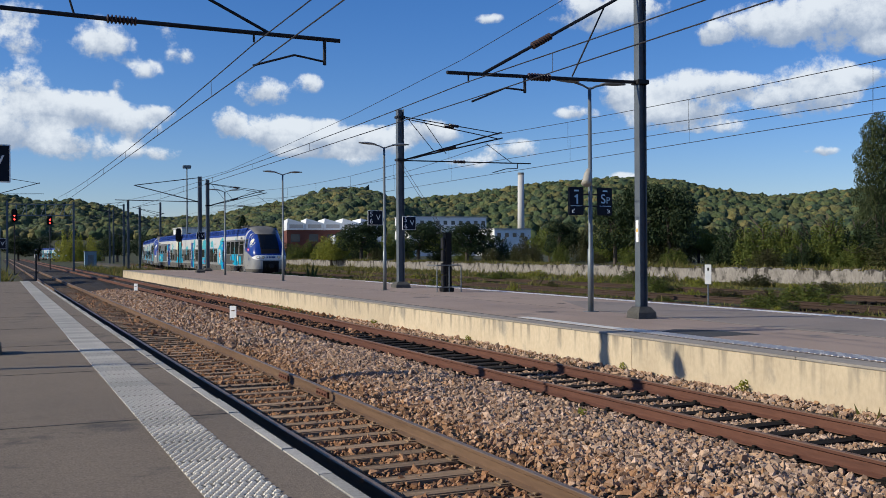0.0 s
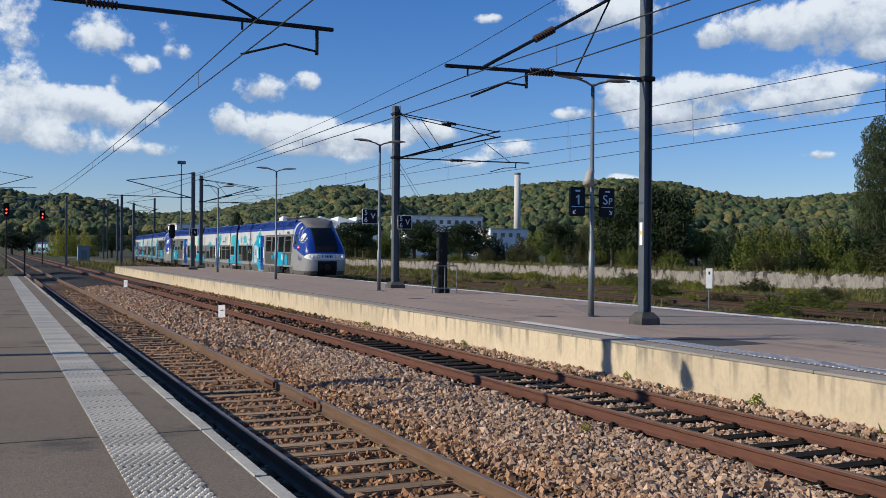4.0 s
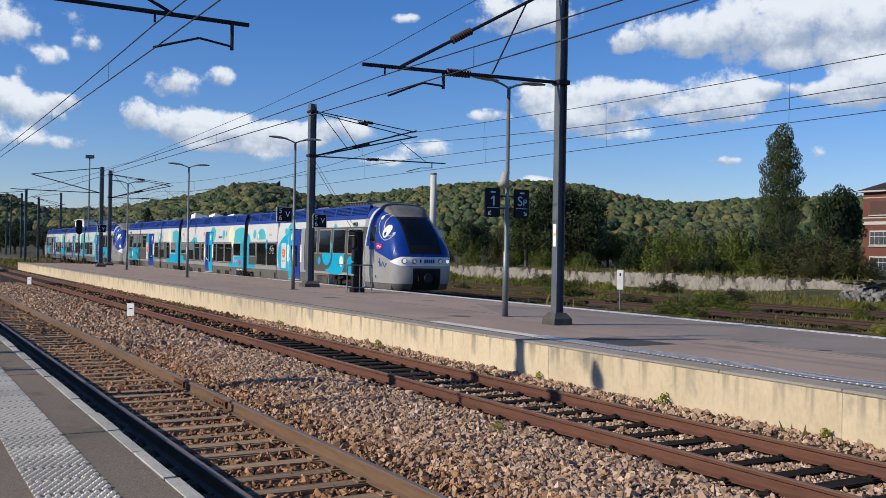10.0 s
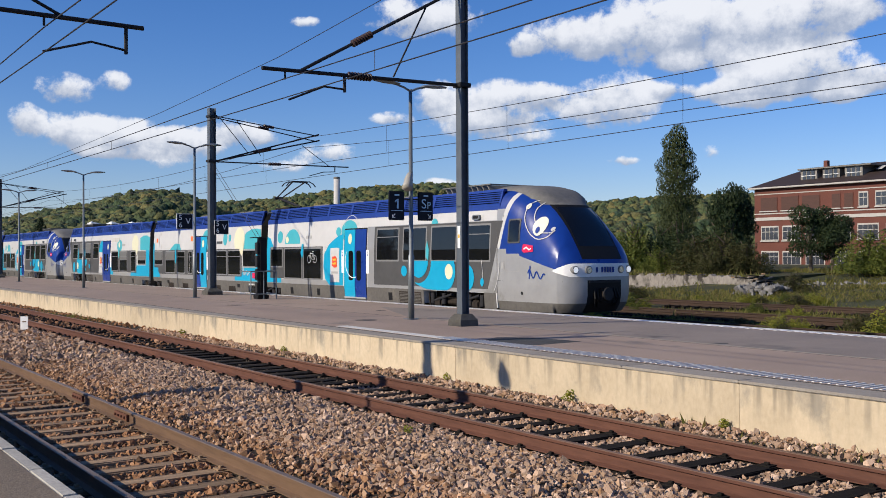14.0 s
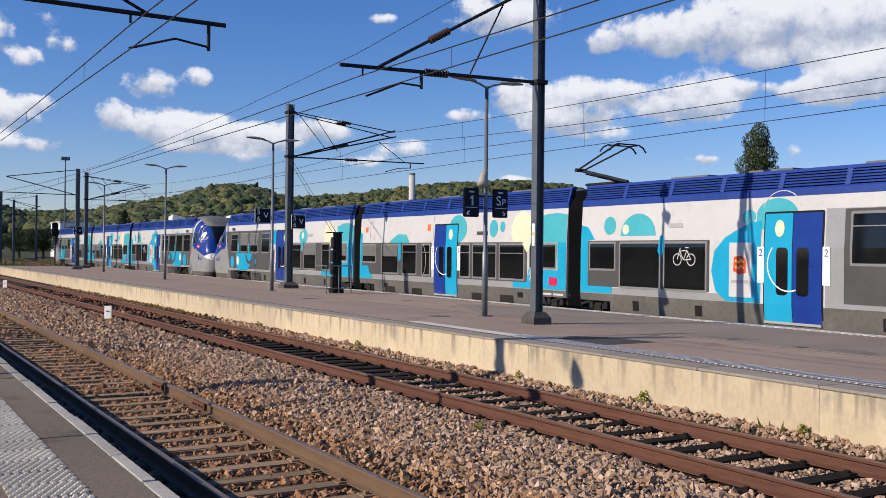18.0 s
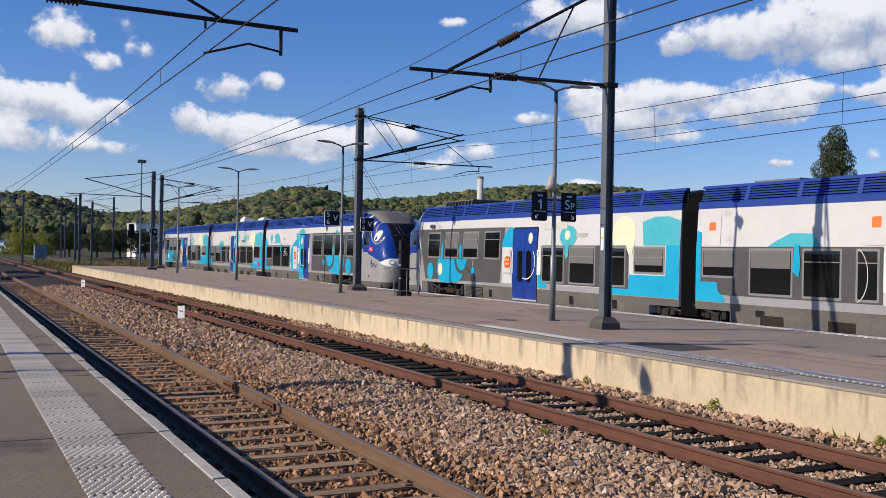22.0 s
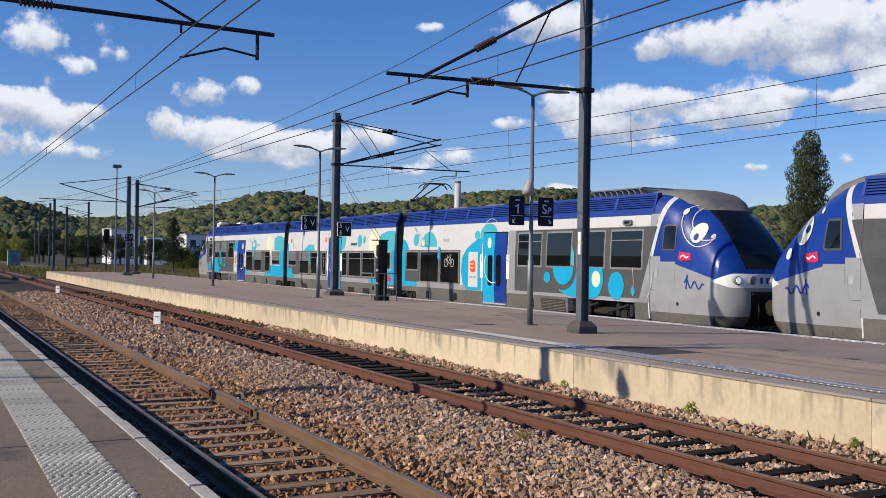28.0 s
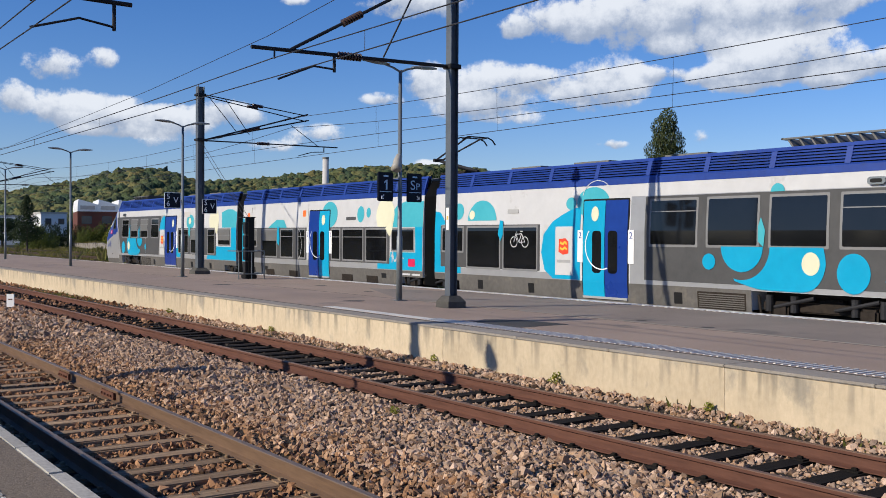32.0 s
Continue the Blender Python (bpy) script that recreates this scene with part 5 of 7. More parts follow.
def resistor_bank(p, s0, s1, car):
    """Open rack of slanted plates standing on the roof."""
    rb = p.put("resistor_bank", Shape().box(-.95, .95, s0, s1, 4.08, 4.16, .02), MACHINE, car, "open brown resistor rack on the roof")
    p.put("top_frame", Shape().box(-.95, -.88, s0, s1, 4.34, 4.38).box(.88, .95, s0, s1, 4.34, 4.38).box(-.95, .95, s0, s0 + .05, 4.34, 4.38).box(-.95, .95, s1 - .05, s1, 4.34, 4.38), GREY_BLIND, rb)
    n = int((s1 - s0) / .3)
    for k in range(n):
        a = s0 + .05 + k * (s1 - s0 - .1) / n
        p.put("plate", Shape().add([(-.92, a, 4.14), (.92, a, 4.14), (.92, a + .16, 4.35), (-.92, a + .16, 4.35), (-.92, a + .05, 4.14), (.92, a + .05, 4.14), (.92, a + .21, 4.35), (-.92, a + .21, 4.35)], [(0, 1, 2, 3), (7, 6, 5, 4), (0, 4, 5, 1), (1, 5, 6, 2), (2, 6, 7, 3), (3, 7, 4, 0)]), GREY_BLIND if k % 2 else ROOF_GREY, rb)


def cab_parts(p, car, tail):
    for side in (-1, 1):
        for x, y, lens in ((1.04, 1.25, True), (.63, 1.14, False)):
            hl = p.put("headlight", Shape().tube([(side * x, y - .01, 1.68), (side * x, y + .12, 1.68)], .115, 20), FRAME_GREY, car)
            p.put("lens", Shape().tube([(side * x, y - .022, 1.68), (side * x, y + .02, 1.68)], .085, 20), LENS if lens and not tail else REFLECTOR, hl)
    for k in range(7):
        if k != 1:
            p.put("number_bar", Shape().box(-.36 + .105 * k, -.29 + .105 * k, 1.128, 1.14, 1.6, 1.76), DEEP_BLUE, car)
    reach = -.0 if tail else 1.06
    cp = p.put("coupler", Shape().box(-.22, .22, reach, 1.7, .76, 1.16, .05), MACHINE, car, "grimy automatic coupler")
    p.put("coupler_face", Shape().tube([(0.02, reach - .05, .98), (0.02, reach + .15, .98)], .19, 14), DARK_STEEL, cp)
    p.put("coupler_shelf", Shape().box(-.62, .62, 1.12, 1.4, 1.3, 1.36, .01), DARK_STEEL, cp)
    for x in (-.4, -.3, .35, .45):
        p.put("hose", Shape().tube([(x, 1.2, 1.2), (x * 1.1, 1.08, .85), (x * .9, 1.2, .62)], .03, 8), RUBBER, cp)
    p.put("wiper", Shape().tube([(-.35, 1.66, 2.4), (-.5, 2.02, 3.05)], .018, 6), NOSE_GREY, car)
    cw_ = p.panel("cab_window", 3.2, 3.76, 2.46, 3.2, .012, BAND_GREY, car, .05, .02, skew=(.04, -.03))
    p.panel("pane", 3.25, 3.71, 2.51, 3.15, .018, GLASS, cw_, .04, .008, skew=(.04, -.03))
    if tail:
        p.disc("painted_eye", 2.46, 2.95, .26, .022, EYE_WHITE, parent=car, rz=.36)
        p.disc("painted_pupil", 2.58, 2.98, .085, .034, DEEP_BLUE, parent=car, rz=.1)
        p.disc("painted_dot", 2.96, 3.42, .06, .022, EYE_WHITE, parent=car, rz=.08)
        p.disc("painted_dot", 2.1, 2.38, .1, .022, EYE_WHITE, parent=car, rz=.14)
    else:
        p.disc("painted_eye", 2.53, 2.95, .23, .022, EYE_WHITE, parent=car, rz=.28)
        p.disc("painted_pupil", 2.56, 2.84, .075, .034, DEEP_BLUE, parent=car, rz=.1)
        p.disc("painted_dot", 3.13, 3.56, .075, .022, EYE_WHITE, parent=car, rz=.09)
        p.disc("painted_dot", 2.1, 2.86, .05, .024, OFFWHITE, parent=car, rz=.06)
        p.line("painted_arc", flow([(2.86, 3.76), (3.08, 3.66), (3.15, 3.4), (3.06, 3.07), (2.82, 2.74), (2.49, 2.57), (2.16, 2.63), (2.03, 2.82)]), .026, .026, OFFWHITE, car)
        p.line("painted_arc", flow([(2.78, 3.66), (2.85, 3.49), (2.82, 3.25), (2.73, 3.07)]), .024, .026, OFFWHITE, car)
        p.line("painted_arc", flow([(2.36, 2.75), (2.12, 2.75), (2.03, 2.82)]), .024, .026, OFFWHITE, car)
    p.outline("red_badge", [(2.61, 2.2), (2.63, 2.38), (3.05, 2.44), (3.09, 2.24), (3.0, 2.18)], .014, LOGO_RED, car)
    p.line("badge_stroke", [(2.7, 2.3), (2.78, 2.26), (2.9, 2.34), (3.0, 2.28)], .04, .018, WHITE_PLAIN, car)
    scribble(p, 2.44, 1.48, .74, DEEP_BLUE, .012)
    for s0, s1, z0, z1 in ((3.22, 3.83, 1.62, 2.12), (3.92, 4.12, 1.68, 1.92), (3.95, 4.1, 1.48, 1.58), (2.75, 2.9, 1.5, 1.58)):
        p.line("hatch_line", [(s0, z0), (s1, z0), (s1, z1), (s0, z1), (s0, z0)], .012, .008, NOSE_GREY, car)
    p.panel("latch_plate", 3.95, 4.09, 1.7, 1.9, .007, NOSE_GREY, car, .01, .004)
    p.line("panel_gap", [(1.25, 1.36), (1.5, 1.34), (2.2, 1.32), (4.3, 1.34)], .014, .006, BAND_GREY, car)
    for s_ in (2.02, 3.42):
        p.line("panel_gap", [(s_ + .04, .5), (s_, 1.33)], .016, .006, BAND_GREY, car)
    p.disc("drain_hole", 3.1, .98, .05, .008, BLACK, parent=car)
    p.line("panel_gap", [(4.28, .95), (4.28, 2.2), (4.0, 3.3), (3.85, 3.85)], .014, .007, BAND_GREY, car)
    mr = p.panel("side_camera", 5.15, 5.55, 3.22, 3.38, .07, LAMP_STEEL, car, .075, .08)
    p.panel("pane", 5.22, 5.48, 3.26, 3.34, .076, BLACK, mr, .035, .008)
    p.put("underframe", Shape().box(-.95, .95, 4.4, 20.8, .3, .93), MACHINE, car)


def end_car(p, tail):
    end = 21.45 if tail else 20.85
    car = p.put("end_car", shell([(4.3, 4.95, .5), (4.95, 8.35, .94), (8.35, end - 1.35, .5), (end - 1.35, end, .74)]), OFFWHITE, None, "white and silver end car with blue cab")
    cab(p, car)
    cab_parts(p, car, tail)
    roof_of(p, 4.2, end, car)
    for a, b, z in ((4.35, 4.95, .42), (8.35, end - 1.35, .42), (end - 1.35, end, .74)):
        p.panel("skirt", a, b, z, .95, .006, SKIRT, car, 0, .03)
    p.panel("silver_side", 4.3, 12.1, .95, 3.18, .003, SILVER, car, 0, .02)
    p.panel("silver_side", 13.95, end, .95, 1.14, .003, SILVER, car, 0, .02)
    p.panel("window_band", 4.75, 11.2 if tail else 11.6, 1.06, 3.16, .009, BAND_GREY, car, .02, skew=(-.75, .3 if tail else 0))
    sills = ((9.97, 11.2), (8.2, 9.47), (6.57, 7.77), (4.95, 6.15)) if tail else ((9.9, 11.45), (8.15, 9.65), (6.4, 7.9), (4.6, 6.15))
    for i, (a, b) in enumerate(sills):
        window(p, car, a, b, 1.96 if tail else 1.9, 3.04 if tail else 3.1, .62 if tail and i in (1, 2) else 0, hopper=i in (0, 3) or tail)
    rear = ((14.15, 15.55, 1.2), (15.85, 17.35, 1.2), (18.05, 18.95, 1.2), (19.35, 20.8, 1.64)) if tail else ((15.7, 17.3, 1.14), (17.4, 19.1, 1.14), (19.25, 20.45, 1.62))
    for k, (a, b, z0) in enumerate(rear):
        window(p, car, a, b, z0, 2.46, .5 if tail and k in (1, 3) else 0, hopper=tail)
    p.panel("window_band", 14.1 if tail else 15.62, 19.1 if tail else 20.5, 1.16, 2.49, .009, BAND_GREY, car, .03)
    # painted shapes
    if tail:
        p.disc("cyan_half_disc", 8.12, 1.93, .45, .022, CYAN, 180, 360, parent=car)
        p.outline("cyan_shape", arc(8.12, 1.93, .6, 282, 180, 12) + flow([(5.98, 1.93), (5.92, 1.55), (6.02, 1.18), (6.3, .98), (6.9, .965), (7.5, .97), (7.95, 1.06), (8.2, 1.22)]), .022, CYAN, car)
        p.outline("cyan_drop", [(7.96, 1.9), (7.93, 2.4), (8.02, 2.62), (8.12, 2.4), (8.12, 1.9)], .027, CYAN, car)
        p.outline("cyan_drop", [(6.2, 1.9), (6.28, 2.4), (6.42, 2.75), (6.46, 2.4), (6.42, 1.9)], .027, CYAN, car)
        p.disc("cream_disc", 6.22, 1.5, .2, .026, CREAM, parent=car, rz=.25)
        p.disc("cyan_disc", 5.25, 1.4, .3, .022, CYAN, parent=car, rz=.36)
        p.line("white_line", flow([(9.14, 1.98), (9.05, 1.6), (9.12, 1.12)]), .022, .022, OFFWHITE, car)
        p.disc("cyan_disc", 9.1, 1.48, .13, .024, CYAN, parent=car, rz=.16)
        p.line("white_arc", arc(11.0, 2.0, .8, 300, 345, 12), .02, .022, OFFWHITE, car)
        p.outline("cyan_shape", [(11.32, 2.36), (12.12, 2.36), (12.12, 3.1), (11.95, 3.16), (11.75, 3.1), (11.5, 2.9), (11.36, 2.6)], .012, CYAN, car)
        p.outline("cyan_stub", [(13.9, 1.0), (13.9, 1.75), (14.05, 1.75), (14.1, 1.3), (14.45, 1.25), (14.45, 1.0)], .012, CYAN, car)
        p.disc("teal_disc", 15.75, 2.8, .52, .006, TEAL, parent=car, rz=.36)
        p.disc("cream_disc", 15.7, 2.84, .16, .010, CREAM, parent=car)
        p.outline("cyan_drop", [(15.6, 2.55), (15.85, 2.55), (15.82, 2.15), (15.7, 2.0), (15.6, 2.2)], .03, TEAL, car)
        p.disc("cream_disc", 18.8, 2.85, .6, .007, CREAM, parent=car, rz=.55)
        p.outline("cream_tail", [(18.95, 2.48), (19.4, 2.6), (19.25, 2.2), (19.12, 2.2)], .016, CREAM, car)
        p.outline("teal_shape", [(19.8, 2.49), (19.7, 3.2), (20.3, 3.34), (20.9, 3.34), (21.44, 3.2), (21.44, 2.49)], .007, TEAL, car)
        p.outline("cyan_shape", [(21.44, .97), (21.44, 2.49), (20.86, 2.49), (20.84, 1.6), (19.14, 1.6), (19.1, 1.3), (18.05, 1.16), (17.95, .97)], .0075, CYAN, car)
        p.panel("air_grille", 16.2, 16.85, 2.76, 2.9, .010, NOSE_GREY, car, .01, .02)
        for a in (14.2, 14.98):
            p.panel("air_grille", a, a + .68, 3.05, 3.3, .012, PALE_BLIND, car, .01, .02)
    else:
        p.disc("cyan_disc", 9.55, 1.57, .19, .022, CYAN, parent=car)
        p.disc("cyan_half_disc", 8.62, 1.93, .58, .022, CYAN, 180, 360, parent=car)
        p.outline("cyan_shape", arc(8.62, 1.93, .76, 286, 180, 14) + flow([(6.52, 1.93), (6.46, 1.55), (6.6, 1.18), (6.9, .98), (7.5, .965), (8.1, .98), (8.5, 1.06), (8.8, 1.14)]), .022, CYAN, car)
        p.outline("teal_leaf", [(8.02, 1.93), (7.98, 2.3), (8.1, 2.6), (8.17, 2.4), (8.17, 2.05)], .027, TEAL, car)
        p.line("white_arc", arc(5.9, 1.9, 1.75, 180, 212, 12, 1.7), .02, .026, OFFWHITE, car)
        p.disc("cream_disc", 6.82, 1.58, .22, .026, CREAM, parent=car, rz=.25)
        p.disc("cyan_disc", 5.82, 1.4, .38, .022, CYAN, parent=car, rz=.42)
        p.line("white_line", flow([(5.06, 1.98), (5.0, 1.6), (5.02, 1.12)]), .022, .022, OFFWHITE, car)
        p.disc("cyan_disc", 5.02, 1.27, .09, .024, CYAN, parent=car, rz=.13)
        p.disc("teal_half_disc", 7.7, 3.16, .18, .018, TEAL, 0, 180, parent=car)
        p.outline("cyan_cloud", [(13.95, .97), (13.95, 2.95), (14.3, 2.9), (14.75, 2.72), (15.1, 2.55), (15.45, 2.2), (15.55, 1.7), (15.4, 1.2), (15.05, .97)], .007, CYAN, car)
        p.disc("teal_disc", 13.5, 3.05, .62, .006, TEAL, parent=car, rz=.42)
        p.disc("teal_disc", 14.35, 3.05, .2, .010, TEAL, parent=car, rz=.17)
        p.line("white_arc", arc(13.35, 3.18, .55, 10, 170, 16, .46), .02, .012, OFFWHITE, car)
        p.disc("teal_disc", 18.35, 2.62, .72, .006, TEAL, 0, 180, parent=car, rz=.62)
        p.disc("teal_disc", 19.55, 2.92, .26, .006, TEAL, parent=car)
        p.disc("cream_disc", 18.85, 2.8, .14, .010, CREAM, parent=car)
        p.outline("cyan_drop", [(17.28, 2.6), (17.42, 2.62), (17.5, 2.2), (17.38, 2.0), (17.26, 2.2)], .03, CYAN, car)
        p.outline("cyan_shape", [(20.84, .97), (20.84, 2.95), (20.55, 2.9), (20.2, 2.52), (20.5, 2.5), (20.52, 1.55), (19.5, 1.55), (19.42, 1.3), (19.4, .97)], .007, CYAN, car)
        p.panel("air_grille", 16.6, 17.1, 2.82, 2.94, .010, NOSE_GREY, car, .01, .02)
    ps = -2.82 if tail else 0.0
    pn = p.panel("region_panel", 14.22 + ps, 14.94 + ps, 1.08, 2.42, .016, OFFWHITE, car, .005, .01)
    p.outline("red_crest", [(14.4 + ps, 1.68), (14.4 + ps, 2.0), (14.52 + ps, 2.1), (14.78 + ps, 2.07), (14.8 + ps, 1.72), (14.62 + ps, 1.64)], .022, CREST_RED, pn)
    for z in (1.96, 1.81):
        p.line("crest_mark", flow([(14.46 + ps, z - .03), (14.54 + ps, z + .03), (14.62 + ps, z - .02), (14.74 + ps, z + .02)]), .06, .026, CREST_GOLD, pn)
    p.panel("caption_bar", 14.32 + ps, 14.86 + ps, 1.42, 1.5, .022, NOSE_GREY, pn, 0, .004)
    door(p, car, 13.0, (DEEP_BLUE, DEEP_BLUE) if tail else (DEEP_BLUE, CYAN), True)
    bogie(p, 6.6, car)
    vent = p.panel("vent_panel", 8.5, 9.9, .46, .86, .012, MACHINE, car, .01, .01)
    for k in range(7):
        p.panel("louvre", 8.54, 9.86, .49 + .05 * k, .515 + .05 * k, .018, SKIRT, vent, 0, .01)
    if not tail:
        for cc in (16.25, 16.75):
            p.line("bicycle_wheel", arc(cc, 1.98, .15, 0, 360, 20), .022, .024, OFFWHITE, car)
        for a, b in (((16.25, 1.98), (16.4, 2.22)), ((16.4, 2.22), (16.66, 2.2)), ((16.66, 2.2), (16.52, 1.97)), ((16.52, 1.97), (16.4, 2.22)), ((16.75, 1.98), (16.64, 2.28)), ((16.52, 1.97), (16.25, 1.98)), ((16.34, 2.29), (16.46, 2.29))):
            p.line("bicycle_frame", [a, b], .022, .024, OFFWHITE, car)
    for s in (10.5, 16.0, 18.4):
        p.panel("skirt_recess", s - .13, s + .13, .52, .8, .012, BLACK, car, .02, .008)
        p.panel("access_flap", s + .5, s + .95, .55, .85, .010, SKIRT, car, .02, .008)
    cab_dome(p, car)
    resistor_bank(p, 5.3, 8.0, car)
    for s in (10.2, 13.6, 16.4):
        p.put("roof_unit", Shape().box(-.8, .8, s, s + 1.5, 4.1, 4.24, .06), ROOF_GREY, car)
    bogie(p, end + .35, car)
    return car


def middle_car(p):
    car = p.put("middle_car", shell([(21.55, 22.9, .74), (22.9, 34.7, .5), (34.7, 36.05, .74)]), OFFWHITE, None, "white middle car with cream and cyan shapes")
    roof_of(p, 21.55, 36.05, car)
    for a, b, z in ((21.55, 22.9, .74), (22.9, 34.7, .42), (34.7, 36.05, .74)):
        p.panel("skirt", a, b, z, .95, .006, SKIRT, car, 0, .03)
    p.panel("silver_side", 21.55, 36.05, .95, 1.16, .003, SILVER, car, 0, .02)
    p.panel("window_band", 23.62, 27.95, 1.16, 2.46, .009, BAND_GREY, car, .03)
    p.panel("window_band", 29.85, 35.9, 1.16, 2.46, .009, BAND_GREY, car, .03)
    for a, b, z0, hop in ((22.05, 23.5, 1.6, False), (23.75, 25.25, 1.2, True), (25.4, 26.95, 1.2, True), (27.1, 27.8, 1.2, True), (29.95, 30.6, 1.2, True), (31.0, 32.2, 1.2, True), (32.5, 34.0, 1.2, False), (34.5, 35.8, 1.62, False)):
        window(p, car, a, b, z0, 2.42, .45 if a in (32.5, 34.5) else 0, hop)
    p.disc("cream_disc", 23.95, 2.86, .6, .007, CREAM, parent=car, rz=.62)
    p.outline("cream_tail", [(23.45, 2.75), (23.9, 2.4), (23.62, 2.12), (23.5, 2.2), (23.4, 2.5)], .016, CREAM, car)
    p.outline("teal_shape", [(21.57, .97), (21.57, 3.3), (22.0, 3.36), (22.6, 3.34), (23.2, 3.2), (23.55, 2.9), (23.58, 2.44), (22.02, 2.44), (21.98, 1.58), (23.55, 1.58), (23.6, 1.36), (24.4, 1.2), (24.42, .97)], .006, TEAL, car)
    p.outline("cyan_shape", [(21.57, .98), (21.57, 2.44), (22.0, 2.44), (21.99, 1.57), (23.52, 1.57), (23.6, 1.32), (24.42, 1.15), (24.42, .98)], .0085, CYAN, car)
    scribble(p, 23.1, 1.3, .8, OFFWHITE, .014)
    p.panel("red_badge", 22.0, 22.42, 1.1, 1.36, .014, LOGO_RED, car, .05, .004)
    for a in (21.7, 22.3):
        p.panel("caption_bar", a, a + .5, .8, .86, .012, OFFWHITE, car, 0, .004)
    p.disc("teal_disc", 25.65, 2.93, .25, .007, TEAL, parent=car, rz=.3)
    p.disc("teal_disc", 25.1, 2.98, .15, .007, TEAL, parent=car, rz=.18)
    p.panel("air_grille", 26.0, 26.7, 2.72, 2.84, .012, BAND_GREY, car, .01, .02)
    p.disc("teal_disc", 28.0, 2.95, .62, .006, TEAL, parent=car, rz=.5)
    p.outline("teal_shape", [(31.6, 2.44), (31.9, 2.78), (32.6, 2.8), (33.1, 2.6), (33.4, 2.44)], .007, TEAL, car)
    p.panel("region_panel", 29.75, 30.42, 2.5, 3.42, .014, OFFWHITE, car, .005, .01)
    p.panel("red_crest", 29.95, 30.2, 2.9, 3.15, .02, ORANGE, car, .03, .004)
    p.panel("region_panel", 35.1, 35.75, 2.5, 3.36, .014, OFFWHITE, car, .005, .01)
    p.panel("red_crest", 35.3, 35.55, 2.9, 3.12, .02, ORANGE, car, .03, .004)
    p.outline("cyan_shape", [(36.04, .97), (36.04, 2.9), (35.85, 2.85), (35.84, 1.5), (35.2, 1.5), (35.15, 1.25), (34.9, 1.1), (34.88, .97)], .0125, CYAN, car)
    p.outline("cyan_drop", [(32.3, 2.5), (32.45, 2.52), (32.5, 1.85), (32.3, 1.7), (32.24, 2.0)], .03, CYAN, car)
    p.line("white_arc", arc(30.6, 1.8, .35, 100, 260, 14, .62), .02, .03, OFFWHITE, car)
    door(p, car, 28.8, (CYAN, DEEP_BLUE), False)
    for s in (24.8, 26.6, 31.0, 33.2):
        p.panel("underfloor_box", s - .4, s + .4, .45, .7, .016, MACHINE, car, .02, .03)
    for s in (24.0, 33.6):
        p.panel("skirt_recess", s - .16, s + .16, .5, .82, .010, BLACK, car, .02, .004)
    for s in (24.0, 29.0, 33.0):
        p.put("roof_unit", Shape().box(-.8, .8, s, s + 1.7, 4.1, 4.24, .06), ROOF_GREY, car)
    return car


def gangway(p, c, owner):
    ribs = Shape()
    n = 9
    for k in range(n):
        a, b = c - .34 + .68 * k / n, c - .34 + .68 * (k + 1) / n
        m = (a + b) / 2
        for x0, w0, x1, w1 in ((a, 1.38, m, 1.455), (m, 1.455, b, 1.38)):
            ring0 = [(-w0, x0, .5), (-w0, x0, 3.45), (-w0 + .3, x0, 3.95), (w0 - .3, x0, 3.95), (w0, x0, 3.45), (w0, x0, .5)]
            ring1 = [(-w1, x1, .5), (-w1, x1, 3.45), (-w1 + .3, x1, 3.98), (w1 - .3, x1, 3.98), (w1, x1, 3.45), (w1, x1, .5)]
            ribs.add(ring0 + ring1, [(i, i + 1, i + 7, i + 6) for i in range(5)])
    ribs.v = [(round(x, 3), round(y, 3), round(z, 3)) for x, y, z in ribs.v]
    p.put("gangway", ribs.weld(), RUBBER, owner, "black ribbed rubber bellows between the cars")


def pantograph(p, s, owner):
    b = p.put("pantograph", Shape().box(-.7, .7, s - 1.3, s + .1, 4.2, 4.28, .02), MACHINE, owner, "raised single-arm pantograph")
    for x in (-.6, .6):
        for q in (s - 1.2, s):
            p.put("roof_insulator", insulator(Shape(), (x, q, 4.06), (x, q, 4.22), .07, 3), PORCELAIN, b)
    p.put("lower_arm", Shape().tube([(0, s - 1.1, 4.3), (0, s + 1.2, 4.8)], .055, 8), DARK_STEEL, b)
    p.put("upper_arm", Shape().tube([(-.12, s + 1.2, 4.8), (-.3, s - .85, 5.42)], .03, 8).tube([(.12, s + 1.2, 4.8), (.3, s - .85, 5.42)], .03, 8), DARK_STEEL, b)
    p.put("knee_joint", Shape().tube([(-.2, s + 1.2, 4.8), (.2, s + 1.2, 4.8)], .06, 10), DARK_STEEL, b)
    p.put("guide_rod", Shape().tube([(.12, s - .7, 4.3), (.12, s + 1.1, 4.68)], .02, 6), DARK_STEEL, b)
    for q in (s - 1.1, s - .65):
        p.put("contact_strip", Shape().tube([(-.72, q, 5.22), (-.6, q, 5.36), (-.42, q, 5.44), (.42, q, 5.44), (.6, q, 5.36), (.72, q, 5.22)], .024, 6), DARK_STEEL, b)
    p.put("head_frame", Shape().tube([(-.34, s - 1.1, 5.42), (-.34, s - .65, 5.42)], .024, 6).tube([(.34, s - 1.1, 5.42), (.34, s - .65, 5.42)], .024, 6), DARK_STEEL, b)


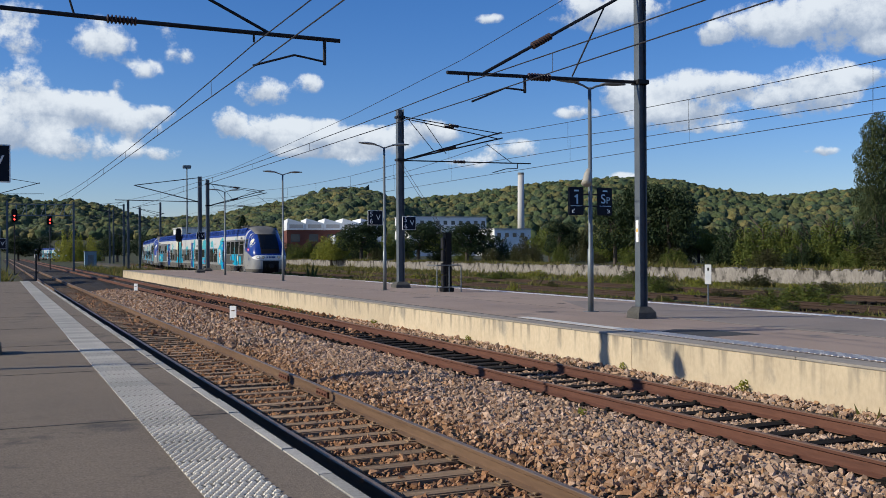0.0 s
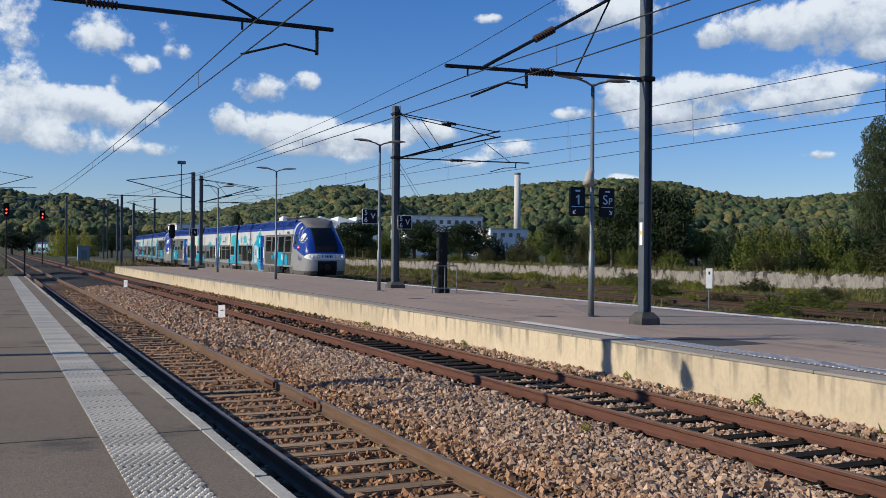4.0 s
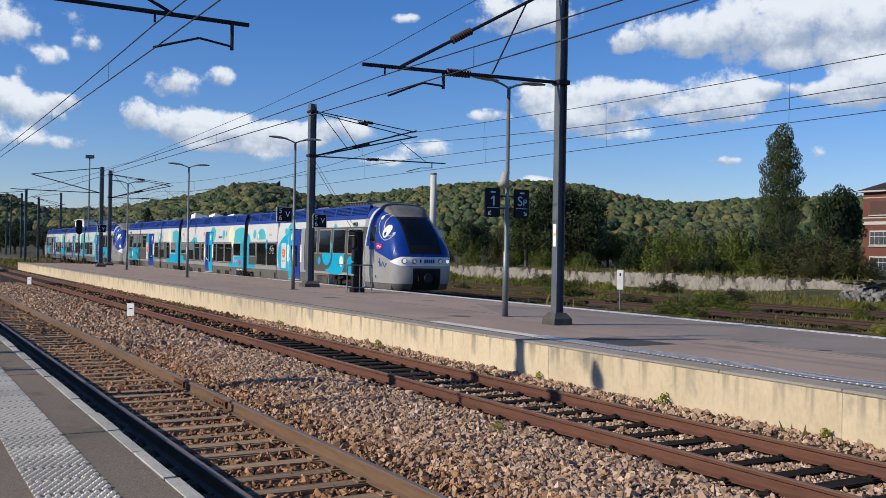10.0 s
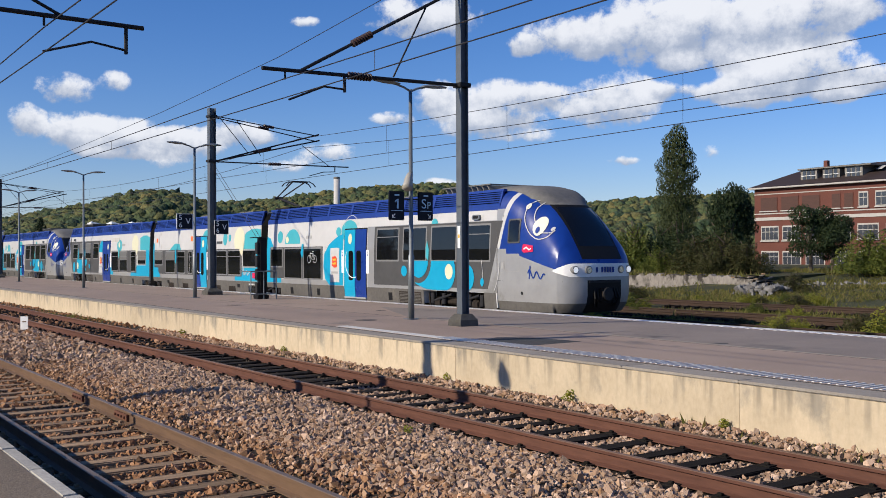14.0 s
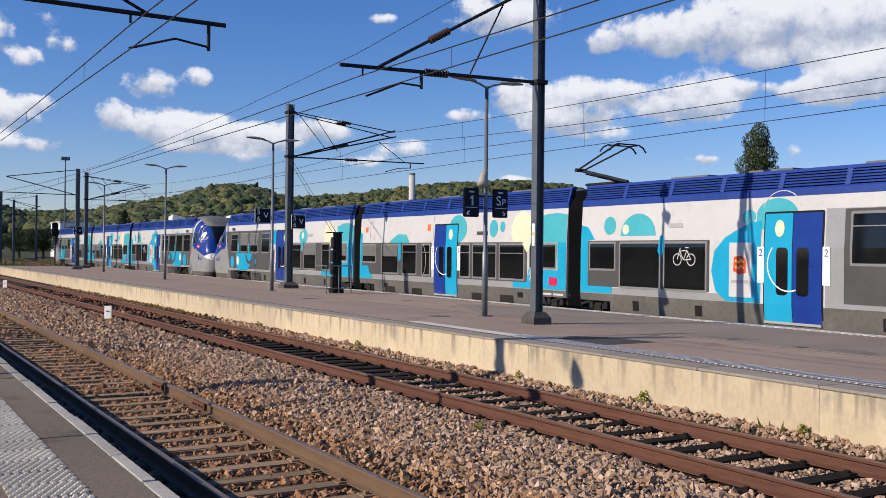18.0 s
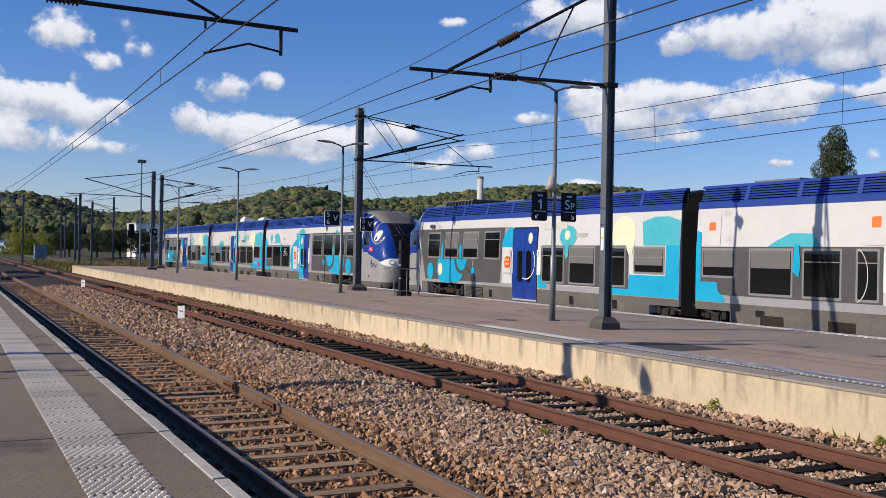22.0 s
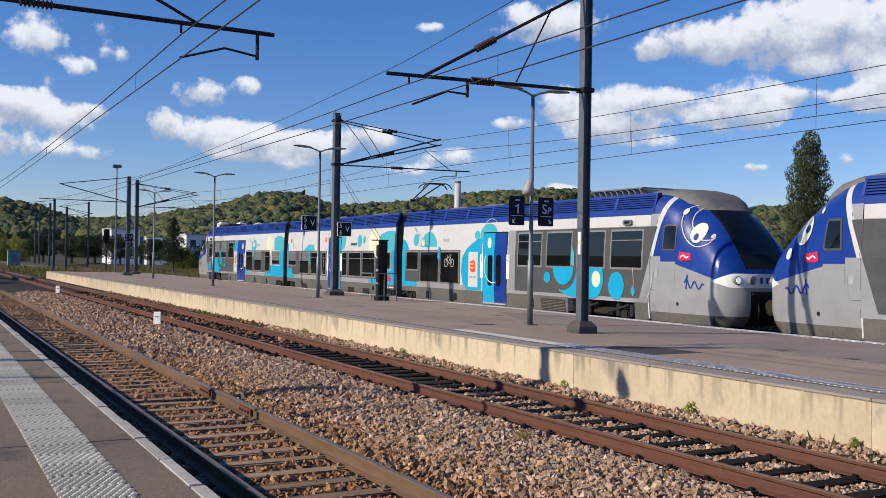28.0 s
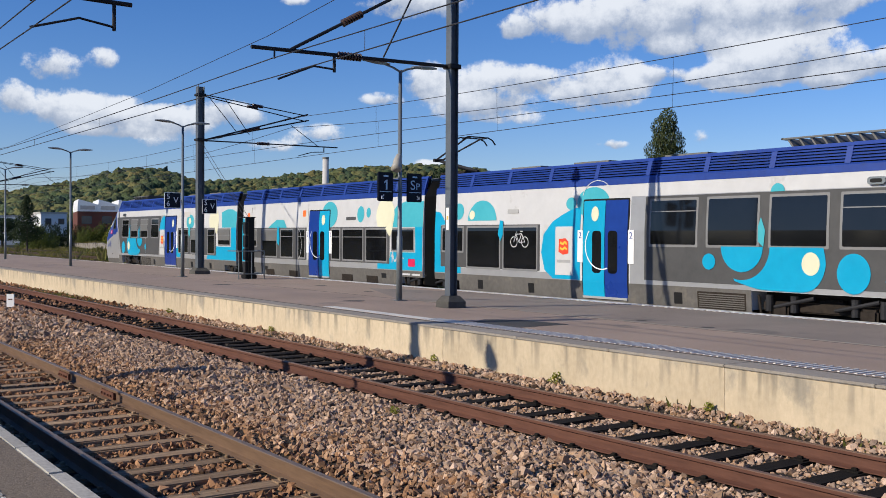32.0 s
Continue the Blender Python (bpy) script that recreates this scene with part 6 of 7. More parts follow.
def train_unit(label):
    u = thing("electric_train", label, "train", pose(T3, 0, 0), group="coupled train units")
    p, q = Painter(u, False), Painter(u, True)
    end_car(p, False)
    middle_car(p)
    end_car(q, True)
    gangway(p, 21.2, u)
    gangway(p, 36.4, u)
    pantograph(p, 21.6, u)
    return u


unit_a = train_unit("blue, silver and cyan three-car electric train with raised pantograph")
unit_b = copy_thing(unit_a, pose(T3, 56.9, 0))

# ---- island platform markings ----
def deck_quad(name, pts, material, label, category, lift=.004):
    v = [(x, y, deck_z(x) + lift) for x, y in pts] + [(x, y, deck_z(x) - .01) for x, y in pts]
    n = len(pts)
    return slab(name, Shape().add(v, [tuple(range(n)), tuple(range(n, 2 * n))[::-1]] + [(i, (i + 1) % n, n + (i + 1) % n, n + i) for i in range(n)]), material, label, category)


deck_quad("white_line", [(7.12, 14.9), (7.42, 14.9), (7.46, 19.6), (7.16, 19.6)], WHITE_PAINT, "worn white safety line on the asphalt", "line")
deck_quad("asphalt_patch", [(7.35, 13.3), (8.9, 13.5), (8.75, 14.7), (8.2, 15.1), (7.3, 14.5)], ASPHALT_DARK, "dark repaired patch in the asphalt", "patch", .003)
for k, (x, y, r) in enumerate(((8.9, 21.2, .3), (10.9, 13.6, .12), (10.8, 11.9, .16), (11.7, 25.2, .16), (9.4, 30.5, .3), (12.2, 29.0, .2))):
    deck_quad("asphalt_patch", [(x + r * math.cos(a * .785) * (1 + .25 * math.sin(a * 2.3 + k)), y + r * .8 * math.sin(a * .785)) for a in range(8)], ASPHALT_DARK, "small dark spot worn in the asphalt", "patch", .003)
deck_quad("platform_seam", [(6.98, -20), (7.02, -20), (7.02, 90), (6.98, 90)], ASPHALT_DARK, "long seam behind the edge slabs", "joint", .006)
deck_quad("platform_seam", [(10.35, -20), (10.38, -20), (10.5, 60), (10.47, 60)], ASPHALT_DARK, "long seam between asphalt lanes", "joint", .002)
deck_quad("asphalt_lane", [(10.55, -22), (14.4, -22), (14.45, 24), (12.8, 27), (10.6, 22)], surface("darker_asphalt", (0.165, 0.136, 0.118), (0.27, 0.226, 0.198), 0.9, grain=60, broad=0.6, bump=0.35, mix=0.45, stain=(0.11, 0.1, 0.092), stain_at=0.57, stain_scale=0.5, bump_size=0.006), "darker strip of newer asphalt along the platform", "asphalt", .0015)
deck_quad("platform_seam", [(10.49, -22), (10.56, -22), (10.6, 22), (10.54, 22)], CONCRETE, "pale seam beside the newer asphalt", "joint", .004)
ladder = thing("tactile_paving", "pale ribbed warning slabs along the island edge", "tactile paving", kind="structure")
lm_ = Shape()
for k in range(9):
    lm_.box(-.2, .2, .03 + .111 * k, .068 + .111 * k, -.01, .012, .004)
lm_ = lm_.mesh("ribbed_slab", TACTILE_WHITE)
for k in range(34):
    part("ribbed_slab", lm_, None, ladder, at=pose(7.3, 14.6 - k, deck_z(7.3) + .001))
far_dots = thing("platform_edge_line", "white studded line along the far platform edge", "line", kind="structure")
dm = Shape().box(-.16, .16, 0, .1, -.01, .008).box(-.16, .16, .18, .28, -.01, .008).box(-.16, .16, .36, .46, -.01, .008).box(-.16, .16, .54, .64, -.01, .008).box(-.16, .16, .72, .82, -.01, .008).mesh("edge_stud", WHITE_PLAIN)
for k in range(70):
    part("edge_stud", dm, None, far_dots, at=pose(14.75, -12 + .9 * k, deck_z(14.75)))
deck_quad("white_line", [(14.93, -20), (15.04, -20), (15.04, 90), (14.93, 90)], WHITE_PAINT, "white painted rim of the platform", "line")

# ---- beyond the station: wall, terrace, plants ----
OLD_WALL = surface("old_concrete_wall", (.13, .118, .105), (.34, .31, .28), .92, grain=4, broad=.6, bump=.6, stain=(.04, .035, .03), stain_at=.49, stain_scale=1.1, stretch=(1, 1, .6), bump_size=.05)
RUBBLE = island_colours("rubble", [(.15, .145, .14), (.22, .215, .21), (.10, .095, .09)], .9, 20, .3)
BARK = surface("bark", (.05, .04, .03), (.12, .095, .075), .9, grain=14, stretch=(1, 1, .3), bump=.6, bump_size=.03)
LEAF_DARK = island_colours("dark_leaves", [(0.011, 0.023, 0.010), (0.021, 0.039, 0.012), (0.016, 0.031, 0.013), (0.036, 0.048, 0.014), (0.024, 0.042, 0.015)], .7, 5, 0, seep=.2)
LEAF_MID = island_colours("green_leaves", [(0.055, 0.085, 0.017), (0.11, 0.135, 0.024), (0.08, 0.106, 0.022), (0.15, 0.155, 0.026), (0.088, 0.118, 0.022)], .7, 5, 0, seep=.3)
LEAF_WARM = island_colours("turning_leaves", [(0.0422, 0.0497, 0.0159), (0.0727, 0.0708, 0.0244), (0.0547, 0.0607, 0.0179), (0.0603, 0.0497, 0.0201), (0.0360, 0.0497, 0.0159)], .7, 5, 0, seep=.25)
LEAF_LIME = island_colours("yellow_green_leaves", [(0.189, 0.21, 0.028), (0.304, 0.294, 0.0448), (0.246, 0.245, 0.0364), (0.145, 0.182, 0.028)], .7, 5, 0, seep=.35)
LEAF_POPLAR = island_colours("poplar_leaves", [(0.0272, 0.0442, 0.0136), (0.0510, 0.0654, 0.0195), (0.0374, 0.0544, 0.0170), (0.0620, 0.0688, 0.0204)], .6, 5, 0, seep=.2)
GRASS = island_colours("weed_blades", [(0.078, 0.092, 0.018), (0.15, 0.145, 0.032), (0.2, 0.165, 0.06), (0.1, 0.118, 0.022), (0.235, 0.185, 0.075), (0.068, 0.085, 0.018)], .8, 4, 0, seep=.35)
# woodland colours, lightened and turned blue-green to carry the haze of distance
HAZY_FOREST = island_colours("hazy_wooded_hill", [(0.0317, 0.0551, 0.0273), (0.0616, 0.0855, 0.0357), (0.106, 0.109, 0.0399), (0.0396, 0.0627, 0.0336), (0.141, 0.123, 0.0441), (0.0704, 0.0931, 0.0378), (0.0264, 0.0475, 0.0284)], .9, .5, .9, swing=.8, depth=2.0)


ow = thing("retaining_wall", "stained old concrete retaining wall with a ragged top", "wall", kind="structure")
wall_rng = random.Random(31)
jag = [wall_rng.uniform(-.14, .08) if k % 3 else wall_rng.uniform(-.06, .1) for k in range(800)]
for k in range(32):
    s = Shape()
    for q in range(24):
        s.box(-.25, .25, .25 * q, .25 * q + .25, -.5, .3)
        s.box(-.25, .25, .25 * q, .25 * q + .25, .3, .7)
    s.weld()
    s.v = [(x + .04 * math.sin((y + 6 * k) * 1.7 + z * 3) + .05 * jag[(int(y * 8) + 13 * k + int(z * 10)) % 800], y, z + (jag[int(round((y + 6 * k) * 4)) % 800] if z > .5 else 0)) for x, y, z in s.v]
    part("wall_panel", s, OLD_WALL, ow, at=pose(48.2, 40 + 6 * k, 0))
slab("terrace", Shape().prism([(48.4, -.5), (48.4, .62), (56, .8), (140, 1.0), (140, -.5)], "y", 40, 235), GRASS_GROUND, "grassy terrace behind the retaining wall", "ground")
slab("bank", Shape().add([(40, -40, -.45), (58, -40, .9), (140, -40, 1.0), (40, 40.05, -.45), (58, 40.05, .9), (140, 40.05, 1.0), (40, 47, -.45)], [(0, 1, 4, 3), (1, 2, 5, 4), (3, 4, 6)]), GRASS_GROUND, "weedy bank where the wall ends", "ground")


def leafage(seed, blobs, count, leaf, out=.6):
    """Leaf clumps over the surface of several lumps: blobs are (x, y, z, rx, ry, rz)."""
    rng = np.random.default_rng(seed)
    bl = np.array(blobs, float)
    wgt = (bl[:, 3] * bl[:, 5]) ** 1.0
    pick = rng.choice(len(bl), count, p=wgt / wgt.sum())
    d = rng.normal(size=(count, 3))
    d /= np.linalg.norm(d, axis=1)[:, None]
    rad = rng.uniform(.55, 1.08, count) ** .5
    c = bl[pick, :3] + d * bl[pick, 3:] * rad[:, None]
    nrm = d * out + rng.normal(size=(count, 3)) * (1 - out) + np.array([0, 0, .2])
    nrm /= np.linalg.norm(nrm, axis=1)[:, None]
    u = np.cross(nrm, rng.normal(size=(count, 3)))
    u /= np.linalg.norm(u, axis=1)[:, None]
    w = np.cross(nrm, u)
    s = leaf * rng.uniform(.55, 1.35, count)[:, None]
    v = np.stack([c - u * s, c - w * s * .6 + nrm * s * .15, c + u * s * .9, c + w * s * .7 - nrm * s * .1], 1).reshape(-1, 3)
    f = np.arange(count * 4).reshape(-1, 4)
    return v, f


def leaf_mesh(name, material, v, f):
    me = bpy.data.meshes.new(name)
    me.from_pydata(v.tolist(), [], f.tolist())
    me.materials.append(material)
    return me


def trunk_shape(h, r, limbs, seed, spread):
    rng = random.Random(seed)
    s = Shape().tube([(0, 0, -.2), (.05 * h * .1, 0, h * .3), (rng.uniform(-.1, .1), rng.uniform(-.1, .1), h * .62), (rng.uniform(-.2, .2), rng.uniform(-.2, .2), h * .9)], [r * 1.2, r, r * .6, r * .15], 8)
    for k in range(limbs):
        a, z = k * 2.4 + rng.uniform(-.4, .4), h * rng.uniform(.25, .7)
        q = spread * rng.uniform(.5, .9)
        s.tube([(0, 0, z), (q * .5 * math.cos(a), q * .5 * math.sin(a), z + h * .1), (q * math.cos(a), q * math.sin(a), z + h * .22)], [r * .45, r * .3, r * .08], 6)
    return s


def tree_kind(seed, material, form, leaf=.135, count=7500):
    """Trunk with limbs, and a crown; made 1 m tall by 1 m wide, scaled where it stands."""
    rng = random.Random(seed)
    blobs = []
    if form == "round":
        for k in range(11):
            a, z = rng.uniform(0, 6.28), rng.uniform(.3, .82)
            q = .3 * (1 - abs(z - .52) * 1.2)
            blobs.append((q * math.cos(a), q * math.sin(a), z, rng.uniform(.16, .24), rng.uniform(.16, .24), rng.uniform(.1, .17)))
        blobs.append((0, 0, .55, .3, .3, .3))
    elif form == "bush":
        for k in range(17):
            a, q = k * 2.4 + rng.uniform(-.3, .3), .4 * (k / 16) ** .6
            h = (.98 - .55 * (q / .4) ** 2) * rng.uniform(.78, 1.0)
            lean = 1 + .15 * rng.random()
            for j in range(3):
                z = h * (.22 + .3 * j)
                w = (.13, .11, .065)[j] * rng.uniform(.8, 1.15)
                blobs.append((q * lean ** j * math.cos(a), q * lean ** j * math.sin(a), z, w, w, h * (.2, .2, .16)[j]))
    elif form == "column":
        for k in range(16):
            z = .14 + .8 * k / 15
            q = .06 + .1 * math.sin(math.pi * min(1, z)) ** .6
            a = k * 2.4
            wd = float(np.interp(z, (.1, .3, .6, .78, .9, .97), (.26, .28, .28, .25, .19, .1)))
            blobs.append((q * wd * 2 * math.cos(a), q * wd * 2 * math.sin(a), z, wd, wd, .085))
    elif form == "cone":
        for k in range(14):
            z = .12 + .82 * k / 13
            q = .3 * (1 - z) + .02
            for j in range(2):
                a = k * 2.4 + j * 3.1
                blobs.append((q * math.cos(a), q * math.sin(a), z, .28 * (1.05 - z) + .05, .28 * (1.05 - z) + .05, .07))
    return trunk_shape(1.0, .028, 7, seed, .3).mesh("trunk", BARK), leaf_mesh("crown", material, *leafage(seed, blobs, count, leaf * .13))


KINDS = {
    "round_dark": [tree_kind(k, LEAF_DARK, "round") for k in (1, 2, 3)],
    "round_mid": [tree_kind(k, LEAF_MID, "round") for k in (4, 5)],
    "bush_dark": [tree_kind(k, LEAF_DARK, "bush") for k in (6, 7)],
    "bush_mid": [tree_kind(k, LEAF_MID, "bush") for k in (8, 9, 10)],
    "bush_warm": [tree_kind(k, LEAF_WARM, "bush") for k in (11, 12)],
    "bush_lime": [tree_kind(k, LEAF_LIME, "bush") for k in (13, 14)],
    "column": [tree_kind(15, LEAF_POPLAR, "column", .07, 30000)],
    "cone": [tree_kind(k, LEAF_DARK, "cone", .13, 8000) for k in (16, 17)],
}
WORDS = {"round_dark": "dark green broadleaf tree on the terrace", "round_mid": "green broadleaf tree on the terrace", "bush_dark": "dense dark green shrub behind the wall", "bush_mid": "leafy green shrub behind the wall", "bush_warm": "shrub with leaves turning brown and yellow", "bush_lime": "yellow-green leafy shrub among the sidings", "column": "tall narrow poplar standing above the trees", "cone": "dark conifer with layered branches"}
plants = random.Random(5)


def plant(kind, x, y, z, h, w):
    tr, cr = KINDS[kind][plants.randrange(len(KINDS[kind]))]
    t = thing("shrub" if "bush" in kind else "tree", WORDS[kind], "shrub" if "bush" in kind else "tree", pose(x, y, z, 0, 0, plants.uniform(0, 360)), group="shrubs beyond the tracks" if "bush" in kind else "trees beyond the tracks")
    sc = Matrix.Diagonal((w, w, h, 1))
    part("trunk", tr, None, t, at=sc)
    part("crown", cr, None, t, at=sc)
    return t


def at_bearing(az, d):
    return -3.49 + d * math.sin(radians(az)), d * math.cos(radians(az))


def plant_seen(kind, az, d, el, w, z=.75):
    """A plant on a bearing whose top shows at an elevation seen from the platform."""
    x, y = at_bearing(az, d)
    plant(kind, x, y, z, 2.12 + d * math.tan(radians(el)) - z, w)


# belt of shrubs and trees along the terrace
az = 15.0
while az < 40.5:
    d = (plants.uniform(55, 62) + 3) / math.sin(radians(max(az, 17)))
    el = float(np.interp(az, (15, 18, 19.4, 23, 27, 29, 31, 34, 37, 38, 41), (.7, 1.1, 1.5, 1.5, 1.25, 1.4, 1.9, 2.3, 2.3, 1.9, 1.6))) * plants.uniform(.7, 1.08)
    kind = plants.choice(("bush_dark", "bush_mid", "round_dark", "bush_mid", "round_mid", "bush_warm"))
    plant_seen(kind, az + plants.uniform(-.3, .3), d, el, plants.uniform(4.2, 6.5) * (1 if az < 30 else .8))
    az += plants.uniform(.75, 1.15) * (70 / d) ** .5 * 1.6
# taller growth in front of the poplar and the brick building
for kind, az, d, el, w in (("bush_dark", 40.6, 88, 1.9, 4.5), ("bush_mid", 42.1, 84, 2.15, 5.6), ("bush_mid", 43.3, 83, 1.9, 4.4), ("bush_dark", 44.3, 86, 1.7, 4), ("bush_mid", 45.6, 81, 2.25, 5.2), ("bush_dark", 46.9, 82, 1.9, 4.6), ("bush_dark", 48.2, 80, 2.1, 5), ("bush_warm", 49.0, 75, 1.3, 5.5), ("bush_warm", 50.4, 73, 1.45, 5), ("bush_warm", 51.6, 72, .9, 4), ("bush_mid", 57.8, 69, 1.7, 4.6), ("bush_mid", 58.9, 68, 1.2, 4), ("bush_dark", 60.2, 69, .5, 4.4), ("bush_dark", 61.6, 69, .7, 4.6), ("bush_dark", 63.2, 69, .9, 5)):
    plant_seen(kind, az, d, el, w)
az = 15.5
while az < 50:
    d = (plants.uniform(51, 53.5) + 3) / math.sin(radians(max(az, 17)))
    plant_seen(plants.choice(("bush_dark", "bush_mid", "bush_warm", "bush_mid")), az, d, plants.uniform(.0, .6), plants.uniform(2.4, 3.8))
    az += plants.uniform(1.5, 3.2) * (70 / d) ** .5
for kind, az, d, el, w in (("round_dark", 35.6, 98, 4.15, 6.5), ("round_dark", 37.0, 97, 4.05, 6.0), ("round_dark", 34.0, 100, 3.1, 6), ("round_dark", 50.7, 76, 4.15, 3.6), ("round_dark", 51.2, 77, 3.2, 3.0), ("bush_dark", 50.0, 78, 3.3, 3.6), ("round_dark", 54.9, 74, 2.9, 4.2), ("round_dark", 56.0, 74, 2.5, 3.4), ("round_dark", 19.4, 160, 1.85, 9), ("cone", 12.7, 150, 2.1, 4.5), ("bush_lime", 17.7, 165, 1.2, 7), ("round_dark", 22.7, 140, 1.85, 9), ("round_dark", 25.5, 130, 1.75, 8)):
    plant_seen(kind, az, d, el, w)
plant_seen("column", 47.9, 86, 7.05, 5.5)
# clumps of tall weeds among the sidings
for k in range(120):
    x, y = plants.uniform(19.2, 46), plants.uniform(9, 88)
    if min(abs(x - c) for c in (21.6, 26.6, 33.0)) < .5 and k % 3:
        continue
    h = plants.uniform(.35, .8)
    plant(plants.choice(("bush_lime", "bush_mid", "bush_lime", "bush_warm")), x, y, -.42, h, h * plants.uniform(1.2, 2.6))
# shrubs among the sidings and on the left of the line
for kind, x, y, h, w in (("bush_lime", 23.6, 16.0, 1.35, 2.4), ("bush_lime", 24.6, 15.2, 1.1, 2), ("bush_lime", 22.8, 19.6, .7, 1.6), ("bush_mid", 29, 33, 1.2, 3.2), ("bush_mid", 24.5, 30.5, 1.1, 2.4), ("bush_mid", 31, 47, 1.1, 3.4), ("bush_warm", 37, 40, .9, 3), ("bush_mid", 40, 62, 1.2, 4), ("bush_warm", 43, 52, 1.0, 3), ("bush_mid", 34, 72, 1.0, 4), ("bush_warm", 46, 36, 1.6, 3)):
    plant(kind, x, y, -.4, h, w)
for kind, az, d, el, w in (("round_dark", -3.2, 95, 4.4, 9), ("round_dark", -5.5, 80, 4.5, 9), ("round_dark", -1.9, 130, 2.6, 8), ("bush_lime", 3.6, 300, 1.6, 11), ("bush_lime", 4.6, 310, 1.2, 9), ("round_dark", 1.0, 330, 1.0, 12), ("round_dark", 2.0, 380, 1.0, 14), ("round_dark", 6.0, 290, 1.1, 11), ("round_dark", 7.4, 260, 1.1, 12), ("round_dark", 8.6, 240, 1.2, 10), ("round_dark", 9.9, 230, 1.1, 9), ("bush_dark", 14.0, 200, .9, 9), ("round_dark", 11.5, 210, 1.0, 9), ("bush_mid", 13.2, 185, .8, 8), ("round_mid", 5.3, 330, .9, 9)):
    plant_seen(kind, az, d, el, w, -.4)


# unseen low trees added behind the near platform to shape the train windows' reflections
for k in range(46):
    plant("round_dark" if k % 3 else "round_mid", -72 + 3 * math.sin(k * 2.1), -75 + 9 * k, -.4, 4.6 + 1.1 * math.sin(k * 1.3), 9)


def weeds(name, label, x0, x1, y0, y1, count, h, seed, height=None, bare=.1):
    rng = np.random.default_rng(seed)
    cx, cy = rng.uniform(x0, x1, count), rng.uniform(y0, y1, count)
    dense = np.sin(cx * .9 + 1.3 * np.sin(cy * .21)) + np.sin(cy * .33 + cx * .2) + rng.normal(0, .7, count) > bare
    cx, cy = cx[dense], cy[dense]
    n, b = len(cx), 9
    bx, by = cx[:, None] + rng.normal(0, .18, (n, b)), cy[:, None] + rng.normal(0, .18, (n, b))
    hh = h * rng.lognormal(0, .45, (n, 1)) * rng.uniform(.4, 1.2, (n, b))
    an, wd = rng.uniform(0, 6.28, (n, b)), .02 + .075 * hh
    lx, ly = rng.normal(0, .45, (n, b)) * hh, rng.normal(0, .45, (n, b)) * hh
    z0 = np.full((n, b), -.42) if height is None else height(bx) - .02
    v = np.stack([np.stack([bx - wd * np.cos(an), by - wd * np.sin(an), z0], -1), np.stack([bx + wd * np.cos(an), by + wd * np.sin(an), z0], -1), np.stack([bx + lx, by + ly, z0 + hh], -1)], 2).reshape(-1, 3)
    return tagged(new(name, leaf_mesh(name, GRASS, v, np.arange(len(v)).reshape(-1, 3))), label, "weeds", kind="stuff")


weeds("weeds", "rank grass and weeds between the sidings", 18.6, 47.8, 2, 60, 30000, .12, 1, None, .1)
weeds("weeds", "rank grass further along the sidings", 18.6, 47.8, 60, 190, 15000, .27, 2, None, .1)
weeds("weeds", "low green weeds along the foot of the platform wall", 5.95, 6.5, 4, 60, 1500, .055, 8, bed_z, .5)
weeds("weeds", "low weeds beside the platform line", 18.2, 21, 4, 90, 4000, .2, 3)
weeds("weeds", "grass on the verge left of the line", -14, -3, 62, 140, 2500, .4, 4)
weeds("weeds", "sparse tufts along the far verge of the line", 7.0, 15, 93, 170, 1800, .35, 5)
weeds("weeds", "rough grass on the bank by the rubble", 40, 62, 4, 46, 12000, .12, 6, lambda x: np.interp(x, (40, 58, 62), (-.45, .9, .92)), -.6)
weeds("weeds", "grass hanging over the top of the old wall", 47.9, 49.4, 40, 200, 6500, .2, 7, lambda x: np.full(x.shape, .66), -.3)
for k, (x, y, r) in enumerate(((44.0, 36.5, 1.3), (48.6, 37.6, 1.9), (50.0, 34.0, 1.6))):
    stones("rubble_heap", x - r, x + r, y - r, y + r, 150, .16, RUBBLE, "heap of grey rubble at the end of the wall", 40 + k, height=lambda px, x=x, r=r: -.4 + .6 * np.maximum(0, 1 - ((px - x) / r) ** 2))
tp = thing("timber_pile", "weathered heap of old planks beyond the sidings", "timber", pose(46.2, 38.6, -.1, 0, 0, 35))
pile = random.Random(17)
for k in range(22):
    w = pile.uniform(2.2, 4.2)
    part("plank", Shape().box(-w / 2, w / 2, -.11, .11, 0, .07, .006), (SLEEPER_PALE, SLEEPER_DARK, OLD_WALL)[k % 3], tp, at=pose(pile.uniform(-.8, .8), pile.uniform(-.9, .9), .02 + .055 * k * (1 - k / 80), pile.uniform(-4, 4), pile.uniform(-5, 5), pile.uniform(-25, 25)))
TUFT = [leaf_mesh("tuft", LEAF_LIME, *leafage(70 + k, [(0, 0, .1, .12, .12, .1), (.08, .05, .14, .08, .08, .1)], 90, .035)) for k in range(2)]
for k, (x, y, z, s) in enumerate(((6.35, 11.0, -.05, 1.3), (6.38, 20.6, -.06, 1.0), (3.05, 10.2, -.04, .7), (6.36, 27, -.05, 1), (6.4, 8.2, -.05, 1.0), (-1.5, 7.2, -.2, 1.3), (-1.52, 9.6, -.2, 1.1), (-1.5, 6.3, -.2, 1.5), (6.4, 14.2, -.05, .9))):
    tagged(part("weed_tuft", TUFT[k % 2], None, at=pose(x, y, z, 0, 0, 50 * k) @ Matrix.Scale(s * .6, 4)), "small green weed growing in the ballast", "weed", group="weeds in the ballast")

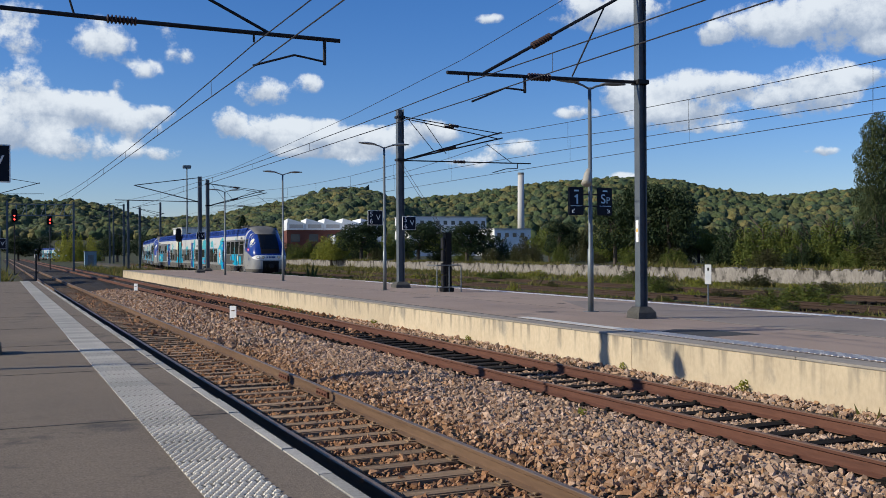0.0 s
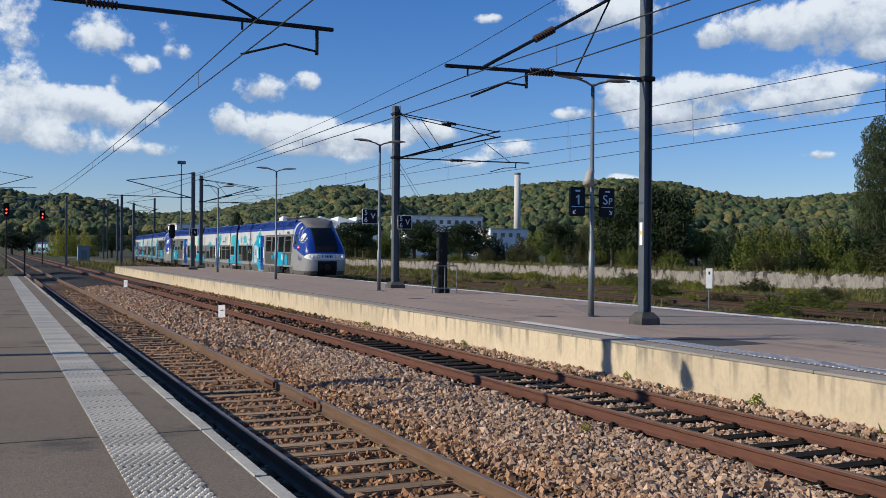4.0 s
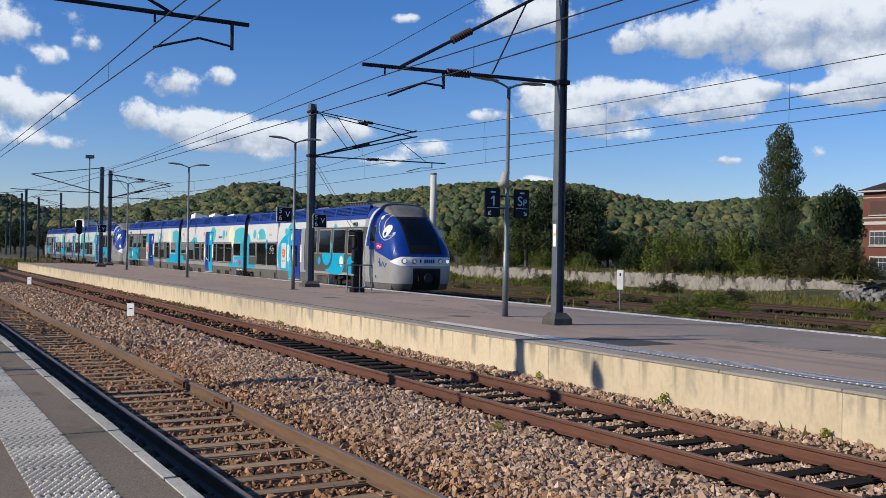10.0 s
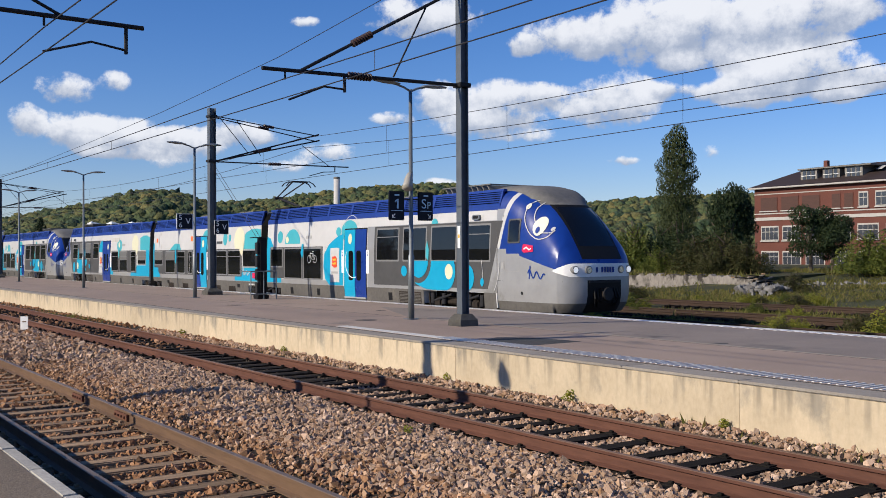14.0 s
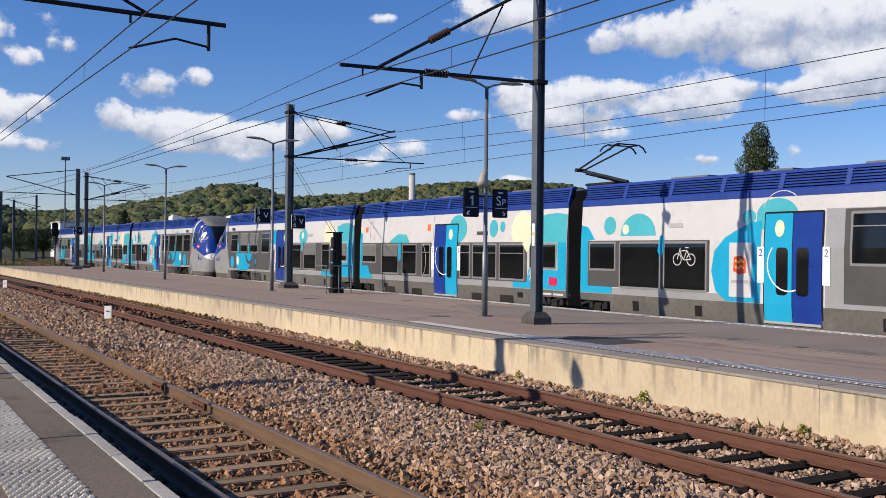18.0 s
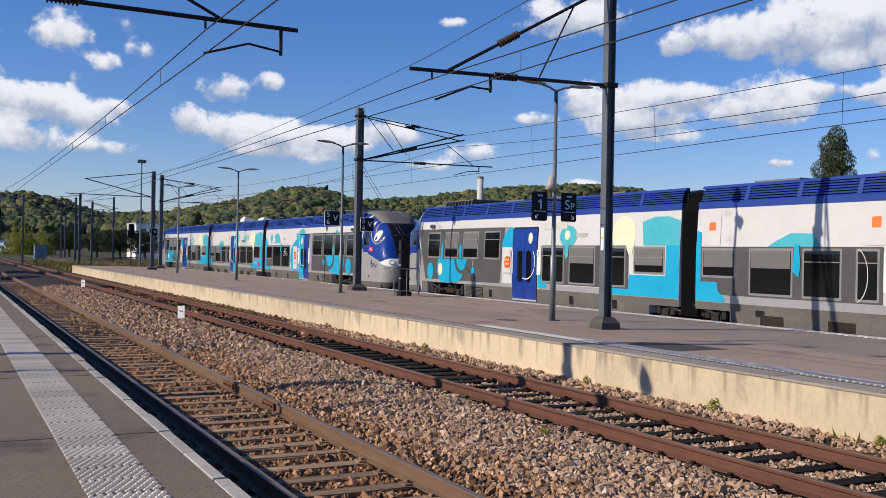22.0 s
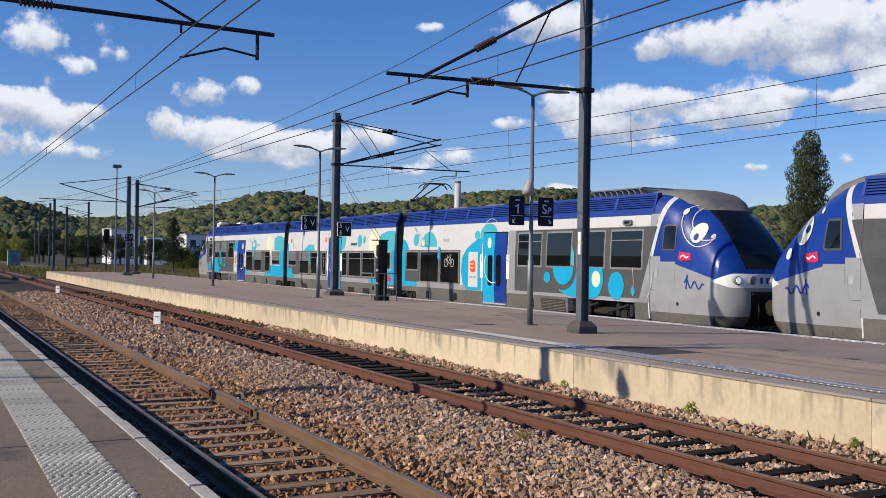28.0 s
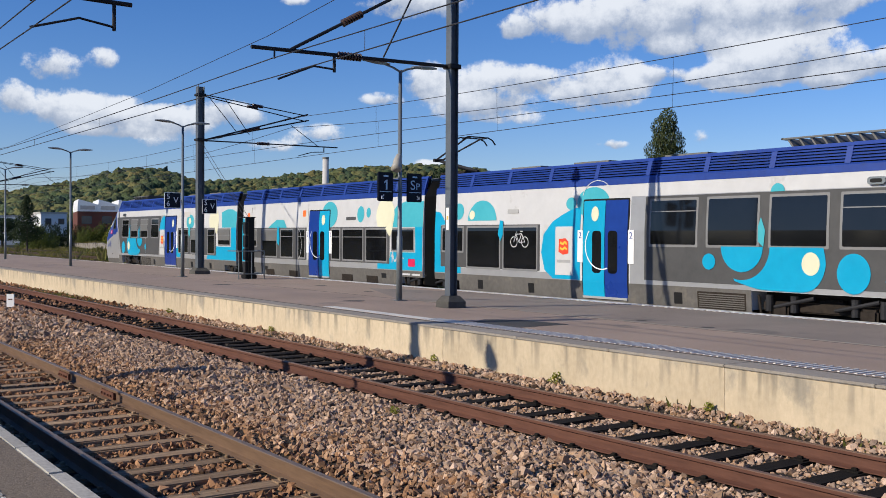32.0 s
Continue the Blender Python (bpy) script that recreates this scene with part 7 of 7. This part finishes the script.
# wooded hills
rng = np.random.default_rng(9)
ico = bmesh.new()
bmesh.ops.create_icosphere(ico, subdivisions=2, radius=1.0)
ball = np.array([v.co[:] for v in ico.verts])
ball_f = np.array([[v.index for v in f.verts] for f in ico.faces])
ico.free()
FV, FF, base = [], [], 0
for ridge, count, lo, hi in ((RIDGES[0], 3600, 8, 25), (RIDGES[1], 10500, -16, 60)):
    for k in range(count):
        a, t = rng.uniform(lo, hi), rng.uniform(.12, 1.06)
        d = ridge[0] + (ridge[1] - ridge[0]) * t
        x, y = at_bearing(a, d)
        z = rise(x, y) - .42
        if z < 2.0:
            continue
        r = rng.uniform(2.6, 5.2)
        lump = ball * (1 + rng.normal(0, .17, (len(ball), 1))) * np.array([r * rng.uniform(.8, 1.15), r * rng.uniform(.8, 1.15), r * rng.uniform(.75, 1.1)])
        FV.append(lump + np.array([x, y, z + r * .45])), FF.append(ball_f + base)
        base += len(ball)
woods = leaf_mesh("far_woods", HAZY_FOREST, np.concatenate(FV), np.concatenate(FF))
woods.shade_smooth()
tagged(new("far_woods", woods), "mixed woodland in early autumn covering the far hills, haze mixed into its colours", "woods", kind="stuff")

# ---- buildings ----
BRICK = surface("red_brick", (0.0888, 0.031, 0.023), (0.141, 0.0518, 0.0374), .85, grain=7, broad=.5, bump=.3, stretch=(0.74, 0.72, 2.16), bump_size=.01)
SHUTTER = surface("brown_shutter", (.05, .024, .018), (.08, .038, .03), .7, grain=8, bump=.1, stretch=(1, 1, 6))
SLATE = surface("dark_slate_roof", (.022, .015, .014), (.045, .03, .028), .7, grain=5, broad=.6, bump=.2, stretch=(1, 1, 4))
PALE_TRIM = surface("pale_trim", (.34, .325, .305), (.44, .425, .4), .7, grain=6, bump=.05)
SHEET = surface("white_sheet_metal", (.62, .63, .64), (.74, .75, .76), .5, grain=2, broad=.2, bump=.02)
PANE = surface("window_glass", (.03, .035, .045), (.05, .055, .07), .08, bump=0, spec=.6)
PALE_CONCRETE = surface("pale_concrete", (.42, .41, .40), (.52, .51, .5), .8, grain=3, broad=.2, bump=.05)

CABIN_BLUE = surface("cabin_blue", (.16, .24, .30), (.22, .31, .37), .5, grain=4, bump=.03)
hs = thing("brick_building", "three-storey red brick building with a dark hipped roof", "building", pose(92, 0, .55))
part("wall", Shape().box(0, 14, 51.9, 74.5, -1, 9.0), BRICK, hs)
rf = Shape().add([(-.5, 51.2, 9.15), (-.5, 75, 9.15), (14.5, 75, 9.15), (14.5, 51.2, 9.15), (6.5, 56.6, 11.6), (6.5, 71.6, 11.6)], [(0, 1, 5, 4), (1, 2, 5), (2, 3, 4, 5), (3, 0, 4), (3, 2, 1, 0)])
roof = part("roof", rf, SLATE, hs)
part("gutter", Shape().box(-.55, 14.55, 51.15, 75.05, 8.95, 9.13, .03), PALE_TRIM, hs)
for z0, z1, d in ((5.35, 5.7, .08), (6.05, 6.17, .06), (8.3, 8.4, .05)):
    part("string_course", Shape().box(-d, 0, 51.9, 74.5, z0, z1), PALE_TRIM, hs)
    part("string_course", Shape().box(0, 14, 51.9 - d, 51.9, z0, z1), PALE_TRIM, hs)
part("downpipe", Shape().tube([(-.12, 52.6, -.8), (-.12, 52.6, 8.95)], .07, 8), PALE_TRIM, hs)
ch = part("chimney", Shape().box(5.3, 7.5, 55.6, 57.4, 10.6, 12.7, .03), BRICK, roof)
part("chimney_band", Shape().box(5.2, 7.6, 55.5, 57.5, 12.7, 12.85, .02), BRICK, ch)
for y in (55.9, 56.5, 57.1):
    part("chimney_post", Shape().box(5.4, 5.7, y - .12, y + .12, 12.85, 13.4), BRICK, ch)
part("chimney_cap", Shape().box(5.1, 7.7, 55.4, 57.6, 13.4, 13.55, .02), SLATE, ch)
part("chimney", Shape().box(5.5, 6.0, 68.7, 69.2, 11, 12.2, .03), BRICK, roof)
TOP_BAYS = ((72.5, 1.1, 1), (69.7, 1.1, 1), (67.0, 1.1, 1), (63.9, .5, 1), (62.4, .5, 1), (60.7, .5, 0), (58.7, .6, 0), (56.4, 1.2, 1), (53.5, 1.25, 1))
LOW_BAYS = ((72.4, 1.15, 0), (69.5, 1.15, 0), (66.5, 1.15, 0), (63.4, 1.15, 0), (60.2, 1.15, 0), (56.9, 1.25, 0), (53.6, 1.25, 0))
for bays, z0, z1 in ((TOP_BAYS, 6.5, 7.95), (LOW_BAYS, 3.1, 4.6), (LOW_BAYS, .3, 1.75)):
    for y, wide, shut in bays:
        w = part("window", Shape().box(-.05, .05, y - wide - .06, y + wide + .06, z0 - .05, z1 + .1, .02), BRICK if shut else PALE_TRIM, hs)
        part("sill", Shape().box(-.18, 0, y - wide - .12, y + wide + .12, z0 - .18, z0 - .06, .01), PALE_TRIM, w)
        if shut:
            part("shutter", Shape().box(-.07, -.03, y - wide, y + wide, z0, z1), SHUTTER, w, "closed brown shutter")
            continue
        n = 4 if wide > .8 else 2
        for j in range(n):
            a = y - wide + .05 + j * (2 * wide - .05) / n
            part("pane", Shape().box(-.075, -.03, a, a + (2 * wide - .05) / n - .06, z0 + .06, z1 - .06), PANE, w)
        part("sash_bar", Shape().box(-.09, -.03, y - wide, y + wide, z0 + .62 * (z1 - z0) - .03, z0 + .62 * (z1 - z0) + .03), PALE_TRIM, w)
for x in (2.2, 5.4, 8.6, 11.8):
    for z0, z1, shut in ((6.5, 7.95, 1), (3.1, 4.6, 0), (.3, 1.75, 0)):
        w = part("window", Shape().box(x - 1.1, x + 1.1, 51.85, 51.95, z0 - .05, z1 + .1, .02), PALE_TRIM, hs)
        part("shutter" if shut else "pane", Shape().box(x - 1.0, x + 1.0, 51.82, 51.87, z0 + .05, z1), SHUTTER if shut else PANE, w)
sb = part("sign_board", Shape().box(.9, 5.2, 51.7, 51.84, 7.55, 8.25, .02), SHEET, hs, "white sign board with a row of blue marks")
for k in range(11):
    part("sign_bar", Shape().box(1.2 + .34 * k, 1.42 + .34 * k, 51.67, 51.7, 7.72, 8.08), CABIN_BLUE, sb)
for y in (68.3, 65.5, 62.8):
    dmr = part("dormer", Shape().box(1.5, 4.4, y - 1.05, y + 1.05, 9.5, 10.9), CONCRETE, roof, "grey dormer with white casements")
    for j in (-.5, 0, .5):
        part("pane", Shape().box(1.44, 1.52, y + j * 1.1 - .2, y + j * 1.1 + .2, 9.75, 10.75), PANE, dmr)
    part("sash_bar", Shape().box(1.42, 1.5, y - .95, y + .95, 10.2, 10.26), SHEET, dmr)
    part("dormer_sill", Shape().box(1.35, 1.5, y - 1.0, y + 1.0, 9.62, 9.72), SHEET, dmr)
part("dormer_roof", Shape().box(1.2, 5.0, 60.6, 69.6, 10.9, 11.05, .03), CONCRETE, roof)
for y in (58.6, 60.0):
    part("skylight", Shape().add([(2.2, y, 10.42), (2.2, y + .8, 10.42), (3.3, y + .8, 10.9), (3.3, y, 10.9)], [(0, 1, 2, 3)]), PALE_TRIM, roof)

ck = thing("factory_chimney", "slender pale concrete factory chimney", "chimney", pose(212, 395, 0))
part("shaft", Shape().tube([(0, 0, -.5), (0, 0, 37)], [1.7, 1.35], 24), PALE_CONCRETE, ck, smooth=True)
part("rim", Shape().tube([(0, 0, 36.5), (0, 0, 37.4)], 1.45, 24), CONCRETE, ck)

fa = thing("factory_hall", "factory hall with stepped white sheet roofs over brick", "factory", pose(83, 318, 0, 0, 0, -12))
part("wall", Shape().box(0, 30, 0, 25, -.5, 9.5), BRICK, fa)
for k in range(5):
    part("roof", Shape().prism([(6 * k, 10.9), (6 * k + .3, 13.2), (6 * k + 5.9, 11.6), (6 * k + 5.9, 9.4), (6 * k, 9.4)], "y", -.4, 25), SHEET, fa)
    part("window", Shape().box(6 * k + 1.2, 6 * k + 4.2, -.1, .05, 5.5, 8.0), PANE, fa)
    part("glazing", Shape().box(6 * k + .8, 6 * k + 5.2, -.5, -.35, 10.0, 11.2), PALE_TRIM, fa)
part("lean_to", Shape().prism([(14, 7.0), (22, 10.5), (30, 7.0), (30, 0), (14, 0)], "y", -14, -.4), SHEET, fa)
part("lean_to_wall", Shape().box(14.2, 29.8, -14.2, -14, 0, 5.2), BRICK, fa)
for x0, y0, w, z0, z1 in ((128, 322, 30, 8, 14.2), (150, 300, 14, 5, 9.5), (40, 262, 7, 0, 8.4), (48, 258, 7, 0, 6.4), (56, 250, 6, 0, 7.2)):
    b = thing("white_building", "low white industrial building behind the trees", "building", pose(x0, y0, 0))
    part("wall", Shape().box(0, w, 0, 14, -.5, z1, .05), SHEET, b)
    part("parapet", Shape().box(-.2, w + .2, -.2, 14.2, z1, z1 + .35), PALE_TRIM, b)
    for k in range(max(2, int(w / 3))):
        part("window", Shape().box(1 + 3 * k, 2.4 + 3 * k, -.06, .03, z1 - 2.6, z1 - 1.2), PANE, b)

# ---- far end of the station ----
cb = thing("equipment_cabin", "blue-grey metal equipment cabin beside the tracks", "cabin", pose(10.2, 172, -.4))
part("body", Shape().box(-.9, .9, -.9, .9, 0, 2.7, .03), CABIN_BLUE, cb)
part("roof", Shape().box(-1, 1, -1, 1, 2.7, 2.85, .03), LAMP_STEEL, cb)
part("door", Shape().box(-.45, .45, -.93, -.89, .15, 2.2), LAMP_STEEL, cb)


def colour_signal(x, y, z, h, label, lit=True):
    s = thing("rail_signal", label, "signal", pose(x, y, z), group="rail signals")
    part("post", Shape().tube([(0, 0, 0), (0, 0, h)], .07, 8), DARK_STEEL, s)
    part("head", Shape().box(-.32, .32, -.1, .1, h, h + 1.5, .1), BLACK, s)
    for k in range(3):
        ln = part("lamp", Shape().tube([(0, -.13, h + .3 + .42 * k), (0, -.09, h + .3 + .42 * k)], .13, 14), BLACK, s)
        if lit and k < 2:
            part("lens", Shape().tube([(0, -.14, h + .3 + .42 * k), (0, -.12, h + .3 + .42 * k)], .09, 12), RED_LIGHT, ln)
    return s


RED_LIGHT = glow("red_signal_light", (1.0, .04, .03), 6.0)
colour_signal(14.6, 112, -.3, 3.6, "three-lamp signal with its plates beside the platform end", False)
colour_signal(-1.9, 126, -.3, 6.1, "signal showing red beside the first track")
colour_signal(2.6, 140, -.3, 6.1, "signal showing red on the gantry leg")
gt = thing("signal_gantry", "lattice signal gantry spanning the tracks", "gantry", pose(-2.4, 135, -.3))
for x in (-.2, 7.6):
    part("leg", Shape().box(x - .12, x + .12, -.12, .12, 0, 9.0), MAST_STEEL, gt)
for z in (7.2, 8.6):
    part("chord", Shape().box(-.2, 7.6, -.06, .06, z - .06, z + .06), LAMP_STEEL, gt)
for k in range(14):
    part("lattice", Shape().tube([(-.2 + .557 * k, 0, 7.2), (-.2 + .557 * (k + 1 if k % 2 else k), 0, 8.6)], .04, 6), LAMP_STEEL, gt)
fl = thing("tall_lamp", "tall yard lamp mast far down the line", "lamp post", pose(18.1, 127, -.3))
part("pole", Shape().tube([(0, 0, 0), (0, 0, 13)], [.14, .07], 8), LAMP_STEEL, fl)
part("lamp_head", Shape().box(-.5, .5, -.3, .3, 13, 13.4, .05), LAMP_STEEL, fl)
ep = thing("end_post", "thin dark post at the platform end", "post", pose(-1.75, 61.4, -.3))
part("post", Shape().tube([(0, 0, 0), (0, 0, 2.3)], .05, 8), DARK_STEEL, ep)
rp = thing("sign_post", "grey post carrying a navy sign at the platform end", "sign post", pose(-3.75, 61.6, -.3))
part("post", Shape().box(-.13, .13, -.1, .1, 0, 3.9), LAMP_STEEL, rp)
mast_sign(rp, .1, -.2, 2.95)
fn = thing("railing", "pale metal railing at the platform's back", "railing", pose(-9.2, 52, .5))
for k in range(10):
    part("post", Shape().box(-.03, .03, .8 * k - .03, .8 * k + .03, 0, 1.1), LAMP_STEEL, fn)
for z in (.55, 1.05):
    part("rail", Shape().box(-.025, .025, 0, 7.2, z - .025, z + .025), LAMP_STEEL, fn)
parked = copy_thing(unit_a, pose(17.0, 335, -.2, 0, 0, 7))
parked["label"] = "parked blue and silver electric train far down the line"

# ---- what moves ----
TRAIN = [(0.0, 78.44), (1.0, 74.28), (5.0, 57.62), (9.0, 40.45), (11.0, 32.18), (13.0, 23.98), (16.0, 11.41), (18.0, 2.82), (20.0, -5.78), (22.0, -14.38), (25.0, -27.34), (28.0, -38.55), (29.0, -41.77), (30.5, -46.45), (32.0, -50.93)]


def on_line(y):
    """A unit with its nose at y, its ends on the line."""
    dx = line_x(y + UNIT) - line_x(y)
    return pose(line_x(y), y, 0, 0, 0, -math.degrees(math.atan2(dx, UNIT)))


def motions():
    walk(unit_a, [(t, on_line(y)) for t, y in TRAIN])
    walk(unit_b, [(t, on_line(y + 56.9)) for t, y in TRAIN])


motions()
